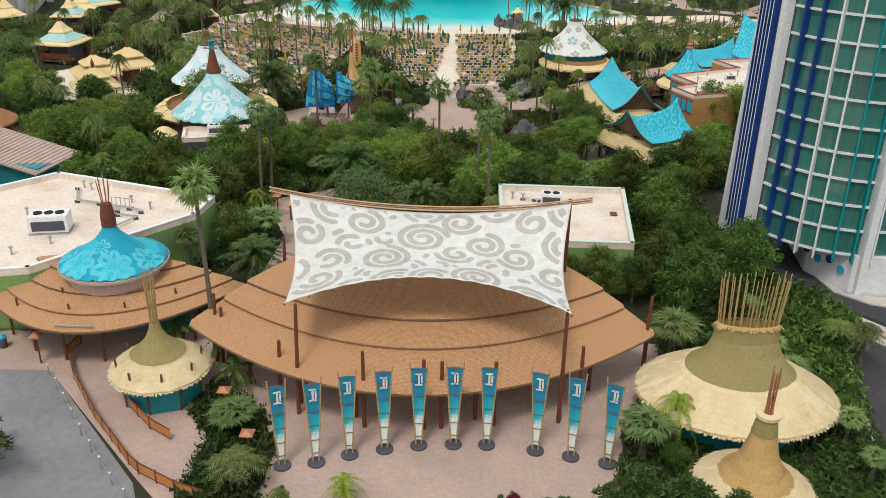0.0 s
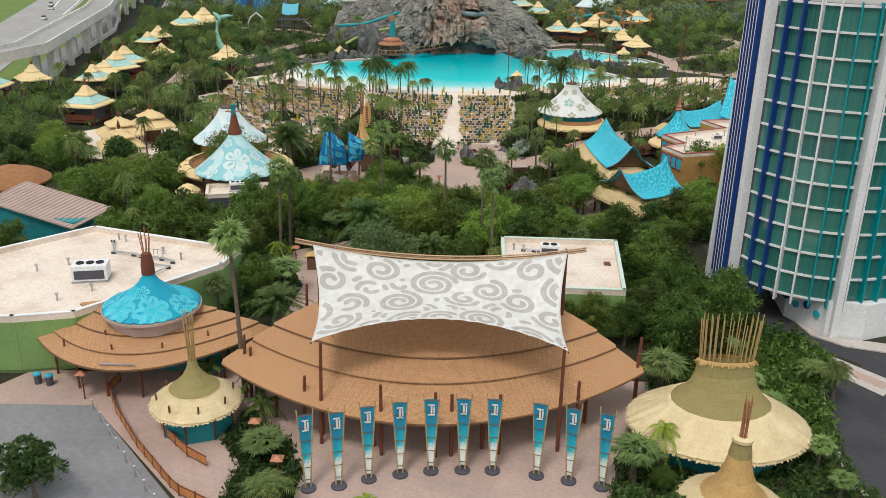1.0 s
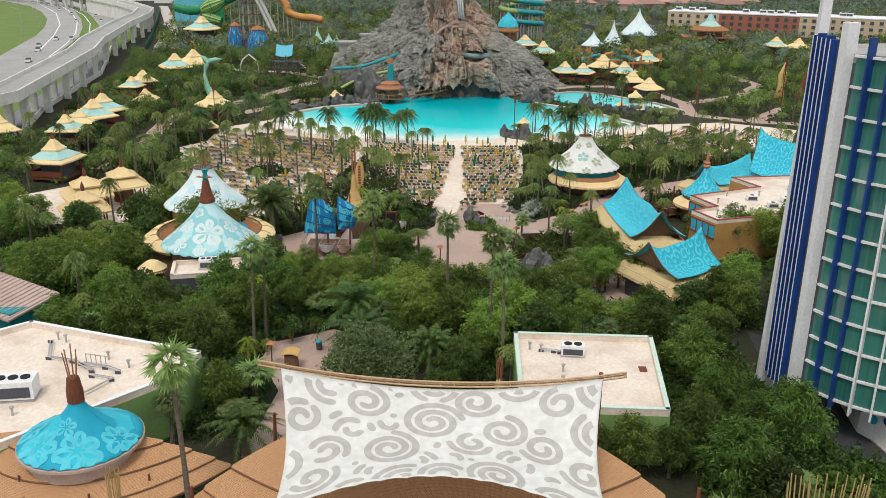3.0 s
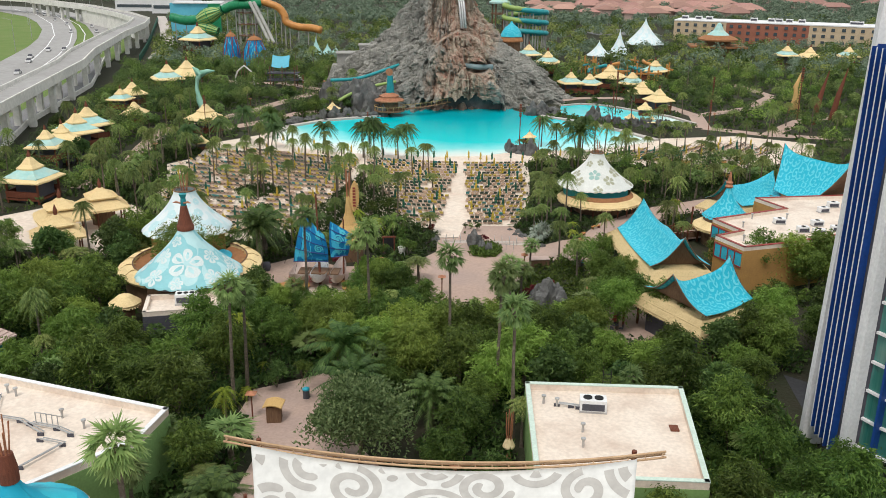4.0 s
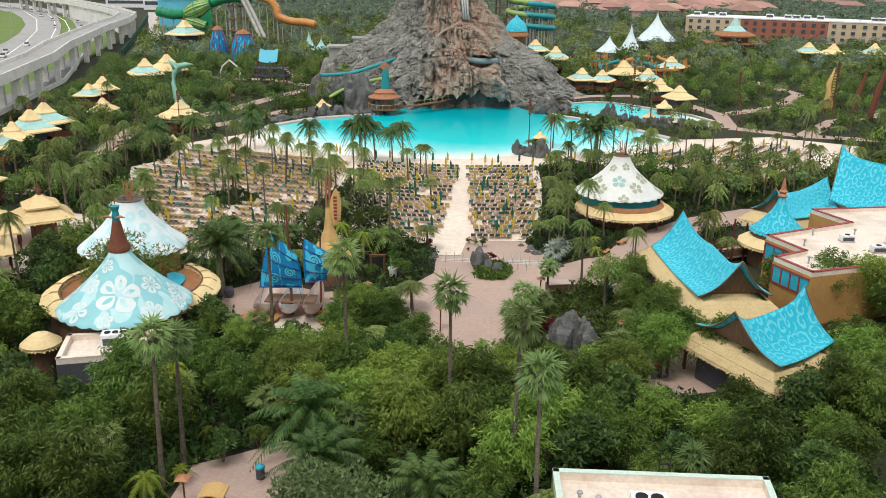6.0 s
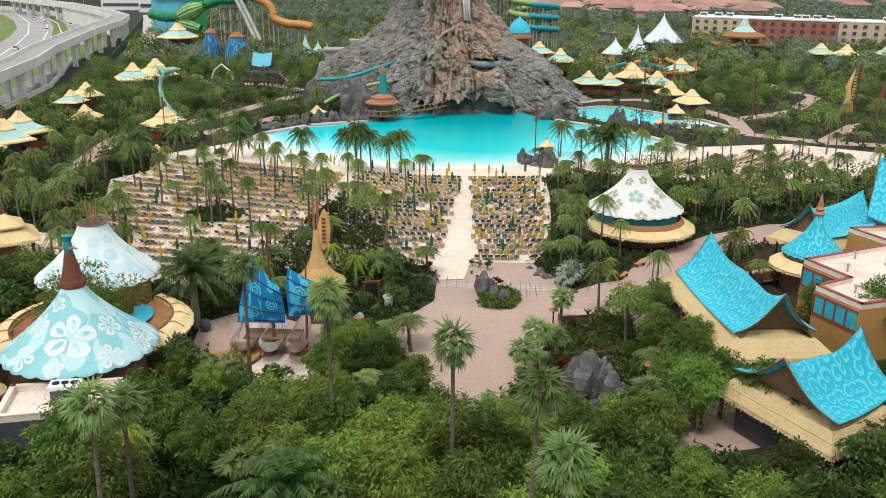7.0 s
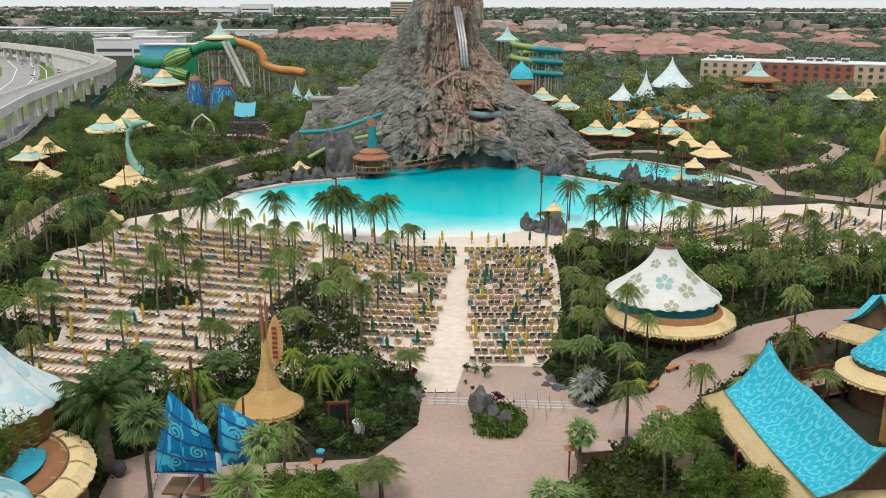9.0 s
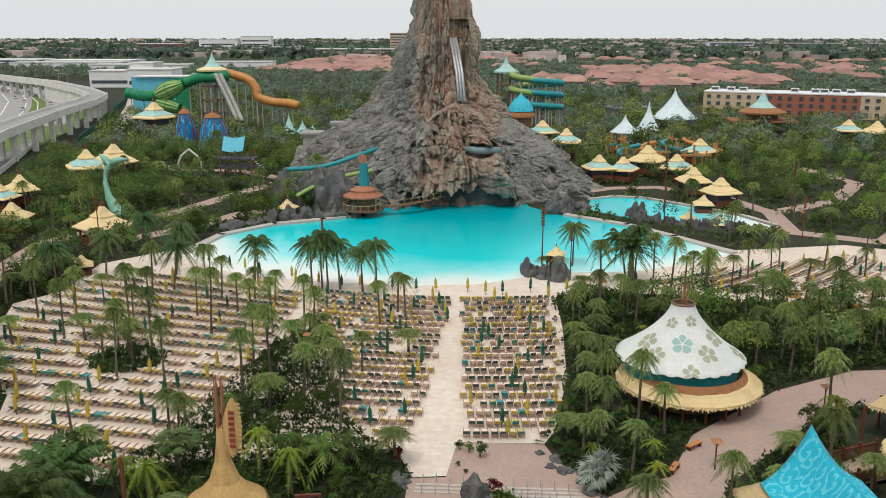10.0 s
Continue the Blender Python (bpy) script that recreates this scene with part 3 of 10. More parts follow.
def volcano_point(u, v):
    # most columns on the side that faces the pool
    a = math.pi + math.pi * u / 0.8 if u < 0.8 else math.pi * (u - 0.8) / 0.2
    z = 60.0 * v ** 1.3
    ca, sa = math.cos(a), math.sin(a)
    r = vprof(V_WEST, z) * (1 - ca) / 2 + vprof(V_EAST, z) * (1 + ca) / 2
    base = r
    r *= 1 + 0.16 * (column(ca, sa, 3.4, z, 0.0) - 0.45) + 0.11 * (column(ca, sa, 8.0, z, 7.0) - 0.45)
    r += min(1.5, 0.11 * base) * (column(ca, sa, 19.0, z, 3.0) - 0.4)
    p = Vector((ca * r, sa * r, z * 0.36))
    crag = noise.ridged_multi_fractal(p * 0.17, 1.0, 2.1, 4, 1.0, 2.0)
    lump = noise.turbulence(p * 0.34, 4, False)
    chip = abs(noise.noise(Vector((ca * r, sa * r, z * 0.7)) * 0.8))
    fade = min(1.0, (base / 11.0) ** 1.5)
    r += (0.7 * (crag - 1.1) + 1.0 * (lump - 0.2) + 0.5 * (chip - 0.25)) * fade
    # broken blocks with dark joints, taller than wide
    q = Vector((ca * base, sa * base, z * 0.36))
    q += 0.7 * Vector((noise.noise(q * 0.5), noise.noise(q * 0.5 + Vector((9, 0, 0))), noise.noise(q * 0.5 + Vector((0, 9, 0)))))
    for size, out, deep in ((3.4, 1.5, 0.9), (1.35, 0.75, 0.45)):
        dist, cells = noise.voronoi(q / size)
        step = noise.noise(cells[0] * 7.3)
        joint = max(0.0, 1 - (dist[1] - dist[0]) / 0.16)
        r += (out * step - deep * joint) * (0.35 + 0.65 * fade)
    cx = VC[0] - 1.0
    x, y = cx + r * ca, VC[1] + r * sa
    if sa < 0:
        # head of rock over the cave, ending in a flat ledge
        off = (x + 7.0) / 12.5
        arch = 3.9 - 1.6 * off * off + 1.5 * noise.noise(Vector((x * 0.55, 3.1, 0))) + 0.8 * noise.noise(Vector((x * 1.5, 8.1, 0)))
        k = max(0.0, 1 - off * off)
        if z < arch:
            y += 7 * min(1.0, (arch - z) / 0.5) * min(1.0, 3 * k)
        else:
            top = 20.6 - 0.08 * (x + 8) ** 2 + 0.8 * noise.noise(Vector((x * 0.4, 9, 0)))
            rise = min(1.0, max(0.0, (z - arch) / 2.0)) if k < 0.2 else 1.0
            if z < top:
                grow = 1.8 + 7.4 * min(1.0, (z - 4) / 15.0)
                drip = abs(noise.noise(Vector((x * 0.42, z * 0.05, 5)))) + 0.55 * abs(noise.noise(Vector((x * 1.1, z * 0.09, 2))))
                y -= grow * k ** 0.5 * rise * (0.72 + 0.75 * drip)
        # cleft above the ledge, and the hole crossed by a tube
        if z > 20 and abs(x + 8.2) < 2.0:
            y += 2.4 * (1 - abs(x + 8.2) / 2.0)
        if 34 < z < 39.5 and abs(x + 8.0) < 2.2:
            y += 2.0
        e = ((x + 2.2) / 3.4) ** 2 + ((z - 11.9) / 1.7) ** 2
        if e < 1:
            y += 5.0 * min(1.0, 2.5 * (1 - e))
        for hx, hz, hw, hh in ((-9.4, 9.4, 0.8, 3.4), (-14.2, 8.0, 0.8, 2.4), (-17.0, 12.0, 0.9, 1.6), (-15.6, 24.0, 0.8, 6.0), (13.5, 5.5, 1.3, 1.8)):
            e = ((x - hx) / hw) ** 2 + ((z - hz) / hh) ** 2
            if e < 1:
                y += 2.5 * (1 - e)
    return (x, y, z - 0.3)


volcano = thing("volcano_mountain", "tall artificial rock volcano, grey with reddish clay front", "mountain", (VC[0], VC[1], 0))
part("rock_face", MB().sheet(volcano_point, 430, 230), M["rock"], volcano, smooth=False)
part("cave_wall", MB().box((-7, 267.6, 1.9), (25, 0.8, 4.2)), M["boulder"], volcano, "dark concrete back wall of the cave")
part("slide_tube", MB().tube([(-6.2, 268.6, 11.9), (-2.2, 267.0, 11.8), (1.8, 268.6, 11.7)], 0.75, 12), M["slide_grey"], volcano, "weathered grey-blue slide tube crossing a hole", smooth=True)
chute = MB()
for k in range(3):
    chute.tube([(-9.6 + 0.62 * k, 284.5, 35), (-8.0 + 0.62 * k, 279.5, 27.5), (-7.3 + 0.62 * k, 276.0, 21.6)], 0.33, 8)
part("drop_chute", chute, M["metal"], volcano, "grey drop slide down the cleft", smooth=True)
balcony = MB().box((-7.9, 286.0, 35.4), (5.4, 3.4, 0.3))
for k in range(10):
    balcony.box((-10.5 + 0.58 * k, 284.4, 36.1), (0.12, 0.12, 1.4 + 0.5 * (k % 3)))
balcony.box((-7.9, 284.4, 36.8), (5.4, 0.14, 0.14)).box((-7.9, 284.4, 36.1), (5.4, 0.14, 0.14))
for k in range(3):
    balcony.tube([(-10 + 2.1 * k, 284.6, 35.3), (-9.0 + 1.1 * k, 286, 33.0)], 0.14, 5)
part("balcony", balcony, M["brown_wood"], volcano, "brown timber balcony high in the cleft")


def boulder_mesh(name, seed, tall=1.0):
    bm = bmesh.new()
    bmesh.ops.create_icosphere(bm, subdivisions=3, radius=1.0)
    for q in bm.verts:
        p = q.co + Vector((seed * 3.7, 0, 0))
        q.co *= 0.8 + 0.45 * noise.noise(p * 1.3) + 0.16 * noise.noise(p * 3.1)
        q.co.z *= tall
    me = bpy.data.meshes.new(name)
    bm.to_mesh(me)
    bm.free()
    me.materials.append(M["boulder"])
    return me


BOULDERS = [boulder_mesh("boulder", k, t) for k, t in ((1, 0.8), (2, 1.1), (3, 1.9), (4, 2.4))]


def boulder(x, y, s, kind=None, z=0.0, sz=1.0):
    ob = new("boulder", BOULDERS[random.randrange(4) if kind is None else kind])
    ob.matrix_basis = pose(x, y, z, 0, 0, random.uniform(0, 360)) @ Matrix.Diagonal((s * random.uniform(0.8, 1.2), s * random.uniform(0.8, 1.2), s * sz, 1))
    return tagged(ob, "rough dark grey volcanic boulder", "rock", "boulders round the pools")


def rock_line(pts, n, s0, s1, kind=None):
    for k in range(n):
        f = (k + random.random() * 0.6) / n * (len(pts) - 1)
        i = min(int(f), len(pts) - 2)
        x = pts[i][0] + (pts[i + 1][0] - pts[i][0]) * (f - i)
        y = pts[i][1] + (pts[i + 1][1] - pts[i][1]) * (f - i)
        boulder(x + random.uniform(-0.8, 0.8), y + random.uniform(-0.8, 0.8), random.uniform(s0, s1), kind)


rock_line([(-27, 253), (-35, 251), (-43, 247), (-50, 240)], 20, 1.2, 2.3)
rock_line([(-45, 268), (-38, 262), (-30, 258)], 12, 2.0, 4.0, 3)
rock_line([(28, 257), (32, 251), (37, 246.5), (43, 243.5), (50, 240.5)], 26, 0.8, 1.6, 2)
rock_line([(28.6, 256), (29.4, 254.4)], 3, 1.3, 1.8, 3)
rock_line([(12, 258), (16, 262), (20, 262)], 8, 1.5, 3.0)
rock_line([(6, 212), (9, 209), (12, 209)], 9, 0.9, 1.8)
rock_line([(-0.6, 145), (0.6, 143), (1.6, 141.4)], 4, 0.6, 0.95, 2)
rock_line([(5.2, 152.6), (6.6, 150.2), (8.4, 147.8), (9.8, 144.8)], 12, 0.4, 0.75, 0)
rock_line([(-7, 147.5), (-7.5, 145)], 4, 0.6, 1.0, 0)
rock_line([(7.5, 124), (8, 119), (12, 116)], 14, 0.8, 1.8)
rock_line([(8.2, 122.6), (9.4, 120.6), (11.4, 119.4)], 7, 1.0, 1.7, 3)

# ---- hotel tower ----
TOP, LOW = 34.0, 4.0
tower = thing("hotel_tower", "curved hotel tower of green glass with white, navy and teal fins", "building", (40, 85, 0))
tcx, tcy, trad = 40.6, 87.4, 9.9
ARC0, ARC1 = 203.0, 318.0
core = [(31.0, 83.9)] + [(tcx + 9.3 * math.cos(radians(a)), tcy + 9.3 * math.sin(radians(a))) for a in np.linspace(ARC0 + 4, ARC1 - 4, 14)] + [(52, 88), (54, 98), (31.2, 90.6)]
part("core", MB().prism(core, LOW + 0.1, TOP - 0.6), M["slate_wall"], tower)
part("base_wall", MB().prism([(36.5, 82), (39.2, 77.2), (43, 76.5), (56, 82), (56, 100), (38, 100)], 0, LOW + 0.1), M["white"], tower, "white base wall with coloured portholes")
part("pier", MB().add([(29.7, 90.3, 0), (31.5, 90.3, 0), (31.5, 91.1, 0), (29.7, 91.1, 0), (30.75, 90.3, 40), (31.5, 90.3, 40), (31.5, 91.1, 40), (30.75, 91.1, 40)], [(3, 2, 1, 0), (4, 5, 6, 7), (0, 1, 5, 4), (1, 2, 6, 5), (2, 3, 7, 6), (3, 0, 4, 7)]), M["white"], tower, "white full-height pier that narrows upwards")
for x, y, w, d, h in ((30.95, 84.1, 1.0, 0.95, 36.6), (40.0, 77.2, 0.8, 1.0, 36.4)):
    part("pier", MB().box((x, y, h / 2), (w, d, h), 12 if y < 90 else 0), M["white"], tower, "white full-height pier")
NCOL, NROW = 12, 12
STOREY = (TOP - LOW) / NROW
pane_me = None
for c in range(NCOL):
    a0, a1 = (radians(ARC0 + (ARC1 - ARC0) * (c + e) / NCOL) for e in (0.0, 1.0))
    am = (a0 + a1) / 2
    w = 2 * trad * math.sin((a1 - a0) / 2)
    if pane_me is None:
        pane_me = MB().box((0, 0, 0), (0.06, w - 0.02, STOREY - 0.02)).mesh("pane")
        pane_me.materials.append(M["glass"])
        bar_me = MB().box((0, 0, 0), (0.32, w + 0.02, 0.2)).mesh("mullion")
        bar_me.materials.append(M["white"])
    rr = trad * math.cos((a1 - a0) / 2)
    for r in range(NROW):
        z = LOW + STOREY * (r + 0.5)
        piece("pane", pane_me, pose(tcx + (rr - 0.1) * math.cos(am), tcy + (rr - 0.1) * math.sin(am), z, 0, 0, math.degrees(am)), tower)
    for r in range(NROW + 1):
        piece("mullion", bar_me, pose(tcx + (rr + 0.02) * math.cos(am), tcy + (rr + 0.02) * math.sin(am), LOW + STOREY * r, 0, 0, math.degrees(am)), tower)
    fin_mat = M["navy"] if c < 3 else (M["teal_fin"] if c >= 5 else M["white"])
    z1 = TOP + (1.6 if c < 4 else 0.4)
    px, py = tcx + (trad + 0.25) * math.cos(a0), tcy + (trad + 0.25) * math.sin(a0)
    if c:
        part("fin", MB().box((px, py, (LOW - 0.7 + z1) / 2), (0.85, 0.14, z1 - LOW + 0.7), math.degrees(a0)), fin_mat, tower)
        part("fin_edge", MB().box((px + 0.46 * math.cos(a0), py + 0.46 * math.sin(a0), (LOW - 0.7 + z1) / 2), (0.08, 0.17, z1 - LOW + 0.7), math.degrees(a0)), M["white"] if c in (3, 4, 7) else fin_mat, tower)
for k in range(5):
    y = 85.3 + 0.95 * k
    part("fin", MB().box((30.3 - 0.02 * k, y, 18.8), (0.75, 0.16, 32.6 + 0.5 * (k % 2))), M["navy"], tower, "navy side fin")
    part("fin_edge", MB().box((29.9 - 0.02 * k, y, 18.8), (0.06, 0.08, 32.6)), M["white"], tower)
part("side_wall", MB().box((30.9, 87.3, 18.5), (0.8, 5.2, 33)), M["slate_wall"], tower)
part("parapet", MB().prism(core, TOP - 0.6, TOP + 0.15), M["concrete"], tower, "flat tower roof")
for k in range(7):
    part("roof_frame", MB().box((36 + 2.2 * k, 86, TOP + 1.6), (0.12, 0.12, 3.2)), M["metal"], tower)
part("roof_frame", MB().box((43, 86, TOP + 3.2), (14, 0.15, 0.15)).box((43, 86, TOP + 1.8), (14, 0.15, 0.15)), M["metal"], tower)
for k in range(4):
    a = 0.34 * k
    x, y = 36.7 + 1.15 * (k // 2) * 0.8, 81.2 - 1.35 * k
    disc = MB().lathe([(0.0, 0.06), (0.42, 0.06), (0.42, -0.06), (0.0, -0.06)], 16)
    ob = part("porthole", disc, M["cyan_paint"] if k % 2 else M["navy"], tower, "round coloured porthole", at_world=False)
    ob.matrix_basis = Matrix.Translation(-root_of(tower)) @ pose(36.5 + 0.7 * k - 0.08, 82 - 1.25 * k - 0.05, 2.6 - 0.5 * (k % 2), 90, 0, -60)

ROAD = [(32, 96), (31, 84), (34, 78), (38, 74), (41, 71), (36, 66), (34, 60), (33, 52), (35, 42), (44, 30), (60, 30), (60, 74), (46, 74.5), (40, 76), (36, 84), (37.5, 100), (32.5, 104)]
flat("road_hotel", ROAD, 0.02, M["dark_asphalt"], "dark asphalt driveway under the tower", "road")
single("kerb", ring_wall([(30.6, 84), (33.4, 77), (37, 72.8), (35.2, 66), (33.2, 59), (32.4, 52), (34, 42)], 0.35, 0.16), M["pale_paving"], "pale concrete kerb of the driveway", "kerb", kind="structure")
flat("pavement_tower", [(36.6, 83.5), (37.9, 77.2), (40.6, 74.8), (46, 73.3), (60, 72.8), (60, 74.6), (46.3, 75.4), (43.0, 76.2), (39.0, 76.9), (37.6, 83.5)], 0.16, M["pale_paving"], "pale concrete pavement by the tower", "pavement")
flat("crossing_paving", [(36.4, 70.5), (38.6, 72.6), (43, 67.5), (40.5, 65)], 0.03, M["pale_paving"], "pale striped crossing over the driveway", "paving", 0.02)
flat("crossing_band", [(37.4, 70.6), (38.4, 71.5), (42, 67.3), (41, 66.3)], 0.036, M["gate_paving"], "reddish band of the crossing", "paving", 0.02)
for bx, by, bs, bk in ((-0.5, 143.8, 1.25, 3), (0.5, 142.6, 1.0, 2), (-0.9, 145.2, 0.8, 3)):
    boulder(bx, by, bs, bk)

# ---- entrance: shingle roofs, canopy, kiosks ----
def set_uv(ob, fn):
    me = ob.data
    off = root_of(ob)
    uv = me.uv_layers.new(name="UVMap")
    flat_uv = []
    for lp in me.loops:
        p = me.vertices[lp.vertex_index].co + off
        flat_uv += fn(p.x, p.y, p.z)
    uv.data.foreach_set("uv", flat_uv)


def shell_roof(owner, xc, hl, yc, slant, bulge, back, eave, slope, cuts, step=0.24):
    """A shell-shaped shingle roof in stepped tiers, rising towards its back."""
    def front(x):
        s = (x - xc) / hl
        return yc + slant * (x - xc) - bulge * (1 - s * s)

    def rear(x):
        s = (x - xc) / hl
        return yc + slant * (x - xc) + back * (1 - s * s)

    bounds = [0.0] + cuts + [99.0]
    for k in range(len(bounds) - 1):
        d0, d1 = bounds[k] - (0.5 if k else 0), bounds[k + 1] + 0.15

        def fn(u, v, d0=d0, d1=d1, k=k):
            # the tier ends where its front line meets the rear edge
            lim = 1.0
            for q in range(60):
                s = 1 - q / 60.0
                if (bulge + back) * (1 - s * s) > d0 + 0.05:
                    lim = s
                    break
            x = xc + hl * lim * (2 * u - 1)
            span = rear(x) - front(x)
            a, b = min(d0, span), min(d1, span)
            d = a + (b - a) * v
            sag = 0.12 * math.sin(x * 0.35) + 0.05 * noise.noise(Vector((x, d, k)))
            return (x, front(x) + d, eave + slope * d + step * k + 0.1 * sag)

        ob = part("roof_tier", MB().sheet(fn, 64, 10 if k == len(bounds) - 2 else 5, 0.22), M["shingle"], owner, "brown cedar shingle roof tier")
        set_uv(ob, lambda x, y, z: (x, y - front(x)))
        edge = [fn(u / 40, 0.0) for u in range(41)]
        part("edge_board", MB().tube([(p[0], p[1] - 0.03, p[2] - 0.1) for p in edge], 0.04, 6), M["brown_wood"], owner, "dark curved fascia", smooth=True)
    return front


gate_hall = thing("gate_hall", "shell-shaped entrance hall roof of brown cedar shingles", "pavilion", (-1.5, 60, 0))
front_of = shell_roof(gate_hall, -1.55, 19.05, 60.35, 0.034, 9.4, 10.2, 4.0, 0.20, [5.0, 7.9])
for k in range(7):
    x = -15 + 4.5 * k
    part("post", MB().tube([(x, front_of(x) + 2.2, 0), (x, front_of(x) + 2.2, 4.3)], 0.16, 8), M["rust_wood"], gate_hall, "red-brown round post")
for x, y, h in ((-10.4, 53.6, 9.5), (9.3, 53.9, 9.7), (-5.2, 52.3, 6.6), (-0.8, 52.3, 6.1), (0.5, 52.6, 5.8), (4.4, 53.2, 5.6), (-12.1, 54.8, 5.7), (10.9, 55.5, 5.8), (17.0, 62.3, 6.6), (16.7, 61.2, 5.6), (-18.6, 60.4, 6.4), (-18.0, 60.0, 5.4), (-14.2, 67, 8.6)):
    part("mast", MB().tube([(x, y, 0), (x + (0.25 if x < -9 else 0), y, h)], [0.17, 0.13], 8), M["rust_wood"], gate_hall, "red-brown timber mast through the roof")
hall_back = MB().box((-1.5, 66, 1.9), (22, 0.4, 3.8))
part("back_wall", hall_back, M["teal_wall"], gate_hall, "teal back wall in shadow")
for k in range(6):
    part("turnstile", MB().box((-9 + 3.4 * k, 59, 0.5), (0.4, 1.6, 1.0)), M["rust_wood"], gate_hall)


def canopy_point(u, v):
    """Stretched fabric: u from side to side, v from the lower front edge up to the beam."""
    s = 2 * u - 1
    top = Vector((-1.3 + 11.5 * s, 65.2, 12.1 + 1.25 * s * s))
    low = Vector((-0.65 + 10.2 * s, 53.4 + 3.4 * (1 - s * s), 9.65 + 0.75 * (1 - s * s)))
    p = low.lerp(top, v)
    p.z -= 1.1 * math.sin(math.pi * v) * (0.6 + 0.4 * s * s)
    p.x -= 0.55 * s * math.sin(math.pi * v)
    scal = 0.12 * abs(math.sin(u * math.pi * 13))
    if v == 0:
        p.y += scal
    return p


canopy = thing("fabric_canopy", "white stretched fabric canopy printed with grey curling swirls", "canopy", (-1, 60, 9))
part("fabric", MB().sheet(canopy_point, 78, 24, 0.03), M["canopy"], canopy, smooth=True)
CW, CH = 21.6, 12.0


def lay_scrolls():
    """Lines of overlapping spirals: each one ends where it meets a spiral laid before it."""
    rng = random.Random(12)
    discs, lines = [], []
    spots = []
    for _ in range(3000):
        x, y = rng.uniform(-0.6, CW + 0.6), rng.uniform(-0.6, CH + 0.6)
        if all((x - a) ** 2 + (y - b) ** 2 > 2.7 ** 2 for a, b in spots):
            spots.append((x, y))
    for x, y in spots:
        big = rng.uniform(1.5, 2.3)
        turn, way = rng.uniform(0, 2 * math.pi), rng.choice((-1, 1))
        run, th, r = [], 0.0, big
        while r > 0.3:
            r = big - 0.76 * th / (2 * math.pi)
            px, py = x + r * math.cos(turn + way * th), y + r * math.sin(turn + way * th)
            th += 0.1 / max(r, 0.3)
            if any((px - a) ** 2 + (py - b) ** 2 < (c + 0.40) ** 2 for a, b, c in discs):
                lines.append(run)
                run = []
            else:
                run.append((px, py))
        lines.append(run)
        discs.append((x, y, big))
    return [ln for ln in lines if len(ln) > 5]


def print_on(x, y):
    u, v = x / CW, y / CH
    p = canopy_point(u, max(v, 0.001))
    nrm = (canopy_point(u + 0.01, max(v, 0.001)) - p).cross(canopy_point(u, v + 0.012) - p).normalized()
    return p + nrm * 0.015


def stamp(ink):
    if ink.f:
        part("printed_scroll", ink, M["canopy_ink"], canopy, "grey printed scroll")
    return MB()


for ln in lay_scrolls():
    ink = MB()
    last = None
    for i in range(len(ln)):
        (x0, y0), (x1, y1) = ln[max(0, i - 1)], ln[min(len(ln) - 1, i + 1)]
        d = math.hypot(x1 - x0, y1 - y0) or 1.0
        end = min(i, len(ln) - 1 - i) * 0.1
        w = 0.26 if end > 0.35 else 0.26 * math.sqrt(max(0.02, 1 - (1 - end / 0.35) ** 2))
        nx, ny = -(y1 - y0) / d * w, (x1 - x0) / d * w
        x, y = ln[i]
        if not (0.3 < x < CW - 0.3 and 0.35 < y < CH - 0.35):
            last, ink = None, stamp(ink)
            continue
        pair = (print_on(x + nx, y + ny), print_on(x - nx, y - ny))
        if last:
            ink.add([*last, pair[1], pair[0]], [(0, 1, 2, 3)])
        last = pair
    stamp(ink)
beam = MB()
for dz, dy in ((0.15, 0), (0.15, 0.35), (0.42, 0.17)):
    beam.tube([(-1.3 + 13.2 * s, 65.3 + dy, 12.1 + 1.25 * s * s + dz) for s in np.linspace(-1, 1, 25)], 0.07, 6)
M["truss_tan"] = surf("truss_tan", (0.60, 0.41, 0.25), (0.48, 0.31, 0.18), 1.2, 0.7, bump=0.2)
part("truss_beam", beam, M["truss_tan"], canopy, "curved tan truss along the upper edge", smooth=True)
for k in range(27):
    s = -1 + 2 * k / 26
    part("truss_rung", MB().box((-1.3 + 13.0 * s, 65.47, 12.1 + 1.25 * s * s + 0.2), (0.06, 0.45, 0.06)), M["truss_tan"], canopy)
for k in range(14):
    q = canopy_point(k / 13, 0.0)
    part("lashing", MB().box((q.x, q.y - 0.05, q.z - 0.08), (0.12, 0.12, 0.14)), M["brown_wood"], canopy)
for x, y, h in ((-12.6, 66.2, 13.2), (10.2, 66.2, 13.3)):
    part("mast", MB().tube([(x, y, 0), (x, y, h)], 0.16, 8), M["rust_wood"], canopy)

west_hall = thing("ticket_hall", "shell-shaped ticket hall roof of brown cedar shingles", "pavilion", (-29.7, 65, 0))
wfront = shell_roof(west_hall, -29.7, 12.2, 67.3, 0.0, 9.3, 0.3, 3.7, 0.19, [2.5, 4.8, 7.0], 0.2)
for k in range(6):
    x = -37.5 + 3.2 * k
    part("post", MB().tube([(x, wfront(x) + 1.5, 0), (x, wfront(x) + 1.5, 3.9)], 0.12, 8), M["rust_wood"], west_hall)
part("back_wall", MB().box((-30, 65, 1.7), (16, 0.4, 3.4)), M["teal_wall"], west_hall, "teal wall under the eaves")
for x, y in ((-35.5, 61.5), (-30.6, 60.5), (-26.2, 61.2), (-22.8, 63.8), (-36.8, 64.8), (-32.0, 62.6)):
    part("peg", MB().tube([(x, y, 3.5), (x, y, 4.4 + 0.19 * (y - wfront(x)))], 0.09, 8), M["rust_wood"], west_hall)
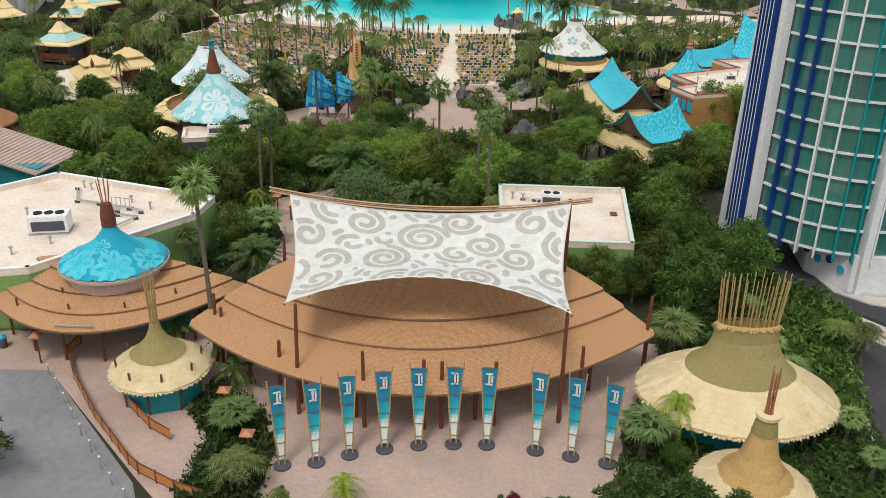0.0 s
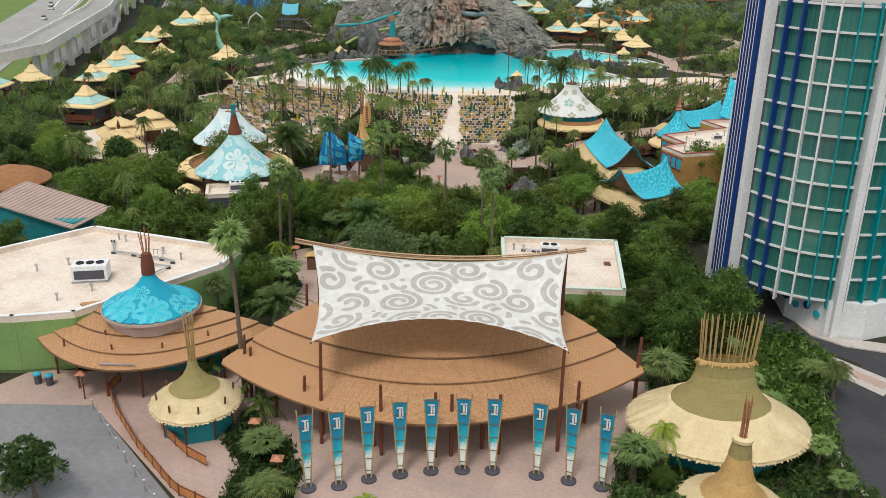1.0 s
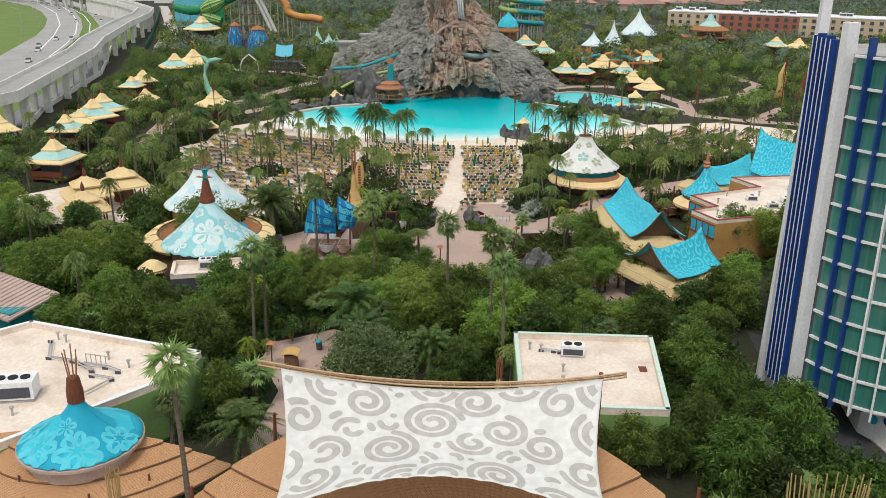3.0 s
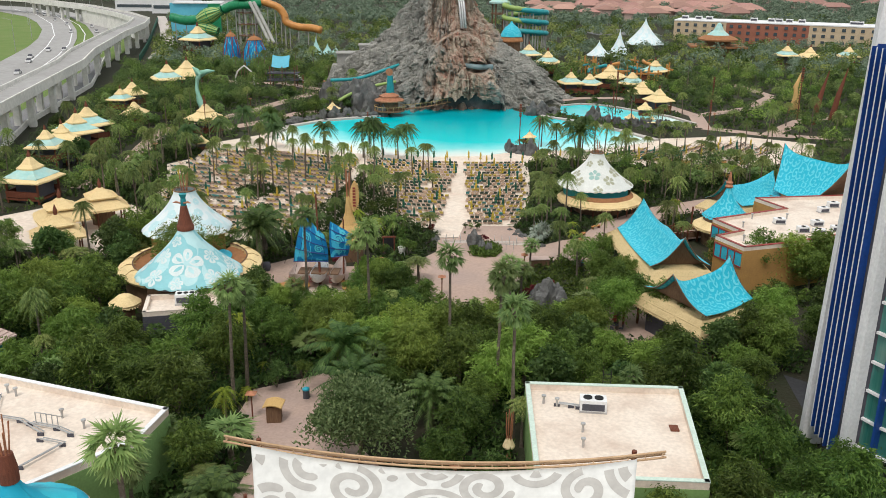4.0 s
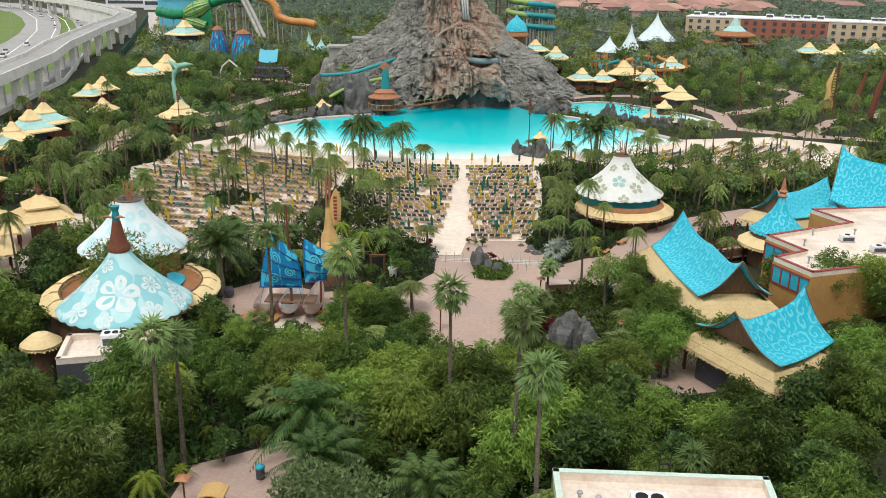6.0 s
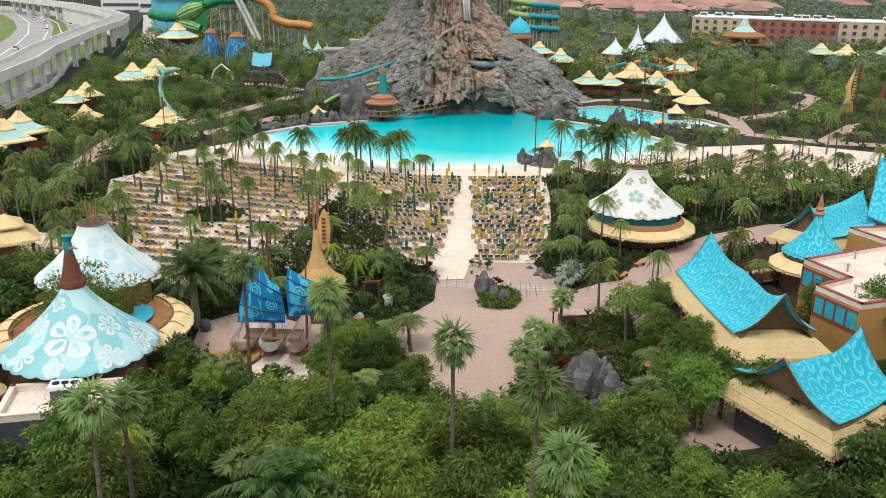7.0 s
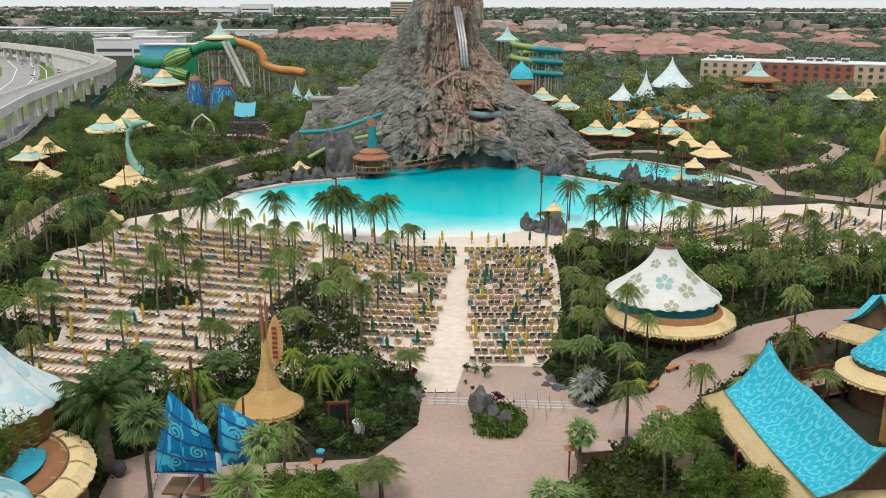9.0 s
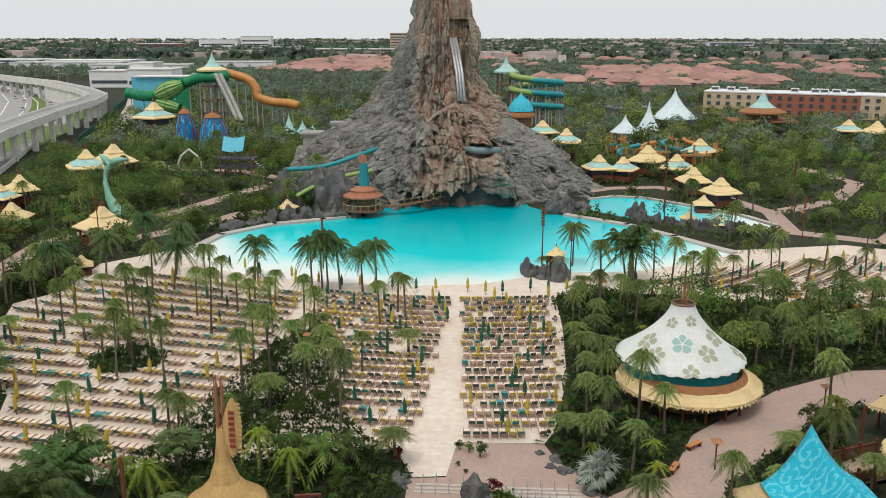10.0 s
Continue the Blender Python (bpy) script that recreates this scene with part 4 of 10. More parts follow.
part("light_bar", MB().box((-29.4, 58.5, 4.0), (3.2, 0.12, 0.12)), M["metal"], west_hall, "grey light bar on the eave")


def cone_at(cx, cy, r0, z0, r1, z1, pw, lobes=0, scal=0.0):
    def fn(a, f):
        r = r1 + (r0 - r1) * (1 - f) ** pw
        z = z0 + (z1 - z0) * f
        if lobes:
            k = abs(math.sin(a * lobes / 2))
            z += scal * (1 - f) ** 4 * (1 - k)
            r *= 1 + 0.16 * scal * (1 - f) ** 3 * (k - 0.5)
        return Vector((cx + r * math.cos(a), cy + r * math.sin(a), z))
    return fn


def cone_sheet(fn, n=72, rows=16):
    return MB().sheet(lambda u, v: fn(2 * math.pi * u, v), n, rows, 0.03)


def flower(fn, owner, a0, f0, size, mat, petals=5, turn=0.0, name="flower", vein=None):
    """A printed flower laid on a tent's cloth."""
    mb = MB()
    c = fn(a0, f0)
    du = fn(a0 + 0.02, f0) - c
    dv = fn(a0, f0 + 0.02) - c
    lu, lv = du.length, dv.length

    def lift(p, q, up=0.022):
        a, f = a0 + 0.02 * p / lu, min(0.99, max(0.005, f0 + 0.02 * q / lv))
        x = fn(a, f)
        nrm = (fn(a + 0.02, f) - x).cross(fn(a, f + 0.02) - x).normalized()
        return x + nrm * up

    for k in range(petals):
        b = turn + 2 * math.pi * k / petals
        pts = []
        for t in np.linspace(0, 1, 15):
            w = 0.36 * math.sin(math.pi * t ** 0.75) * size
            s = (0.14 + 0.86 * math.sin(t * math.pi / 2) ** 0.8) * size
            pts.append((s, w))
        grid = [lift(s * math.cos(b) - w * e * math.sin(b), s * math.sin(b) + w * e * math.cos(b)) for s, w in pts for e in (-1, -0.5, 0.0, 0.5, 1)]
        mb.add(grid, [(5 * i + j, 5 * i + j + 1, 5 * i + j + 6, 5 * i + j + 5) for i in range(len(pts) - 1) for j in range(4)])
    ob = part(name, mb, mat, owner)
    if vein:
        for k in range(petals):
            vb = MB()
            b = turn + 2 * math.pi * k / petals
            pts = [(size * (0.3 + 0.5 * t), size * 0.11 * math.sin(math.pi * (0.12 + 0.88 * t))) for t in np.linspace(0, 1, 8)]
            grid = [lift(s * math.cos(b) - w * e * math.sin(b), s * math.sin(b) + w * e * math.cos(b), 0.03) for s, w in pts for e in (-1, 1)]
            vb.add(grid, [(2 * i, 2 * i + 1, 2 * i + 3, 2 * i + 2) for i in range(len(pts) - 1)])
            part("petal_vein", vb, vein, owner)
    return ob


gate_tent = thing("gate_cone_tent", "bright blue printed cone tent with a wooden cap", "tent", (-28.8, 66.2, 6))
gfn = cone_at(-28.8, 66.2, 4.5, 6.35, 0.55, 9.6, 1.7, 28, 0.16)
part("cloth", cone_sheet(gfn), M["gate_cone"], gate_tent, smooth=True)
for a, f, s, k in ((-1.2, 0.22, 1.75, 6), (-2.2, 0.2, 1.7, 6), (-0.25, 0.16, 1.5, 6), (-3.1, 0.16, 1.5, 6), (-1.7, 0.55, 0.8, 5)):
    flower(gfn, gate_tent, a, f, s, M["petal_cyan"], k, 0.3, "flower", M["gate_cone"])
part("cap", MB().lathe([(0.62, 9.5), (0.62, 10.4), (0.45, 11.5), (0.0, 11.5)], 16, (-28.8, 66.2)), M["rust_wood"], gate_tent, "dark red wooden cap")
for k in range(7):
    a = k * 0.9
    part("pole", MB().tube([(-28.8 + 0.25 * math.cos(a), 66.2 + 0.25 * math.sin(a), 11.3), (-28.8 + 0.5 * math.cos(a), 66.2 + 0.5 * math.sin(a), 13.2 + 0.4 * (k % 3))], 0.05, 6), M["copper"], gate_tent)
part("drum", MB().lathe([(4.0, 4.8), (4.0, 6.3)], 48, (-28.8, 66.2)), M["tan_roof"], gate_tent, "pale tan drum under the ring")
part("skirt", MB().lathe([(4.62, 6.05), (4.62, 6.28), (4.1, 6.36), (3.95, 6.0)], 48, (-28.8, 66.2)), M["tan_roof"], gate_tent, "pale tan ring under the cloth")


def pole_crown(owner, cx, cy, r0, z0, r1, z1, n, mat, rad=0.06):
    for k in range(n):
        a = 2 * math.pi * (k + 0.3 * random.random()) / n
        h = z1 + random.uniform(-0.5, 0.3)
        part("pole", MB().tube([(cx + r0 * math.cos(a), cy + r0 * math.sin(a), z0), (cx + r1 * math.cos(a + 0.2), cy + r1 * math.sin(a + 0.2), h)], [rad, rad * 0.7], 6), mat, owner)


def fringe(cx, cy, r, z, n, drop=0.35):
    """Ragged straw ends hanging from an eave."""
    mb = MB()
    for k in range(n):
        a = 2 * math.pi * (k + random.random()) / n
        w = 0.5 * 2 * math.pi * r / n + 0.04
        t = Vector((-math.sin(a), math.cos(a), 0)) * w
        o = Vector((math.cos(a), math.sin(a), 0))
        p = Vector((cx, cy, z)) + o * (r - 0.25)
        q = Vector((cx, cy, z - drop * random.uniform(0.5, 1.2))) + o * (r + random.uniform(0.0, 0.22))
        mb.add([p - t + Vector((0, 0, 0.06)), p + t + Vector((0, 0, 0.06)), q + t * 0.5, q - t * 0.5], [(0, 1, 2, 3)])
    return mb


def straw(prof, cx, cy, n, long=0.42):
    """Loose straws combed down a round roof of the given profile."""
    mb = MB()
    seg = [(a, b, (abs(a[0] - b[0]) + abs(a[1] - b[1])) * (a[0] + b[0])) for a, b in zip(prof, prof[1:]) if b[1] > a[1] and a[0] > b[0]]
    total = sum(s[2] for s in seg)
    for a, b, w in seg:
        for k in range(int(n * w / total)):
            t, th = random.random(), random.uniform(0, 2 * math.pi)
            r, z = a[0] + (b[0] - a[0]) * t, a[1] + (b[1] - a[1]) * t
            d = Vector((a[0] - b[0], 0, a[1] - b[1])).normalized()
            nr = Vector((-d.z, 0, d.x))
            ln = long * random.uniform(0.6, 1.3)
            p, q = Vector((r, 0, z)) + nr * 0.02, Vector((r, 0, z)) + d * ln + nr * random.uniform(0.01, 0.05)
            sk = random.uniform(-0.12, 0.12)
            c, s = math.cos(th), math.sin(th)
            rot = lambda v, o: (cx + v.x * c - o * s, cy + v.x * s + o * c, v.z)
            mb.add([rot(p, -0.035), rot(p, 0.035), rot(q, sk)], [(0, 1, 2)])
    return mb


def fringe_line(a, b, n, drop=0.35):
    """Ragged straw ends along a straight eave from a to b."""
    mb = MB()
    a, b = Vector(a), Vector(b)
    d = (b - a).normalized()
    o = Vector((d.y, -d.x, 0))
    w = 0.7 * (b - a).length / n
    for k in range(n):
        p = a.lerp(b, (k + random.random()) / n)
        q = p + o * random.uniform(0.0, 0.2) - Vector((0, 0, drop * random.uniform(0.5, 1.2)))
        p = p - o * 0.25 + Vector((0, 0, 0.1))
        mb.add([p - d * w, p + d * w, q + d * w * 0.5, q - d * w * 0.5], [(0, 1, 2, 3)])
    return mb


kiosk = thing("ticket_kiosk", "round ticket kiosk with straw thatch and teal shutters", "kiosk", (-21.5, 55.6, 0))
part("thatch", MB().lathe([(3.8, 2.3), (3.85, 2.55), (3.0, 3.2), (1.8, 3.95), (1.5, 4.1)], 12, (-21.5, 55.6), ruff=0.03), M["thatch"], kiosk, "pale straw thatch")
part("fringe", fringe(-21.5, 55.6, 3.75, 2.5, 220, 0.22), M["thatch"], kiosk)
part("thatch_cap", MB().lathe([(2.1, 3.85), (1.55, 4.25), (0.9, 4.95), (0.5, 5.7), (0.36, 6.35), (0.0, 6.35)], 40, (-21.5, 55.6), ruff=0.02), M["thatch_old"], kiosk, "olive thatch cap")
for k in range(8):
    a = 2 * math.pi * (k + 0.5) / 8
    p = (-21.5 + 2.75 * math.cos(a), 55.6 + 2.75 * math.sin(a), 1.15)
    part("shutter", MB().box(p, (0.1, 2.2, 2.3), math.degrees(a)), M["teal_wall"], kiosk, "teal roller shutter")
    b = 2 * math.pi * k / 8
    part("post", MB().tube([(-21.5 + 3.0 * math.cos(b), 55.6 + 3.0 * math.sin(b), 0), (-21.5 + 3.0 * math.cos(b), 55.6 + 3.0 * math.sin(b), 2.5)], 0.09, 8), M["rust_wood"], kiosk)
    part("peg", MB().tube([(-21.5 + 3.1 * math.cos(a), 55.6 + 3.2 * math.sin(a), 2.6), (-21.5 + 3.2 * math.cos(a), 55.6 + 3.2 * math.sin(a), 3.65)], 0.09, 8), M["rust_wood"], kiosk)
part("straw", straw([(3.75, 2.57), (3.0, 3.2), (1.8, 3.95)], -21.5, 55.6, 2200, 0.34), M["thatch"], kiosk, "loose pale straw")
pole_crown(kiosk, -21.5, 55.6, 0.25, 6.0, 0.42, 10.9, 10, M["bamboo"], 0.05)

hut = thing("round_hut", "large round hut with straw thatch and a tall olive thatch drum", "hut", (22.4, 55, 0))
flatten = lambda x, y, z: (x, 55 + (y - 55) * 0.8, z)
part("thatch", MB().lathe([(7.25, 2.5), (7.35, 2.85), (6.1, 3.65), (4.4, 4.65), (3.2, 5.2)], 96, (22.4, 55), ruff=0.025).warp(flatten), M["thatch"], hut, "pale straw thatch")
part("fringe", fringe(22.4, 55, 7.3, 2.8, 420, 0.3).warp(flatten), M["thatch"], hut)
part("thatch_drum", MB().lathe([(4.0, 4.85), (3.3, 5.5), (2.75, 6.35), (2.4, 7.3), (2.32, 8.4), (2.0, 8.45), (1.9, 7.8), (0, 7.8)], 56, (22.4, 55), ruff=0.012).warp(lambda x, y, z: (x, 55 + (y - 55) * (0.8 - 0.48 * min(1, max(0, (z - 5.0) / 2.8))), z)), M["thatch_old"], hut, "olive thatch drum")
part("straw", straw([(7.35, 2.85), (6.1, 3.65), (4.4, 4.65), (4.0, 4.85)], 22.4, 55, 5500).warp(flatten), M["thatch"], hut, "loose pale straw")
part("rim", fringe(22.4, 55, 2.44, 8.6, 120, 0.35).warp(lambda x, y, z: (x, 55 + (y - 55) * 0.34, z)), M["thatch_gold"], hut)
part("wall", MB().lathe([(5.2, 0), (5.2, 3.3)], 24, (22.4, 55)).warp(flatten), M["teal_wall"], hut, "teal wall")
for k in range(26):
    a = 2 * math.pi * (k + 0.4 * random.random()) / 26
    part("pole", MB().tube([(22.4 + 2.1 * math.cos(a), 55 + 0.62 * math.sin(a), 7.7), (22.4 + 2.4 * math.cos(a), 55 + 0.75 * math.sin(a), 12.4 + random.uniform(-0.5, 0.3))], [0.055, 0.04], 6), M["bamboo"], hut)

small_hut = thing("cone_hut", "golden thatched cone hut topped by a bundle of copper poles", "hut", (21.2, 45.2, 0))
part("thatch", MB().lathe([(2.5, 2.75), (1.75, 3.5), (1.2, 4.5), (0.9, 5.6), (0.68, 6.8), (0.56, 7.4), (0.54, 7.7), (0, 7.7)], 56, (21.2, 45.2), ruff=0.03), M["thatch_gold"], small_hut)
part("thatch_skirt", MB().lathe([(3.7, 1.7), (3.8, 2.0), (2.9, 2.6), (2.2, 3.0)], 56, (21.2, 45.2), ruff=0.03), M["thatch"], small_hut, "pale straw skirt")
part("straw", straw([(3.8, 2.0), (2.9, 2.6), (2.3, 2.95)], 21.2, 45.2, 1400), M["thatch"], small_hut)
part("straw", straw([(2.5, 2.75), (1.75, 3.5), (1.2, 4.5), (0.9, 5.6), (0.68, 6.8), (0.56, 7.4)], 21.2, 45.2, 1900), M["thatch_gold"], small_hut)
part("neck", MB().lathe([(0.82, 6.3), (0.7, 7.0), (0.6, 7.55)], 32, (21.2, 45.2), ruff=0.02), M["thatch_old"], small_hut, "olive thatch neck")
part("ring", MB().lathe([(0.75, 7.5), (0.78, 7.75), (0.3, 7.8)], 24, (21.2, 45.2)), M["thatch"], small_hut)
part("wall", MB().lathe([(3.2, 0), (3.2, 2.3)], 20, (21.2, 45.2)), M["teal_wall"], small_hut)
pole_crown(small_hut, 21.2, 45.2, 0.2, 7.5, 0.24, 10.9, 9, M["copper"], 0.05)

# ---- banners ----
def banner_mat():
    m, n, l, b = nodes_of("banner_print")
    v = coords(n, l, "Object")
    sep = n.new("ShaderNodeSeparateXYZ")
    l.new(v, sep.inputs[0])
    h = maths(n, l, "ADD", sep.outputs[2], maths(n, l, "MULTIPLY", noise_of(n, l, v, 2.0, 5), 0.7))
    r = n.new("ShaderNodeMapRange")
    r.inputs[1].default_value, r.inputs[2].default_value = 1.6, 4.9
    l.new(h, r.inputs[0])
    ramp = n.new("ShaderNodeValToRGB")
    e = ramp.color_ramp.elements
    e[0].position, e[0].color = 0.25, (0.70, 0.78, 0.74, 1)
    e[1].position, e[1].color = 1.0, (0.005, 0.22, 0.36, 1)
    q = e.new(0.5)
    q.color = (0.01, 0.42, 0.52, 1)
    l.new(r.outputs[0], ramp.inputs[0])
    l.new(ramp.outputs[0], b.inputs["Base Color"])
    b.inputs["Roughness"].default_value = 0.6
    return m


M["banner"] = banner_mat()
banner = thing("gate_banner", "tall tapered teal-to-white banner between bamboo poles on a round base", "banner", (0, 0, 0), "banners across the forecourt")
part("base", MB().lathe([(0.0, 0.0), (0.62, 0.0), (0.62, 0.14), (0.5, 0.2), (0, 0.2)], 24), M["slate_wall"], banner, "dark round base", at_world=False)
for s in (-1, 1):
    part("pole", MB().tube([(s * 0.2, 0, 0.15), (s * 0.27, 0, 1.5), (s * 0.62, 0.0, 7.15)], [0.06, 0.06, 0.05], 8), M["bamboo"], banner, at_world=False)
cloth = MB().sheet(lambda u, v: ((2 * u - 1) * (0.2 + 0.36 * v), 0.09 * math.sin(u * math.pi) - 0.02, 0.55 + 6.1 * v), 6, 20, 0.0)
part("cloth", cloth, M["banner"], banner, at_world=False, smooth=True)
for z in (0.9, 2.0, 3.2, 4.4, 5.6, 6.6):
    w = 0.24 + 0.062 * z
    part("tie", MB().tube([(-w, -0.03, z), (w, -0.03, z)], 0.03, 6), M["brown_wood"], banner, at_world=False)
emblem = MB().box((0, -0.06, 5.75), (0.14, 0.03, 0.95)).box((0, -0.06, 6.18), (0.5, 0.03, 0.12)).box((0, -0.06, 5.32), (0.5, 0.03, 0.12)).box((0.2, -0.06, 5.75), (0.12, 0.03, 0.6))
part("emblem", emblem, M["cream_tent"], banner, "cream emblem bars", at_world=False)
FEET = [(-10.3, 47.4), (-8.0, 47.9), (-5.8, 48.9), (-3.4, 49.7), (-1.0, 50.3), (1.5, 50.6), (3.9, 50.7), (7.4, 50.3), (9.9, 49.8), (12.4, 49.2)]
for k, (x, y) in enumerate(FEET):
    m = pose(x, y, 0.02, 0, 0, -1.8 * (x - 1))
    if k == 0:
        banner.matrix_basis = m
    else:
        copy_thing(banner, m)

# ---- forecourt fences and bollards ----
def fence(pts, h=1.15, step=1.7):
    f = thing("queue_fence", "orange panel queue fence with brown posts", "fence", (*pts[0], 0), "queue fences")
    for (x0, y0), (x1, y1) in zip(pts, pts[1:]):
        d = math.hypot(x1 - x0, y1 - y0)
        n = max(1, round(d / step))
        rz = math.degrees(math.atan2(y1 - y0, x1 - x0))
        for k in range(n):
            c = (k + 0.5) / n
            x, y = x0 + (x1 - x0) * c, y0 + (y1 - y0) * c
            part("panel", MB().box((x, y, 0.62), (d / n - 0.16, 0.05, 0.72), rz), M["orange"], f)
            part("rail", MB().box((x, y, 1.02), (d / n, 0.08, 0.07), rz), M["rust_wood"], f)
            part("rail", MB().box((x, y, 0.22), (d / n, 0.08, 0.07), rz), M["rust_wood"], f)
            part("post", MB().box((x0 + (x1 - x0) * k / n, y0 + (y1 - y0) * k / n, h / 2), (0.1, 0.1, h), rz), M["rust_wood"], f)
    return f


fence([(-31, 62.2), (-31.2, 60.2), (-29.2, 56.8), (-25.4, 51.8), (-20.9, 46.8), (-19.9, 45.9), (-16.8, 44.2), (-14.6, 43.4)])
fence([(-25.2, 56.2), (-23.8, 53.8), (-20.9, 50.9), (-18.9, 49.6)])
bollard = thing("bollard", "slim grey metal bollard with a pale cap", "bollard", (0, 0, 0), "bollards along the drop-off")
part("stem", MB().tube([(0, 0, 0), (0, 0, 1.0)], 0.07, 8), M["metal"], bollard, at_world=False)
part("cap", MB().lathe([(0.085, 0.98), (0.085, 1.06), (0, 1.1)], 10), M["white"], bollard, at_world=False)
BOLL = [(-31.5, 57.3), (-30, 55.4), (-28.5, 53.5), (-27, 51.6), (-25.6, 49.8), (-24.1, 48.0), (-22.7, 46.3), (-21.3, 44.7), (-19.8, 43.2)]
bollard.location = (*BOLL[0], 0.01)
for x, y in BOLL[1:]:
    copy_thing(bollard, pose(x, y, 0.01))
chain = thing("bollard_chain", "thin grey chain slung between bollards", "chain", (*BOLL[0], 0))
for (x0, y0), (x1, y1) in zip(BOLL, BOLL[1:]):
    part("link", MB().tube([(x0 + (x1 - x0) * t, y0 + (y1 - y0) * t, 0.92 - 0.9 * t * (1 - t)) for t in np.linspace(0, 1, 7)], 0.02, 4), M["metal"], chain)

# ---- flat-roofed service buildings ----
def flat_building(name, poly, h, wall, cap, label, par=0.6, t=0.35):
    b = thing(name, label, "building", (*poly[0], 0))
    part("wall", MB().prism(poly, 0, h - par), wall, b)
    part("roof", MB().prism([(x, y) for x, y in poly], h - par, h - par + 0.04), M["roof_white"], b, "pale stained roof membrane")
    n = len(poly)
    for i in range(n):
        (x0, y0), (x1, y1) = poly[i], poly[(i + 1) % n]
        d = math.hypot(x1 - x0, y1 - y0)
        rz = math.degrees(math.atan2(y1 - y0, x1 - x0))
        c = ((x0 + x1) / 2, (y0 + y1) / 2)
        part("parapet", MB().box((*c, h - par / 2), (d + t * 0.7, t, par), rz), M["roof_white"], b)
        part("parapet_cap", MB().box((*c, h + 0.05), (d + t, t + 0.06, 0.08), rz), cap, b)
        part("cladding", MB().box((*c, (h - par) / 2 + 0.2), (d + t * 1.2, t + 0.06, h - par - 0.4), rz), wall, b)
    return b


def roof_unit(x, y, z, rz=0.0, s=1.0, fans=2):
    u = thing("rooftop_unit", "pale metal rooftop air conditioner with dark fans", "air conditioner", (x, y, z), "rooftop machines")
    r = pose(x, y, z, 0, 0, rz)
    part("casing", MB().box((x, y, z + 0.75 * s), (2.6 * s, 1.5 * s, 1.2 * s), rz), M["white"], u)
    part("plinth", MB().box((x, y, z + 0.08), (2.7 * s, 1.6 * s, 0.16), rz), M["metal"], u)
    g = r @ Vector((0, -0.76 * s, 0.65 * s))
    part("grille", MB().box(g, (2.2 * s, 0.06, 0.7 * s), rz), M["slate_wall"], u, "dark intake grille")
    for k in range(fans):
        c = r @ Vector(((k - (fans - 1) / 2) * 2.2 * s / fans, 0, 1.35 * s))
        rad = min(0.5, 0.9 / fans) * s
        part("fan", MB().lathe([(rad, c.z), (rad, c.z + 0.08 * s), (rad * 0.85, c.z + 0.08 * s), (0, c.z + 0.05 * s)], 16, (c.x, c.y)), M["dark"], u, "dark round fan")
    return u


def pipe_run(pts, z, name="roof_pipe"):
    p = thing(name, "grey pipe run on low supports across the roof", "pipe", (*pts[0], z), "roof pipes")
    part("pipe", MB().tube([(x, y, z + 0.3) for x, y in pts], 0.07, 6), M["metal"], p)
    part("pipe", MB().tube([(x + 0.2, y + 0.2, z + 0.3) for x, y in pts], 0.05, 6), M["metal"], p)
    for x, y in pts:
        part("support", MB().box((x, y, z + 0.14), (0.5, 0.12, 0.28)), M["slate_wall"], p)
    return p


def vent(x, y, z, h=0.7):
    v = thing("roof_vent", "small pale roof vent pipe", "vent", (x, y, z), "roof vents")
    part("pipe", MB().tube([(x, y, z), (x, y, z + h)], 0.1, 8), M["metal"], v)
    part("cowl", MB().lathe([(0.2, z + h), (0.2, z + h + 0.12), (0, z + h + 0.2)], 10, (x, y)), M["metal"], v)


flat_building("west_service_building", [(-43.6, 87.5), (-24.8, 82.0), (-25.4, 77.4), (-35.8, 64.6), (-41.0, 63.2), (-56, 62), (-60, 70)], 6.0, M["green_wall"], M["white"], "flat-roofed service building with green walls and white parapet")
roof_unit(-37.9, 73.5, 5.44, 12, 1.35, 3)
pipe_run([(-40, 84.0), (-38.5, 80.5), (-36, 80), (-33.4, 78.2)], 5.44)
pipe_run([(-35, 79.6), (-32.5, 79.0), (-31, 78.2)], 5.44)
pipe_run([(-33, 77.3), (-31, 76.8), (-32.6, 73.5)], 5.44)
for x, y in ((-39.6, 84.8), (-38.6, 84.3), (-36.6, 70.5), (-42, 77), (-44.5, 75), (-30.5, 79.5), (-33, 81), (-46, 70), (-39, 68)):
    vent(x, y, 5.44)
for k in range(5):
    rack = MB().box((-34.6 + 0.5 * k, 79.9 - 0.1 * k, 6.0), (0.06, 0.06, 1.1)).box((-34.35 + 0.5 * k, 79.85 - 0.1 * k, 6.5), (0.5, 0.06, 0.06))
    single("pipe_rack", rack, M["metal"], "grey metal pipe rack on the roof", "rack", (-34.6 + 0.5 * k, 79.9, 5.44), group="roof racks")

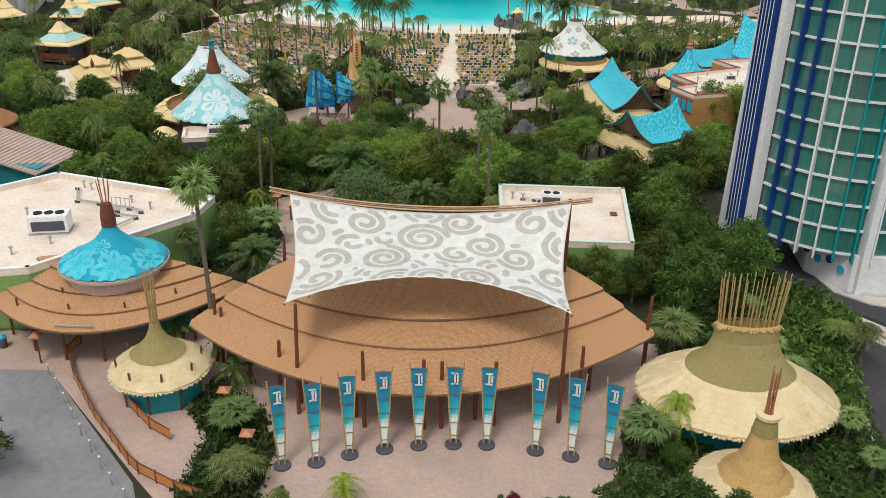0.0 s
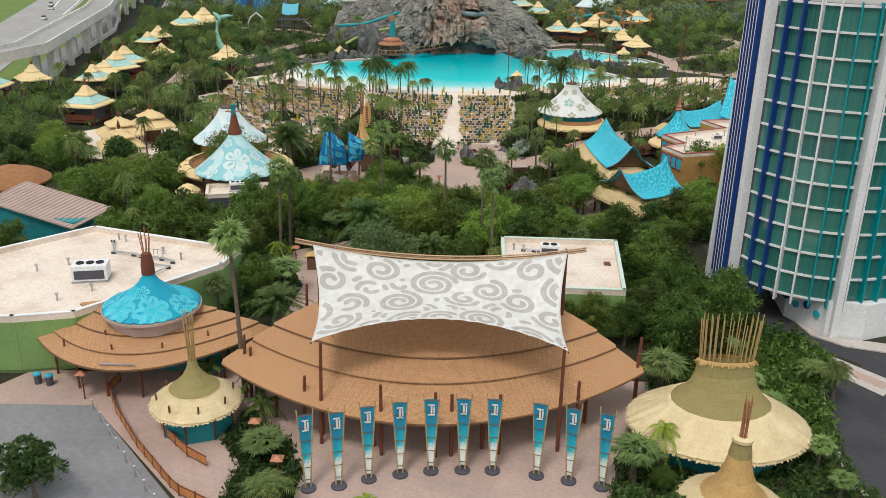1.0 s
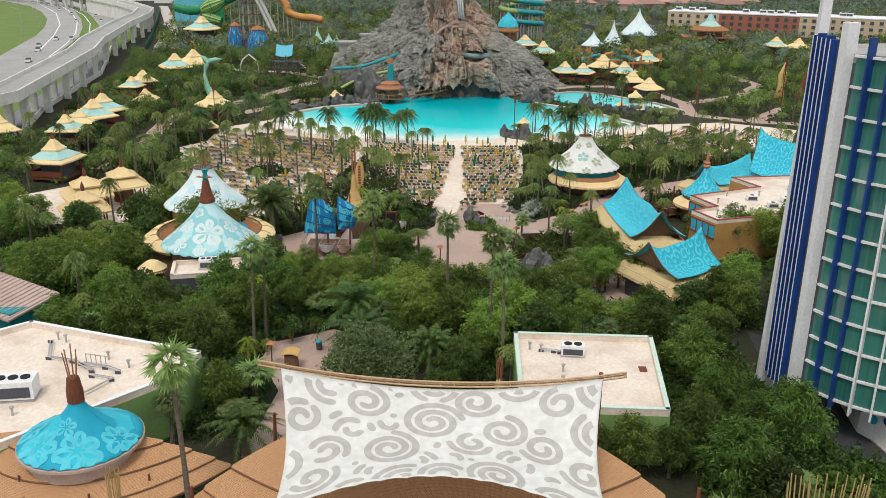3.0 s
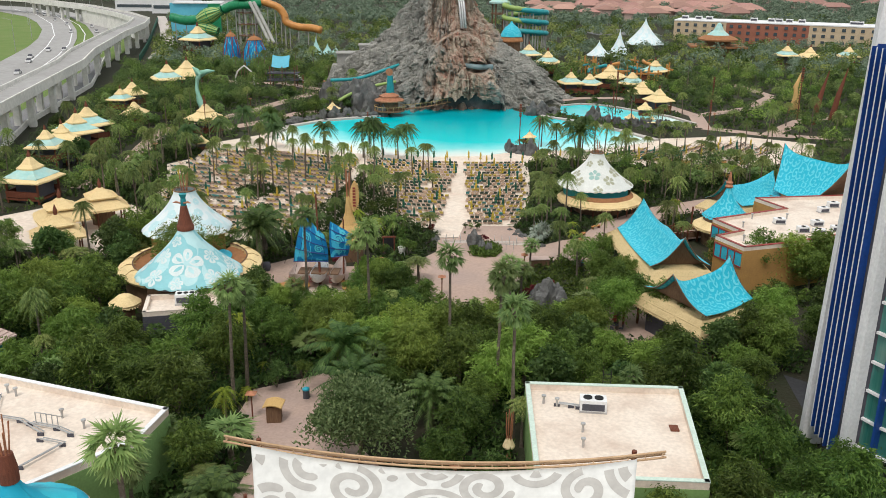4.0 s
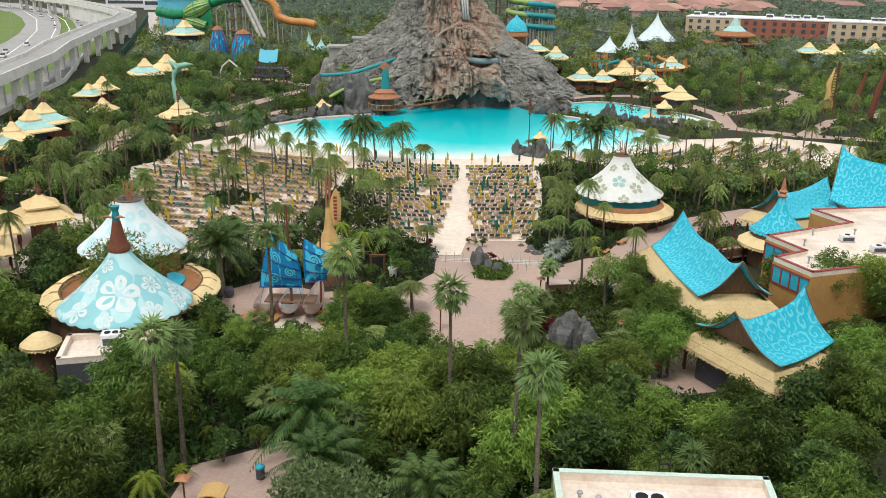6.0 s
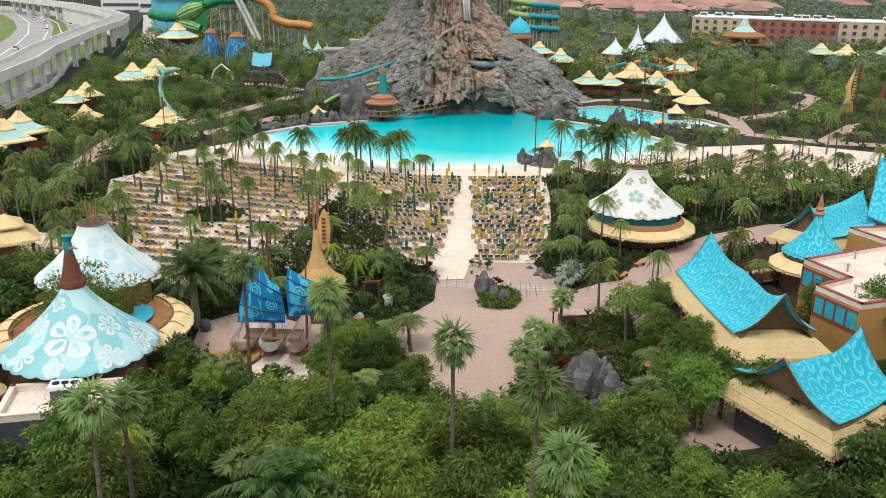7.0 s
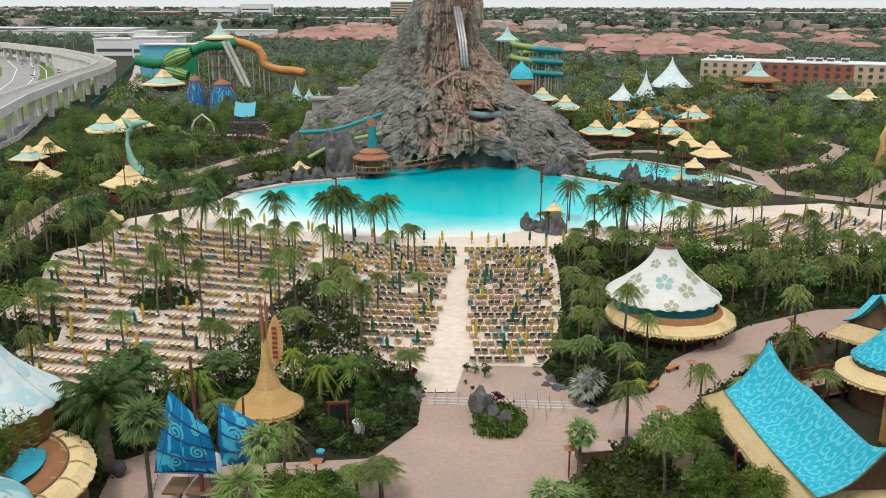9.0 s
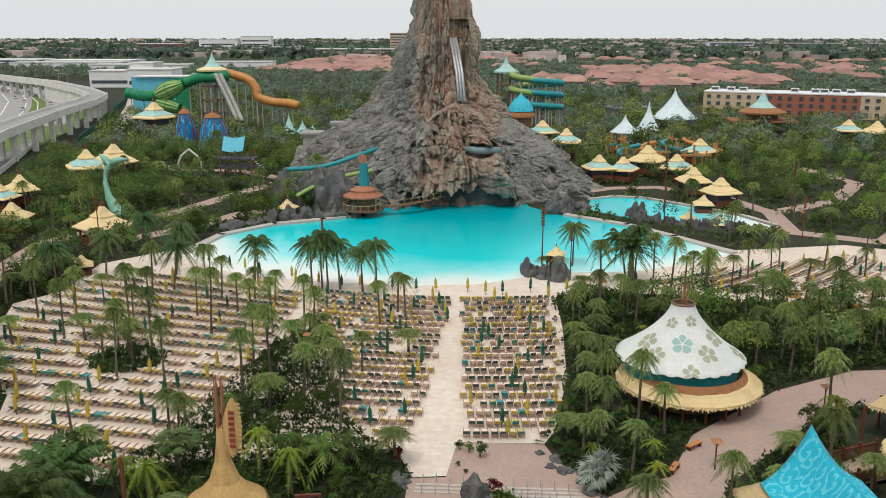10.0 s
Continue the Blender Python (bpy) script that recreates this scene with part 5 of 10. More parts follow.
flat_building("rest_building", [(5.0, 89.6), (18.4, 89.6), (17.4, 75.2), (5.2, 75.2)], 5.5, M["green_wall"], M["mint"], "small flat-roofed building with mint parapet")
roof_unit(10.4, 86.2, 4.94, -3, 0.85, 2)
vent(7.4, 86.6, 4.94), vent(9.0, 80.2, 4.94), vent(9.2, 82.5, 4.94), vent(6.3, 87, 4.94)
pipe_run([(7.4, 86.6), (8.6, 86.4), (9.2, 86.2)], 4.94)
single("roof_hatch", MB().box((16.7, 83.5, 5.0), (0.7, 0.9, 0.12)), M["rust_wood"], "brown roof hatch cover", "hatch", (16.7, 83.5, 4.94))
ladder = thing("roof_ladder", "dark caged ladder over the parapet", "ladder", (12.0, 89.8, 0))
for dx in (-0.35, 0.35):
    part("rail", MB().box((12 + dx, 89.9, 3.4), (0.06, 0.06, 6.8)), M["dark"], ladder)
for k in range(17):
    part("rung", MB().box((12, 89.9, 0.4 + 0.38 * k), (0.7, 0.05, 0.05)), M["dark"], ladder)

# metal-roofed shed at the wood's edge
shed = thing("metal_roof_shed", "long shed with a ribbed tan metal roof and teal wall", "building", (-52, 98, 0))
part("wall", MB().prism([(-60, 104), (-46.6, 97.2), (-48.6, 92.2), (-62, 98)], 0, 4.6), M["teal_wall"], shed)
part("roof", MB().add([(-61, 105.2, 5.8), (-45.8, 97.8, 4.9), (-48.3, 91.2, 4.3), (-63, 98, 5.2), (-61, 105.2, 5.6), (-45.8, 97.8, 4.7), (-48.3, 91.2, 4.1), (-63, 98, 5.0)], [(0, 3, 2, 1), (4, 5, 6, 7), (0, 1, 5, 4), (1, 2, 6, 5), (2, 3, 7, 6), (3, 0, 4, 7)]), M["tan_roof"], shed)
for k in range(22):
    t = (k + 0.5) / 22
    a = Vector((-61 + 15.2 * t, 105.2 - 7.4 * t, 5.86 - 0.9 * t))
    b = Vector((-63 + 14.7 * t, 98 - 6.8 * t, 5.26 - 0.9 * t))
    part("rib", MB().tube([a, b], 0.06, 4), M["tan_roof"], shed)
round_shed = thing("round_pavilion", "low round pavilion with a brown shingle roof", "pavilion", (-66, 110, 0))
part("roof", MB().lathe([(5.6, 4.2), (5.6, 4.5), (3.8, 5.6)], 40, (-66, 110)), M["rust_roof"], round_shed)
part("top", MB().lathe([(3.9, 5.5), (0.4, 6.6), (0, 6.6)], 32, (-66, 110)), M["rust_roof"], round_shed)
part("wall", MB().lathe([(4.6, 0), (4.6, 4.4)], 24, (-66, 110)), M["brown_wood"], round_shed)

# ---- park: printed tents ----
def cone_tent(name, cx, cy, r0, z0, r1, z1, pw, mat, label, lobes=26, scal=0.14):
    t = thing(name, label, "tent", (cx, cy, 0))
    fn = cone_at(cx, cy, r0, z0, r1, z1, pw, lobes, scal)
    part("cloth", cone_sheet(fn, 104, 20), mat, t, smooth=True)
    return t, fn


TX, TY = -34.2, 115.9
tent, tfn = cone_tent("blue_flower_tent", TX, TY, 6.2, 5.2, 0.85, 10.75, 1.3, M["pale_print"], "pale blue cone tent printed with white hibiscus flowers")
for a, f, s, r in ((-1.3, 0.42, 2.0, 0.1), (-0.35, 0.45, 1.0, 0.5), (-0.7, 0.14, 1.1, 0.2), (-2.1, 0.16, 1.2, 0.0), (-2.3, 0.5, 1.1, 0.4), (-2.0, 0.78, 0.7, 0.9), (0.2, 0.2, 1.3, 0.2), (-3.0, 0.25, 1.5, 0.6), (1.2, 0.3, 1.5, 0.1), (-1.5, 0.1, 0.8, 0.3), (-0.1, 0.12, 0.9, 0.3)):
    flower(tfn, tent, a, f, s, M["petal_white"], 5, r, "flower", M["pale_print"])
part("cap", MB().lathe([(0.98, 10.6), (1.0, 11.1), (0.9, 11.2), (0.85, 11.35), (0.62, 12.2), (0.4, 13.3), (0.36, 13.5), (0, 13.5)], 20, (TX, TY)), M["rust_wood"], tent, "red-brown copper-clad cap", smooth=True)
part("finial", MB().lathe([(0.3, 13.4), (0.36, 13.9), (0.28, 14.4), (0.46, 14.9), (0.0, 14.9)], 12, (TX, TY)), M["teal_wall"], tent, "teal carved finial")
for sx in (-1, 1):
    part("finial_bird", MB().tube([(TX + 0.2 * sx, TY - 0.4, 13.9), (TX + 0.7 * sx, TY - 0.5, 14.05), (TX + 1.05 * sx, TY - 0.5, 13.95)], [0.1, 0.13, 0.04], 6), M["copper"], tent, "small orange carved wing")
part("wall", MB().lathe([(5.0, 0), (5.0, 5.5)], 32, (TX, TY)), M["brown_wood"], tent, "brown timber wall in shadow")
part("eave_ring", MB().lathe([(5.9, 5.0), (6.0, 5.12), (5.9, 5.24), (5.8, 5.12)], 60, (TX, TY)), M["slate_wall"], tent)

WX, WY = -39.9, 132.3
tent2, tfn2 = cone_tent("white_leaf_tent", WX, WY, 6.0, 5.6, 1.4, 11.0, 1.5, M["white_print"], "white cone tent with an open top and pale blue leaf print", 26, 0.12)
for a, f, s, k in ((-1.3, 0.35, 0.9, 7), (-0.7, 0.5, 0.7, 7), (-1.9, 0.5, 0.7, 7), (-2.4, 0.2, 0.9, 7), (-0.3, 0.2, 0.9, 7), (-0.9, 0.16, 0.9, 7), (-1.7, 0.14, 0.8, 7), (0.2, 0.45, 0.7, 7), (-1.2, 0.72, 0.6, 7), (-0.5, 0.74, 0.5, 7)):
    flower(tfn2, tent2, a, f, s, M["petal_ice"], k, 0.4, "leaf_motif")
part("rim", MB().lathe([(1.4, 10.85), (1.52, 11.0), (1.4, 11.1), (1.28, 11.0)], 24, (WX, WY)), M["brown_wood"], tent2)
# Black disc in place of the shade inside the open top.
part("core", MB().lathe([(1.25, 10.1), (0, 10.1)], 20, (WX, WY)), M["dark"], tent2)
pole_crown(tent2, WX, WY, 0.3, 10.1, 0.55, 13.2, 7, M["copper"], 0.06)
part("wall", MB().lathe([(4.9, 0), (4.9, 6.0)], 32, (WX, WY)), M["ochre_wall"], tent2)

court = thing("ring_pavilion", "curved thatched ring roof round a rust-brown shingle terrace", "pavilion", (-37.5, 130, 0))
RX, RY = -36.6, 123.3
for a0, a1 in ((-62, 62), (118, 252)):
    part("thatch", MB().lathe([(8.75, 3.3), (8.9, 3.65), (8.0, 4.3), (7.1, 4.35), (7.0, 3.7)], 60, (RX, RY), radians(a0), radians(a1), 0.02), M["thatch_yellow"], court, "golden straw rim")
    part("inner_roof", MB().lathe([(7.3, 4.05), (5.0, 3.5), (3.9, 3.2)], 48, (RX, RY), radians(a0), radians(a1), 0.0), M["rust_roof"], court, "rust-brown shingles")
    part("wall", MB().lathe([(8.1, 0), (8.1, 3.7)], 40, (RX, RY), radians(a0), radians(a1)), M["brown_wood"], court)
    part("gutter", MB().tube([(RX + 7.05 * math.cos(radians(q)), RY + 7.05 * math.sin(radians(q)), 4.42) for q in np.linspace(a0, a1, 30)], 0.09, 5), M["brown_wood"], court)
    for k in range(7):
        a = radians(a0 + (a1 - a0) * (k + 0.5) / 7)
        part("ridge_batten", MB().tube([(RX + q * math.cos(a), RY + q * math.sin(a), z) for q, z in ((8.5, 4.0), (7.7, 4.45), (6.6, 4.4))], 0.06, 5), M["bamboo"], court)
part("awning", MB().lathe([(4.3, 3.75), (3.4, 4.2), (2.5, 4.1)], 30, (-36.4, 125.6), radians(-62), radians(38)), M["cyan_paint"], court, "pale cyan curved awning")
for lx, ly, lr in ((-40.3, 111.0, 1.7), (-41.6, 134.8, 2.6)):
    lobe = thing("thatched_porch", "low round thatched porch beside the ring roof", "pavilion", (lx, ly, 0), "thatched porches")
    part("roof", MB().lathe([(lr, 2.9), (lr + 0.1, 3.2), (0.45 * lr, 4.0), (0, 4.3)], 36, (lx, ly), ruff=0.03), M["thatch_yellow"], lobe)
    part("fringe", fringe(lx, ly, lr, 3.2, 120, 0.35), M["thatch_yellow"], lobe)
    part("wall", MB().lathe([(lr - 0.7, 0), (lr - 0.7, 3.3)], 20, (lx, ly)), M["brown_wood"], lobe)

tent3, tfn3 = cone_tent("cream_flower_tent", 19.6, 166.6, 6.4, 4.3, 1.15, 9.8, 1.55, M["cream_tent"], "cream cone tent with an open top and sage hibiscus print", 28, 0.16)
for a, f, s, k in ((-1.75, 0.42, 1.05, "petal_teal"), (-1.15, 0.28, 1.0, "petal_olive"), (-2.3, 0.22, 1.0, "petal_olive"), (-0.55, 0.45, 1.1, "petal_olive"), (-2.75, 0.35, 1.1, "petal_olive"), (-1.6, 0.06, 0.9, "petal_olive"), (-0.2, 0.12, 1.0, "petal_olive"), (-1.3, 0.75, 0.6, "petal_olive"), (-2.3, 0.7, 0.6, "petal_olive")):
    flower(tfn3, tent3, a, f, s, M[k], 5, 0.3)
part("rim", MB().lathe([(1.1, 9.65), (1.25, 9.8), (1.1, 9.95), (0.95, 9.8)], 24, (19.6, 166.6)), M["brown_wood"], tent3)
# Shade down the tent's open top, painted as a black disc.
part("core", MB().lathe([(1.0, 9.1), (0, 9.1)], 20, (19.6, 166.6)), M["dark"], tent3)
pole_crown(tent3, 19.6, 166.6, 0.2, 9.0, 0.4, 12.0, 6, M["copper"], 0.06)
part("drum", MB().lathe([(5.5, 2.2), (5.5, 4.7)], 40, (19.7, 166.4)), M["teal_wall"], tent3, "teal drum under the cloth")
part("brown_roof", MB().lathe([(6.0, 2.5), (5.2, 3.4)], 48, (20.3, 165.6)), M["rust_roof"], tent3)
part("thatch", MB().lathe([(7.0, 1.9), (7.1, 2.2), (6.2, 2.75), (5.6, 2.8)], 72, (20.3, 165.4), ruff=0.03), M["thatch_yellow"], tent3, "golden straw eave")
part("straw", straw([(7.1, 2.2), (6.2, 2.75), (5.7, 2.8)], 20.3, 165.4, 1800), M["thatch_yellow"], tent3)
part("fringe", fringe(20.3, 165.4, 7.05, 2.2, 320, 0.4), M["thatch_yellow"], tent3)
for k in range(9):
    a = -2.9 + 0.36 * k
    part("post", MB().tube([(20.2 + 5.9 * math.cos(a), 165.6 + 5.9 * math.sin(a), 0), (20.2 + 5.9 * math.cos(a), 165.6 + 5.9 * math.sin(a), 2.4)], 0.13, 8), M["rust_wood"], tent3)
part("counter", MB().lathe([(4.2, 0), (4.2, 2.4)], 30, (20.2, 165.8)), M["brown_wood"], tent3, "brown counter wall in shadow")


# ---- saddle roofs ----
def reflect(p, a, b):
    d = Vector((b[0] - a[0], b[1] - a[1])).normalized()
    v = Vector((p[0] - a[0], p[1] - a[1]))
    q = 2 * v.dot(d) * d - v
    return (a[0] + q.x, a[1] + q.y, p[2])


def saddle(name, r0, r1, e0, e1, label, skirt=1.9, mid=None):
    """A swept roof: a ridge with raised ends and two hanging slopes over a thatched skirt."""
    c = ((r0[0] + r1[0]) / 2, (r0[1] + r1[1]) / 2, 0)
    b = thing(name, label, "building", c)
    f0, f1 = reflect(e0, r0, r1), reflect(e1, r0, r1)
    slopes = []
    for k, (a0, a1) in enumerate(((e0, e1), (f0, f1))):
        def fn(u, v, a0=a0, a1=a1):
            top = Vector(r0).lerp(Vector(r1), u)
            top.z -= 1.45 * (1 - abs(2 * u - 1) ** 4.5)
            low = Vector(a0).lerp(Vector(a1), u)
            low.z -= 0.35 * math.sin(math.pi * u)
            p = low.lerp(top, v)
            p.z -= 0.8 * math.sin(math.pi * v) * 0.9
            return p
        slopes.append(fn)
        part("cloth_slope", MB().sheet(fn, 30, 14, 0.05), M["blue_print"], b, "turquoise swirl-printed roof cloth", smooth=True)
        for u in (0.0, 1.0):
            part("gable_rib", MB().tube([fn(u, v / 10) - Vector((0, 0, 0.1)) for v in range(11)], 0.07, 6), M["brown_wood"], b, "curved brown gable rib", smooth=True)
    # timber infill of the two gables
    for u in (0.06, 0.94):
        def infill(s, v, u=u):
            p = slopes[0](u, 0.04 + 0.9 * v).lerp(slopes[1](u, 0.04 + 0.9 * v), s)
            return (p.x, p.y, p.z - 0.15)
        part("gable_panel", MB().sheet(infill, 4, 8), M["brown_wood"], b, "brown timber gable infill")
    # thatched skirt, hipped round the cloth
    d = (Vector(r1) - Vector(r0))
    d.z = 0
    ln = d.length
    d.normalize()
    w = Vector((-d.y, d.x, 0))
    half = abs((Vector(e0) - Vector(r0)).dot(w))
    c3 = Vector(c)
    for hz, (o0, o1, z0, z1) in enumerate(((skirt + 0.4, -0.3, 3.3, 4.6), (0.2, -2.3, 4.0, 4.95))):
        outer = [c3 + d * (sx * (ln / 2 + o0)) + w * (sy * (half + o0)) for sx, sy in ((-1, -1), (1, -1), (1, 1), (-1, 1))]
        inner = [c3 + d * (sx * (ln / 2 + o1)) + w * (sy * (half + o1)) for sx, sy in ((-1, -1), (1, -1), (1, 1), (-1, 1))]
        for i in range(4):
            j = (i + 1) % 4

            def fn2(u, v, i=i, j=j, inner=inner, outer=outer, z0=z0, z1=z1):
                p = outer[i].lerp(outer[j], u).lerp(inner[i].lerp(inner[j], u), v)
                return (p.x, p.y, z0 + (z1 - z0) * v + 0.06 * (random.random() - 0.5))
            part("thatch", MB().sheet(fn2, 26, 6, 0.3), M["thatch_skirt"], b, "straw thatch skirt")
            if hz == 0:
                e0_, e1_ = outer[i] + Vector((0, 0, z0)), outer[j] + Vector((0, 0, z0))
                part("fringe", fringe_line(e0_, e1_, int(9 * (e1_ - e0_).length), 0.35), M["thatch_skirt"], b)
    core = [c3 + d * (sx * (ln / 2 - 0.5)) + w * (sy * (half - 0.7)) for sx, sy in ((-1, -1), (1, -1), (1, 1), (-1, 1))]
    # Solid dark block: the open hall's inner shade put into its colour.
    part("wall", MB().prism([(p.x, p.y) for p in core], 0, 4.0), M["slate_wall"], b, "dark block standing for the shaded hall inside")
    for sx in np.linspace(-1, 1, 6):
        for sy in (-1, 1):
            p = c3 + d * (sx * (ln / 2 + 1.2)) + w * (sy * (half + 1.2))
            part("post", MB().tube([(p.x, p.y, 0), (p.x, p.y, 3.2)], 0.14, 8), M["rust_wood"], b)
    return b


saddle("dining_hall", (23.3, 140.8, 8.9), (25.4, 122.6, 9.0), (19.7, 139.6, 4.8), (21.5, 123.0, 5.0), "open dining hall under a swept turquoise roof and thatch", 0.75)
saddle("grill_hall", (21.6, 110.7, 8.5), (28.7, 114.9, 9.5), (24.6, 106.7, 5.3), (31.0, 112.2, 5.3), "open grill hall under a swept turquoise roof and thatch", 0.25)
saddle("east_hall", (38.4, 155.0, 8.4), (49.0, 165.5, 7.6), (40.8, 152.7, 4.8), (48.5, 158.6, 5.0), "low hall under a swept turquoise roof", 0.6)
saddle("east_hall", (49.8, 164.0, 12.6), (57.4, 154.0, 12.2), (47.4, 159.4, 5.8), (51.4, 153.6, 5.6), "tall hall under a swept turquoise roof", 0.3)
ctent, cfn = cone_tent("small_blue_tent", 37.2, 148.4, 3.5, 4.3, 0.4, 9.0, 1.7, M["blue_print"], "small turquoise printed cone tent over a thatch ring")
part("cap", MB().lathe([(0.55, 8.8), (0.62, 9.0), (0.36, 9.3), (0.55, 9.55), (0.34, 9.8), (0.1, 11.2), (0, 11.3)], 14, (37.2, 148.4)), M["copper"], ctent, "copper finial")
part("thatch", MB().lathe([(4.4, 2.5), (4.5, 2.9), (2.9, 3.9)], 48, (37.0, 148.4), ruff=0.03), M["thatch_yellow"], ctent)
part("fringe", fringe(37.0, 148.4, 4.45, 2.9, 200, 0.35), M["thatch_yellow"], ctent)
part("wall", MB().lathe([(3.3, 0), (3.3, 4.6)], 24, (37.2, 148.4)), M["brown_wood"], ctent)
EAST = [(33.2, 139.7), (35.7, 134.3), (31.7, 131.8), (34.0, 127.2), (40.6, 129.6), (49.0, 134.0), (66, 141), (64, 156), (57.5, 154.6), (42.4, 151.6), (45.2, 146.0)]
flat_building("east_service_building", EAST, 6.4, M["ochre_wall"], M["red_trim"], "flat-roofed service building with red trim and blue windows", 0.5)
for (x0, y0), (x1, y1), n in ((EAST[0], EAST[1], 4), (EAST[2], EAST[3], 4), (EAST[1], EAST[2], 2)):
    rz = math.degrees(math.atan2(y1 - y0, x1 - x0))
    d = math.hypot(x1 - x0, y1 - y0) / n
    for k in range(n):
        t = (k + 0.5) / n
        wx, wy = x0 + (x1 - x0) * t, y0 + (y1 - y0) * t
        nx, ny = (y1 - y0) / (n * d), -(x1 - x0) / (n * d)
        if nx * (wx - 48) + ny * (wy - 143) < 0:
            nx, ny = -nx, -ny
        w = thing("window", "blue glazed window band in a red frame", "window", (wx, wy, 4.6), "east building windows")
        part("pane", MB().box((wx + 0.24 * nx, wy + 0.24 * ny, 4.6), (d - 0.18, 0.06, 1.7), rz), M["cyan_paint"], w)
        for z in (3.65, 5.55):
            part("window_frame", MB().box((wx + 0.27 * nx, wy + 0.27 * ny, z), (d, 0.14, 0.2), rz), M["red_trim"], w)
        ex, ey = x0 + (x1 - x0) * k / n, y0 + (y1 - y0) * k / n
        part("window_frame", MB().box((ex + 0.27 * nx, ey + 0.27 * ny, 4.6), (0.16, 0.16, 1.9), rz), M["red_trim"], w)
for x, y, rz in ((42.2, 139.6, 5), (44.2, 135.8, 5), (46.0, 134.9, 5), (49.0, 136.6, 5), (50.5, 146, 20), (53, 149, 5), (47.2, 139.0, 10)):
    roof_unit(x, y, 5.95, rz, 0.6, 1)
vent(36.6, 137.4, 5.94), vent(35.0, 131.2, 5.94), vent(39.0, 141.6, 5.94), vent(44.0, 142.0, 5.94)

# ---- dark service block by the flower tent ----
block = flat_building("tent_service_block", [(-35.6, 105.0), (-36.8, 109.6), (-28.6, 111.4), (-28.4, 107.0)], 4.6, M["slate_wall"], M["roof_white"], "small dark service block with a pale roof", 0.5)
roof_unit(-32.3, 109.0, 4.14, 12, 0.9, 3)

# ---- outrigger boat with blue sails ----
M["shell_pink"] = surf("shell_pink_paint", (0.58, 0.42, 0.38), (0.66, 0.58, 0.52), 0.7, 0.5, bump=0.1)
boat = thing("sail_boat", "wooden outrigger boat display with two printed blue sails", "boat", (-21.5, 128.7, 0))
for k, (x, w) in enumerate(((-23.6, 1.1), (-21.2, 1.0), (-18.9, 0.9))):
    def hull(u, v, x=x, w=w):
        s = 2 * u - 1
        a = math.pi * (v - 0.5)
        return (x + w * math.sin(a) * (1 - s * s) ** 0.6, 128.8 + 3.6 * s, 1.7 + 0.9 * s * s - 1.3 * math.cos(a) * (1 - s * s) ** 0.5)
    part("hull", MB().sheet(hull, 20, 10), M["white"] if k == 1 else M["shell_pink"], boat, "painted hull with curved prow", smooth=True)
    for z in (0.8, 1.3):
        part("stripe", MB().tube([(x - w * (1 - s * s) ** 0.6 * 1.02, 128.8 + 3.6 * s, z + 0.8 * s * s) for s in np.linspace(-0.95, 0.95, 12)], 0.06, 5), M["red_trim"], boat)
part("deck", MB().box((-21.3, 129.4, 1.5), (5.0, 2.2, 0.15)), M["brown_wood"], boat)
part("mast", MB().tube([(-21.1, 128.7, 0), (-21.3, 128.9, 11.7)], [0.17, 0.1], 8), M["rust_wood"], boat)
part("mast", MB().tube([(-18.3, 129.2, 0), (-18.2, 129.6, 8.4)], [0.13, 0.08], 8), M["rust_wood"], boat)


def sail(pts, n=14):
    a, b, c, d = (Vector(p) for p in pts)

    def fn(u, v):
        p = a.lerp(b, u).lerp(d.lerp(c, u), v)
        p.y -= 0.5 * math.sin(math.pi * u) * math.sin(math.pi * v)
        p.x += 0.3 * math.sin(math.pi * v) * (u - 0.5)
        return p
    return fn


s1 = sail([(-24.3, 128.7, 3.0), (-20.0, 128.6, 3.1), (-20.4, 128.7, 6.5), (-22.9, 129.0, 9.1)])
s2 = sail([(-19.75, 129.0, 3.5), (-17.7, 129.2, 3.8), (-17.2, 129.4, 6.6), (-19.8, 129.5, 8.1)])
for fn in (s1, s2):
    part("sail", MB().sheet(fn, 14, 14, 0.02), M["sail_print"], boat, "dark blue printed sail", smooth=True)
    for v in (0.0, 0.28, 0.55, 0.8):
        part("batten", MB().tube([fn(u / 8, v) - Vector((0, 0.08, 0)) for u in range(9)], 0.06, 5), M["navy"], boat)
for fn, spots in ((s1, ((0.35, 0.2, 0.62), (0.72, 0.42, 0.55), (0.3, 0.62, 0.6), (0.7, 0.78, 0.4))), (s2, ((0.5, 0.22, 0.5), (0.45, 0.6, 0.6), (0.6, 0.86, 0.35)))):
    for cu, cv, big in spots:
        lu = (fn(cu + 0.05, cv) - fn(cu, cv)).length / 0.05
        lv = (fn(cu, cv + 0.05) - fn(cu, cv)).length / 0.05
        ink = MB()
        last = None
        for i in range(46):
            th = 0.27 * i
            edge = []
            for dr in (-0.075, 0.075):
                r = big * (1 - i / 52) + dr
                p = fn(cu + r * math.cos(th) / lu, cv + r * math.sin(th) / lv)
                edge.append(Vector((p.x, p.y - 0.05, p.z)))
            if last:
                ink.add([last[0], last[1], edge[1], edge[0]], [(0, 1, 2, 3)])
            last = edge
        part("printed_scroll", ink, M["petal_cyan"], boat, "light blue printed scroll")
for k in range(5):
    part("stay", MB().tube([(-21.8, 128.8, 11), (-26 + 2.2 * k, 126.4 if k % 2 else 131, 1.8)], 0.02, 4), M["dark"], boat)
boat.location = (-21.1, 126.7, 0)
boat.scale = (1.08, 1.05, 1.04)

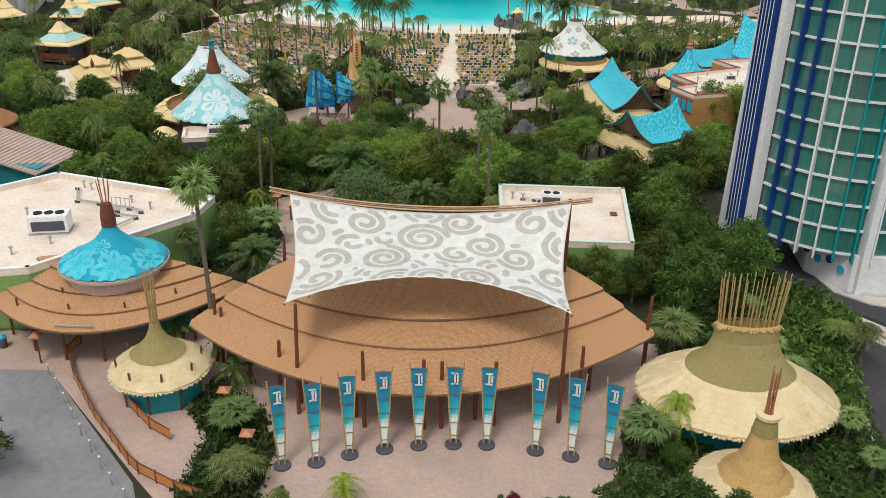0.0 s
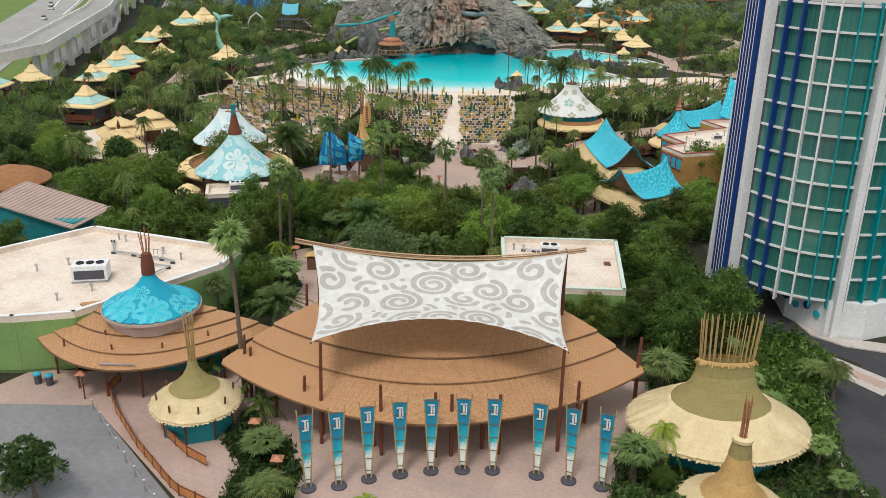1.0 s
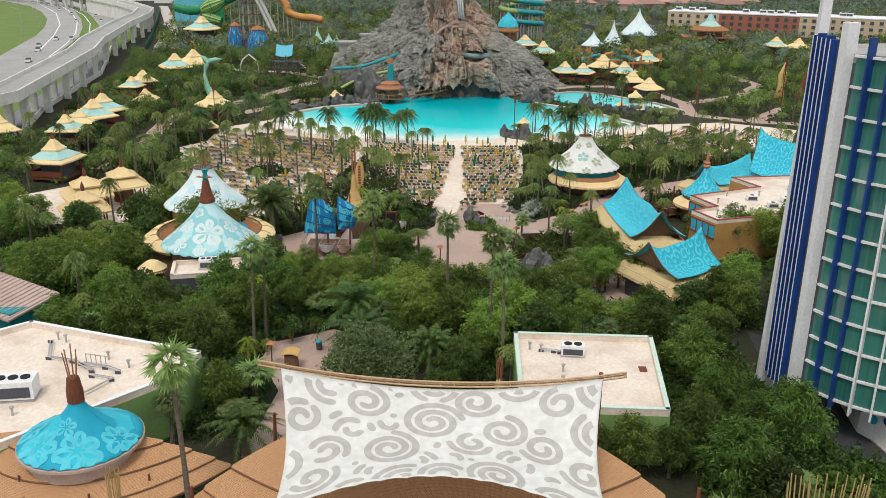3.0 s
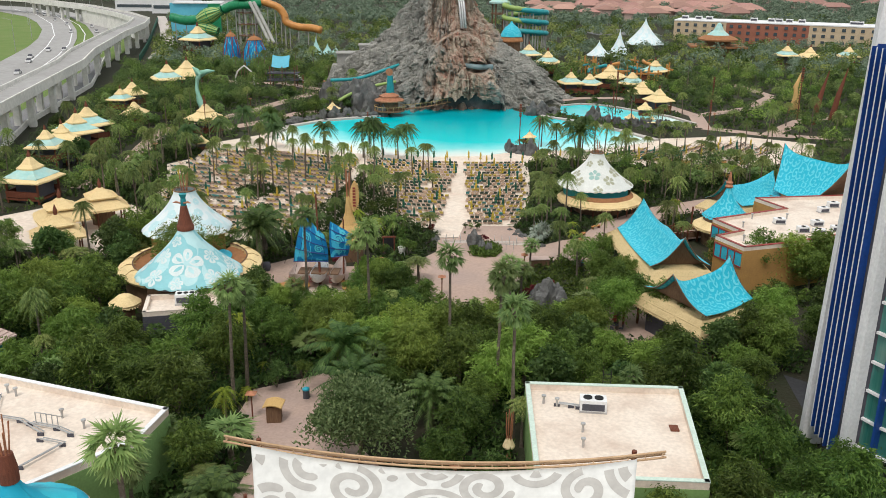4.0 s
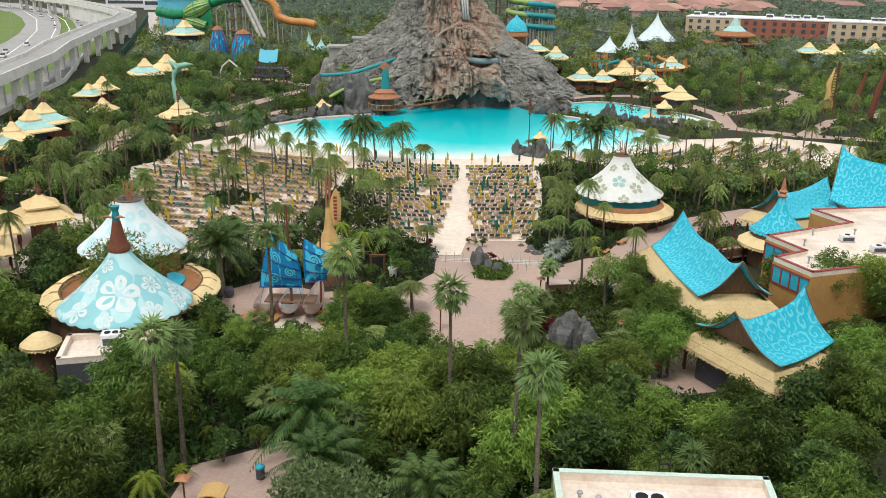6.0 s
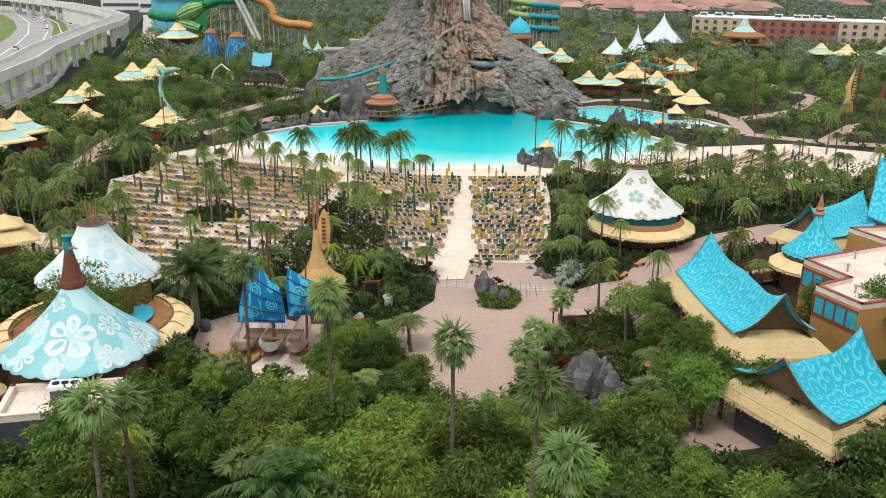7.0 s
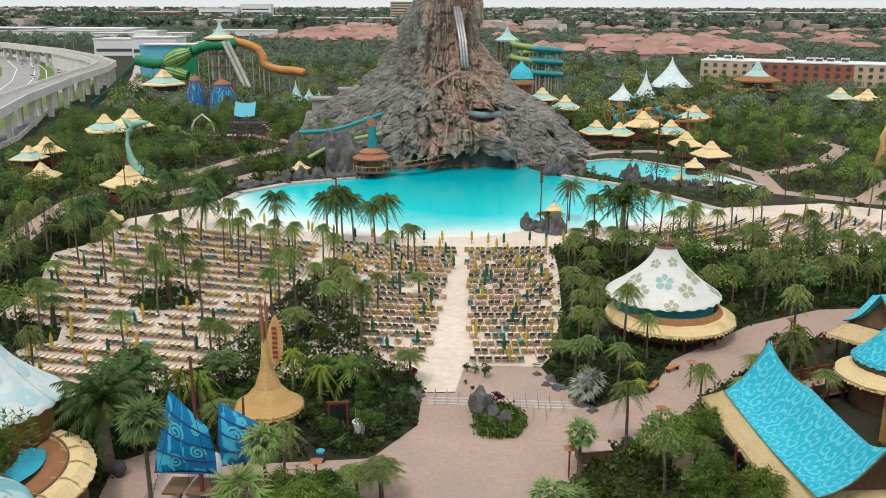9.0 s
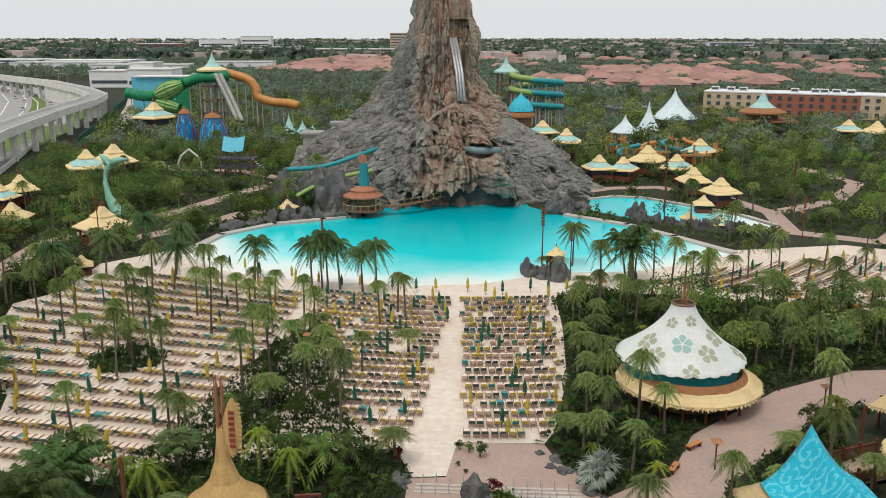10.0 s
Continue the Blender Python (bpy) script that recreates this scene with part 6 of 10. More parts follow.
# ---- swooping golden hut with carved sign ----
cone_hut = thing("flame_hut", "golden thatched flame-shaped hut with a carved sign fin", "hut", (-17.7, 137.4, 0))
part("thatch", MB().lathe([(2.75, 2.4), (2.85, 2.8), (1.95, 3.4), (1.1, 4.4), (0.58, 5.9), (0.4, 7.4), (0.34, 8.4), (0, 8.4)], 40, (-17.7, 137.4), ruff=0.03), M["thatch_gold"], cone_hut)
part("fringe", fringe(-17.7, 137.4, 2.75, 2.8, 140, 0.35), M["thatch_gold"], cone_hut)
part("wall", MB().lathe([(2.1, -0.7), (2.1, 2.8)], 20, (-17.7, 137.4)), M["brown_wood"], cone_hut)
part("straw", straw([(2.85, 2.8), (1.95, 3.4), (1.1, 4.4), (0.58, 5.9), (0.4, 7.4)], -17.7, 137.4, 1200, 0.4), M["thatch_gold"], cone_hut)
pole_crown(cone_hut, -17.7, 137.4, 0.25, 8.0, 0.3, 12.2, 6, M["copper"], 0.07)
fin = MB().sheet(lambda u, v: (-16.9 + (0.62 * math.sin(math.pi * min(1, v * 1.02)) ** 0.7 + 0.05) * (2 * u - 1) + 0.15 * v, 137.2 - 0.12 * math.cos((u - 0.5) * 3), 6.4 + 4.4 * v), 8, 16, 0.15)
part("sign_fin", fin, M["thatch_gold"], cone_hut, "carved golden fin")
for k in range(7):
    part("sign_bar", MB().box((-16.82, 137.0, 7.2 + 0.42 * k), (0.4, 0.06, 0.24)), M["red_trim"], cone_hut, "red sign bar")
for k in range(12):
    part("fin_tooth", MB().box((-16.25 - 0.02 * abs(k - 6), 137.15, 6.7 + 0.33 * k), (0.25, 0.1, 0.14)), M["thatch_gold"], cone_hut)

cone_hut.location = (-18.4, 137.4, 0.7)


# ---- small huts with hats ----
def hat_hut(name, kind, label):
    """A square two-storey hut: balcony, flared hipped straw roof, raised cap and finial."""
    h = thing(name, label, "hut", (0, 0, 0), "cabanas with pointed hats")
    straw_m = M["thatch_yellow"]

    def hip(prof, n=9):
        def fn(u, v):
            q = v * (len(prof) - 1)
            k = min(len(prof) - 2, int(q))
            r = prof[k][0] + (prof[k + 1][0] - prof[k][0]) * (q - k)
            z = prof[k][1] + (prof[k + 1][1] - prof[k][1]) * (q - k)
            e = 4 * u
            c = ((1, -1), (1, 1), (-1, 1), (-1, -1), (1, -1))
            m = min(3, int(e))
            x, y = (c[m][w] + (c[m + 1][w] - c[m][w]) * (e - m) for w in (0, 1))
            return (r * x, r * y, z + 0.1 * (max(abs(x), abs(y)) and min(abs(x), abs(y))) * (1 - v) + 0.03 * random.random())
        return MB().sheet(fn, 4 * n, 2 * (len(prof) - 1), 0.18)
    part("eave", hip([(2.75, 2.4), (2.2, 2.78)]), straw_m, h, "straw eave", at_world=False)
    part("lower_roof", hip([(2.25, 2.76), (1.6, 3.15), (1.0, 3.62), (0.85, 3.8)]), straw_m if kind != "teal" else M["teal_roof"], h, at_world=False)
    part("upper_roof", hip([(1.12, 3.72), (0.7, 4.15), (0.4, 4.7), (0.12, 5.1)], 5), straw_m, h, at_world=False)
    part("finial", MB().lathe([(0.16, 4.95), (0.26, 5.2), (0.06, 5.9), (0, 5.9)], 8), M["rust_wood"], h, at_world=False)
    for sx in (-1, 1):
        for sy in (-1, 1):
            part("post", MB().box((2.05 * sx, 2.05 * sy, -0.6), (0.2, 0.2, 6.2)), M["rust_wood"], h, at_world=False)
    # Dark box paints the shade inside the open hut.
    part("body", MB().box((0, 0.3, -0.6), (3.0, 3.0, 6.2)), M["slate_wall"], h, "dark box standing for the shaded hut inside", at_world=False)
    part("balcony", MB().box((0, 0, 0.25), (4.4, 4.4, 0.25)).box((0, -2.15, 0.85), (4.4, 0.1, 0.75)).box((2.15, 0, 0.85), (0.1, 4.2, 0.75)).box((-2.15, 0, 0.85), (0.1, 4.2, 0.75)), M["rust_wood"], h, "red-brown balcony rail", at_world=False)
    return h


HUT_T = hat_hut("hat_hut", "teal", "open hut with a faded teal hat over straw eaves")
HUT_S = hat_hut("hat_hut", "straw", "open hut with a straw thatched pointed hat")
# x, y, scale, kind, raise
HUTS = [(-86.7, 186.4, 1.2, "t", 1.9), (-86.4, 192.6, 1.2, "s", 1.9), (-86.0, 198.6, 1.2, "t", 1.9), (-87, 206, 1.2, "t", 2.0), (-78.4, 164, 1.2, "t", 0.4), (-127, 405, 1.8, "t", 0.3), (-98.8, 288.4, 1.35, "t", 0.5), (-95.2, 296, 1.4, "s", 0.6), (-95.6, 244.5, 0.85, "t", 2.4), (-94.2, 249.4, 0.95, "s", 2.9), (-88.7, 235.8, 0.9, "s", 0.2), (-67.6, 227.4, 1.13, "s", 0), (-99.5, 184, 1.0, "s", 2.0), (-104, 175, 1.0, "t", 2.0),
        (26.7, 298.6, 1.05, "t", 0.6), (32.6, 298.9, 1.0, "t", 0.4), (40.3, 309, 1.25, "s", 0.6), (46.5, 303, 1.1, "t", 0), (46.0, 281, 1.0, "s", 0.6), (48.4, 266.5, 1.0, "s", 0.6), (58.6, 331, 1.15, "t", 0.4), (22, 343, 1.3, "t", 1.0), (44, 262, 0.6, "s", 0), (43.0, 244.5, 0.45, "t", 0), (38.4, 250, 0.42, "s", 0),
        (-62.5, 208, 0.5, "s", 0), (-41.3, 254, 0.55, "s", 0), (123, 392, 1.2, "t", 0), (131, 388, 1.2, "s", 0), (148, 392, 1.2, "t", 0), (16, 362, 1.2, "t", 2.0), (10.2, 211.8, 0.4, "s", 2.1)]
for k, (x, y, s, kd, up) in enumerate(HUTS):
    src = HUT_T if kd == "t" else HUT_S
    m = pose(x, y, up, 0, 0, random.uniform(0, 360)) @ Matrix.Diagonal((s, s, s, 1))
    if src.location.length == 0 and src.location.x == 0 and "used" not in src:
        src.matrix_basis = m
        src["used"] = 1
    else:
        copy_thing(src, m)
for h in (HUT_T, HUT_S):
    del h["used"]


def big_hut(x, y, r, z, rz=0.6):
    """A square cabana: two tiers of straw with soft corners."""
    h = thing("thatched_cabana", "broad two-tier straw thatched cabana on timber posts", "hut", (x, y, 0), "yellow thatched cabanas")

    def squared(px, py, pz):
        a = math.atan2(py - y, px - x) - rz
        k = (max(abs(math.cos(a)), abs(math.sin(a))) * 1.1) ** -0.85
        return (x + (px - x) * k, y + (py - y) * k, pz)
    part("lower_roof", MB().lathe([(r, z), (r + 0.05, z + 0.3), (0.55 * r, z + 1.3), (0.42 * r, z + 1.5)], 64, (x, y), ruff=0.025).warp(squared), M["thatch_yellow"], h)
    part("upper_roof", MB().lathe([(0.6 * r, z + 1.6), (0.62 * r, z + 1.85), (0.25 * r, z + 2.6), (0.1 * r, z + 3.1), (0, z + 3.1)], 48, (x, y), ruff=0.02).warp(squared), M["thatch_yellow"], h)
    part("straw", straw([(r + 0.05, z + 0.3), (0.55 * r, z + 1.3)], x, y, 1300).warp(squared), M["thatch_yellow"], h)
    part("straw", straw([(0.62 * r, z + 1.85), (0.25 * r, z + 2.6), (0.1 * r, z + 3.1)], x, y, 600).warp(squared), M["thatch_yellow"], h)
    part("fringe", fringe(x, y, r, z + 0.25, 260, 0.3).warp(squared), M["thatch_yellow"], h)
    part("lantern", MB().lathe([(0.42 * r, z + 1.3), (0.42 * r, z + 1.75)], 20, (x, y)).warp(squared), M["brown_wood"], h)
    part("finial", MB().lathe([(0.3, z + 2.9), (0.25, z + 3.5), (0.35, z + 3.6), (0.05, z + 4.6), (0, z + 4.6)], 10, (x, y)), M["rust_wood"], h)
    for k in range(8):
        a = rz + 2 * math.pi * (k + 0.5) / 8
        p = squared(x + 0.82 * r * math.cos(a), y + 0.82 * r * math.sin(a), 0)
        part("post", MB().tube([p, (p[0], p[1], z + 0.4)], 0.13, 6), M["rust_wood"], h)
    part("body", MB().lathe([(0.4 * r, 0), (0.4 * r, z + 0.4)], 16, (x, y)), M["brown_wood"], h)


big_hut(-63.9, 144.6, 4.1, 2.8)
big_hut(-60.6, 136.6, 3.9, 2.6)
big_hut(-60.5, 151.2, 4.1, 2.8)

# ---- tall green swoosh sculpture ----
M["swoosh_green"] = surf("swoosh_green_paint", (0.20, 0.46, 0.34), (0.30, 0.52, 0.42), 0.5, 0.45, bump=0.05)
swoosh = thing("wave_sculpture", "tall pale green curling wave sculpture", "sculpture", (-79.8, 259, 0))
spts = [(-77.8, 258.6, 0.2), (-79.2, 258.8, 1.6), (-80.5, 259, 4.0), (-80.9, 259, 7.0), (-80.5, 259, 9.6), (-79.5, 259, 11.4)]
part("stem", MB().tube(spts, [1.8, 1.25, 0.8, 0.52, 0.58, 1.0], 12), M["swoosh_green"], swoosh, smooth=True)
for tip in ([(-79.9, 259, 10.8), (-80.8, 259, 12.0), (-81.7, 259, 12.8)], [(-79.5, 259, 11.0), (-77.6, 259, 11.7), (-75.6, 259, 11.8)]):
    part("tail_fin", MB().tube(tip, [0.9, 0.6, 0.05], 10), M["swoosh_green"], swoosh, smooth=True)
part("foot", MB().tube([(-79.0, 258.8, 1.0), (-77.0, 258.6, 0.5), (-75.2, 258.4, 0.6)], [1.1, 0.7, 0.1], 10), M["swoosh_green"], swoosh, smooth=True)
swoosh.location = (-75.8, 250, 0)

# ---- bridge hut and boardwalk on the volcano's shore ----
bh = thing("shore_tower", "two-tier timber hut with a carved tower on the pool's edge", "hut", (-26, 254.5, 0))
part("deck", MB().lathe([(0, 1.3), (4.2, 1.3), (4.2, 1.6), (0, 1.6)], 24, (-25.8, 254.5)), M["brown_wood"], bh)
for k in range(16):
    a = 2 * math.pi * k / 16
    part("baluster", MB().box((-25.8 + 4.0 * math.cos(a), 254.5 + 4.0 * math.sin(a), 2.1), (0.12, 0.12, 1.1)), M["bamboo"], bh)
part("rail", MB().lathe([(3.95, 2.6), (4.1, 2.6), (4.1, 2.72), (3.95, 2.72)], 24, (-25.8, 254.5)), M["bamboo"], bh)
part("roof", MB().lathe([(4.0, 4.0), (4.0, 4.3), (2.6, 4.9), (2.5, 5.3), (2.7, 5.4), (1.0, 6.2)], 28, (-25.8, 254.5)), M["copper"], bh)
part("body", MB().lathe([(2.4, 1.5), (2.4, 4.4)], 16, (-25.8, 254.5)), M["brown_wood"], bh)
part("tower", MB().lathe([(1.15, 6.0), (0.9, 8.5), (0.75, 10.6), (0, 10.7)], 8, (-25.6, 255)), M["teal_wall"], bh, "dark teal carved tower")
disc = MB().lathe([(0, 0.12), (0.95, 0.12), (0.95, -0.12), (0, -0.12)], 20)
ob = part("disc", disc, M["copper"], bh, "round copper emblem", at_world=False)
ob.matrix_basis = pose(0.2, 0.3, 11.6, 90, 0, 0)
for k in range(9):
    t = k / 9
    part("boardwalk", MB().box((-21.6 + 12.5 * t, 255.4 + 9.5 * t * t, 1.7 + 0.9 * t), (1.7, 1.5, 0.18), 30 * t), M["brown_wood"], bh)
    part("baluster", MB().box((-21.6 + 12.5 * t, 254.6 + 9.5 * t * t, 2.4 + 0.9 * t), (0.12, 0.12, 1.3)), M["bamboo"], bh)
    part("rail", MB().box((-21.0 + 12.5 * t, 254.7 + 9.5 * t * t, 3.0 + 0.9 * t), (1.7, 0.1, 0.1), 30 * t), M["bamboo"], bh)


def slide(name, pts, r, mat, label, legs=True):
    s = thing(name, label, "water slide", (*pts[0][:2], 0), "water slides")
    dense = []
    for i in range(len(pts) - 1):
        p0, p1, p2, p3 = (Vector(pts[max(0, min(len(pts) - 1, i + k))]) for k in (-1, 0, 1, 2))
        for t in np.linspace(0, 1, 7)[:-1]:
            dense.append(0.5 * ((2 * p1) + (p2 - p0) * t + (2 * p0 - 5 * p1 + 4 * p2 - p3) * t * t + (3 * p1 - p0 - 3 * p2 + p3) * t ** 3))
    dense.append(Vector(pts[-1]))
    part("flume", MB().tube(dense, r, 12), mat, s, smooth=True)
    for k in range(2, len(dense) - 1, 2):
        part("flange", MB().tube([dense[k], dense[k] + (dense[k + 1] - dense[k]).normalized() * 0.25], r * 1.08, 12), mat, s, smooth=True)
        if legs and k % 4 == 2 and dense[k].z > 2:
            part("leg", MB().tube([(dense[k].x, dense[k].y, 0), dense[k]], 0.22, 6), M["concrete"], s)
    return s


M["slide_aqua"] = surf("slide_aqua", (0.03, 0.33, 0.36), (0.03, 0.27, 0.30), 0.4, 0.35, bump=0)
M["slide_lime"] = surf("slide_lime", (0.33, 0.45, 0.14), (0.28, 0.40, 0.12), 0.4, 0.35, bump=0)
M["slide_green"] = surf("slide_green", (0.02, 0.26, 0.11), (0.015, 0.2, 0.09), 0.4, 0.35, bump=0)
M["slide_orange"] = surf("slide_orange", (0.62, 0.29, 0.08), (0.50, 0.22, 0.06), 0.4, 0.35, bump=0)
slide("water_slide", [(-43, 262, 8.2), (-36, 265, 8.4), (-30, 268, 10.0), (-25, 272, 11.5)], 0.45, M["slide_aqua"], "aqua slide flume leaving the volcano", False)
slide("water_slide", [(-40, 257, 3.4), (-36, 259.5, 5.4), (-31, 262, 6.8), (-25, 264, 7.8)], 0.42, M["slide_lime"], "lime slide flume leaving the volcano", False)

# ruin on the volcano's shoulder
ruin = thing("stone_ruin", "weathered stone ruin with pillars on the volcano's shoulder", "ruin", (-43, 300, 0))
part("rock", MB().lathe([(9, 0), (8, 4), (6, 8.2), (0, 8.3)], 20, (-43, 300), ruff=0.2), M["rock"], ruin)
part("block", MB().box((-43.5, 298.5, 10.0), (7, 5, 3.6), 8), M["concrete"], ruin)
part("cornice", MB().box((-43.5, 298.5, 12.0), (8, 6, 0.5), 8), M["concrete"], ruin)
for k in range(5):
    part("pillar", MB().box((-46.6 + 1.55 * k, 295.9 + 0.2 * k, 10), (0.5, 0.3, 3.4), 8), M["concrete"], ruin)
part("block", MB().box((-38.5, 301, 11.0), (4, 4, 6), 8), M["concrete"], ruin)
part("cornice", MB().box((-38.5, 301, 14.2), (4.6, 4.6, 0.5), 8), M["concrete"], ruin)

# ---- loungers and parasols on the beach ----
def lounger_mat(name, per_island, seat):
    m, n, l, b = nodes_of(name)
    src = n.new("ShaderNodeNewGeometry").outputs["Random Per Island"] if per_island else n.new("ShaderNodeObjectInfo").outputs["Random"]
    ramp = n.new("ShaderNodeValToRGB")
    ramp.color_ramp.interpolation = "CONSTANT"
    e = ramp.color_ramp.elements
    tan = (0.82, 0.64, 0.52, 1)
    steps = ((0.0, tan), (0.90, (0.03, 0.28, 0.30, 1)), (0.95, (0.55, 0.44, 0.12, 1))) if seat else ((0.0, (0.03, 0.085, 0.07, 1)), (0.36, (0.62, 0.50, 0.10, 1)), (0.68, tan), (0.9, (0.03, 0.26, 0.28, 1)))
    e[0].color = steps[0][1]
    e[1].position, e[1].color = steps[1]
    for p, c in steps[2:]:
        q = e.new(p)
        q.color = c
    l.new(src, ramp.inputs[0])
    v = coords(n, l, "World")
    l.new(mix_rgb(n, l, maths(n, l, "MULTIPLY", noise_of(n, l, v, 3, 4), 0.15), ramp.outputs[0], (0.4, 0.3, 0.22)), b.inputs["Base Color"])
    b.inputs["Roughness"].default_value = 0.8
    return m


M["sling_seat"], M["sling_back"] = lounger_mat("sling_seat", False, True), lounger_mat("sling_back", False, False)
M["sling_seat_row"], M["sling_back_row"] = lounger_mat("sling_seat_row", True, True), lounger_mat("sling_back_row", True, False)


M["sling_frame"] = surf("sling_frame", (0.24, 0.17, 0.13), (0.17, 0.12, 0.09), 1, 0.6, bump=0.05)


def lounger_bits():
    seat = MB().box((0, 0.30, 0.36), (0.58, 1.15, 0.05))
    rest = MB().box((0, -0.46, 0.6), (0.6, 0.72, 0.05), 0, -46)
    legs = MB()
    for sx in (-0.3, 0.3):
        legs.box((sx, 0.1, 0.37), (0.05, 1.85, 0.06))
        for sy in (-0.6, 0.8):
            legs.box((sx, sy, 0.18), (0.05, 0.05, 0.36))
    return seat, rest, legs


def parasol(kind):
    p = thing("beach_parasol", "closed %s canvas parasol on a thin pole" % ("mustard yellow" if kind == "y" else "dark green"), "parasol", (0, 0, 0), "closed parasols on the beach")
    part("pole", MB().tube([(0, 0, 0), (0, 0, 2.12)], 0.035, 6), M["brown_wood"], p, at_world=False)
    part("folded_canopy", MB().lathe([(0.14, 0.55), (0.25, 0.72), (0.2, 0.95), (0.15, 1.05), (0.22, 1.3), (0.17, 1.7), (0.08, 2.05), (0.02, 2.2)], 8, ruff=0.08), M["yellow"] if kind == "y" else M["dk_green"], p, at_world=False)
    return p


WEDGE = [(-32, 144), (-29, 156), (-26.5, 170), (-24.5, 184), (-20.5, 184), (-17, 172), (-14, 160), (-9.2, 152), (-9, 146)]
BLOCKS = [[(-48, 151.3), (-49.3, 155.4), (-46, 158.4), (-47.6, 162), (-57.4, 166.5), (-58.2, 176.3), (-60.8, 183.6), (-63.2, 191), (-60, 199), (-58, 208), (-50, 207), (-38, 203.5), (-26, 200.8), (-12, 199), (-5.2, 198.6), (-6.4, 156), (-9, 153), (-20, 150), (-33, 145.5), (-40.5, 146.6)], [(-3.7, 198.6), (8.0, 200), (8.2, 180), (7.2, 160), (5.4, 155), (-2.0, 155)], [(22, 209), (60, 226), (66, 216), (52, 203), (34, 203)]]
ISLANDS = [(-40.6, 172.6, 4.6), (-47.8, 207.5, 0.8), (-51, 180, 1.0), (-43, 187, 1.4)]
rnd = random.Random(5)
spots = []


def lay_rows(r0, pitch, count, width, pair, skip, ok):
    """Loungers side by side on arcs about the pool's middle."""
    for i in range(count):
        rad = r0 + pitch * i
        a, k = radians(195), 0
        while a < radians(335):
            k += 1
            a += (width + (pair if k % 2 else 0.0) + (1.1 if rnd.random() < skip else 0)) / rad
            x, y = -5 + rad * math.cos(a), 262 + rad * math.sin(a)
            if not ok(x, y) or not any(inside((x, y), b) for b in BLOCKS) or inside((x, y), WEDGE):
                continue
            if any((x - ix) ** 2 + (y - iy) ** 2 < ir * ir for ix, iy, ir in ISLANDS) or rnd.random() < 0.02:
                continue
            spots.append((x, y, math.degrees(a) + 90 + rnd.uniform(-2, 2), i))


lay_rows(62.5, 2.2, 24, 0.76, 0.14, 0.04, lambda x, y: x > -24)
for i in range(20):
    y0 = 147.5 + 2.85 * i
    slope = -(0.13 + 0.27 * min(1.4, ((y0 - 150) / 55) ** 2))
    x = -25.5
    while x > -66:
        x -= 0.74 + (1.1 if rnd.random() < 0.045 else 0)
        y = y0 + slope * (x + 28)
        if inside((x, y), BLOCKS[0]) and not inside((x, y), WEDGE) and not any((x - ix) ** 2 + (y - iy) ** 2 < ir * ir for ix, iy, ir in ISLANDS):
            spots.append((x, y, math.degrees(math.atan(slope)) + rnd.uniform(-2, 2), i))
seat, rest, legs = lounger_bits()
first = thing("sun_lounger", "sling sun lounger with a raised back on a dark frame", "lounger", (0, 0, 0), "sun loungers on the beach")
part("seat", seat, M["sling_seat"], first, at_world=False)
part("backrest", rest, M["sling_back"], first, at_world=False)
part("frame", legs, M["sling_frame"], first, at_world=False)
near = [s for s in spots if s[0] > -4.2 and s[0] < 9 and s[1] < 200]
near += [s for s in spots if s[0] < -5 and s[0] > -24 and s[1] < 182]
near = near[:105]
taken = set(near)
for k, (x, y, rz, i) in enumerate(near):
    m = pose(x, y, 0.02, 0, 0, rz)
    if k == 0:
        first.matrix_basis = m
    else:
        copy_thing(first, m)
rows = {"seat": MB(), "backrest": MB(), "frame": MB()}
for x, y, rz, i in spots:
    if (x, y, rz, i) in taken:
        continue
    m = pose(x, y, 0.02, 0, 0, rz)
    for key, src in zip(("seat", "backrest", "frame"), (seat, rest, legs)):
        vs = src.v if key != "frame" else src.v[:8] + src.v[24:32]
        fs = src.f if key != "frame" else [f for f in src.f if max(f) < 8] + [tuple(q - 16 for q in f) for f in src.f if min(f) >= 24 and max(f) < 32]
        rows[key].add([m @ Vector(p) for p in vs], fs)
pack = thing("sun_lounger_rows", "long curved rows of tan, green and yellow sling loungers", "loungers", (-40, 175, 0), kind="stuff")
for key, mt in (("seat", "sling_seat_row"), ("backrest", "sling_back_row"), ("frame", "sling_frame")):
    tagged(part(key, rows[key], M[mt], pack), kind="stuff")
PAR = {k: parasol(k) for k in "yg"}
fresh = {"y": True, "g": True}
n_par = 0
for j, (x, y, rz, i) in enumerate(spots):
    if (j * 7 + i * 3) % 9 == 0 and n_par < 215 and rnd.random() < 0.9:
        kd = "g" if rnd.random() < 0.5 else "y"
        m = pose(x + 0.42 + rnd.uniform(-0.06, 0.06), y - 0.6 + rnd.uniform(-0.5, 0.5), 0.02, rnd.uniform(-2, 2), rnd.uniform(-2, 2), rnd.uniform(0, 360))
        if fresh[kd]:
            PAR[kd].matrix_basis = m
            fresh[kd] = False
        else:
            copy_thing(PAR[kd], m)
        n_par += 1
for k in range(26):
    a, far = radians(222 + 2.9 * k + rnd.uniform(-1.1, 1.1)), 61.2 + rnd.uniform(-0.8, 0.8)
    x, y = -5 + far * math.cos(a), 262 + far * math.sin(a)
    copy_thing(PAR["g" if rnd.random() < 0.5 else "y"], pose(x, y, 0.02, rnd.uniform(-3, 3), rnd.uniform(-3, 3)))

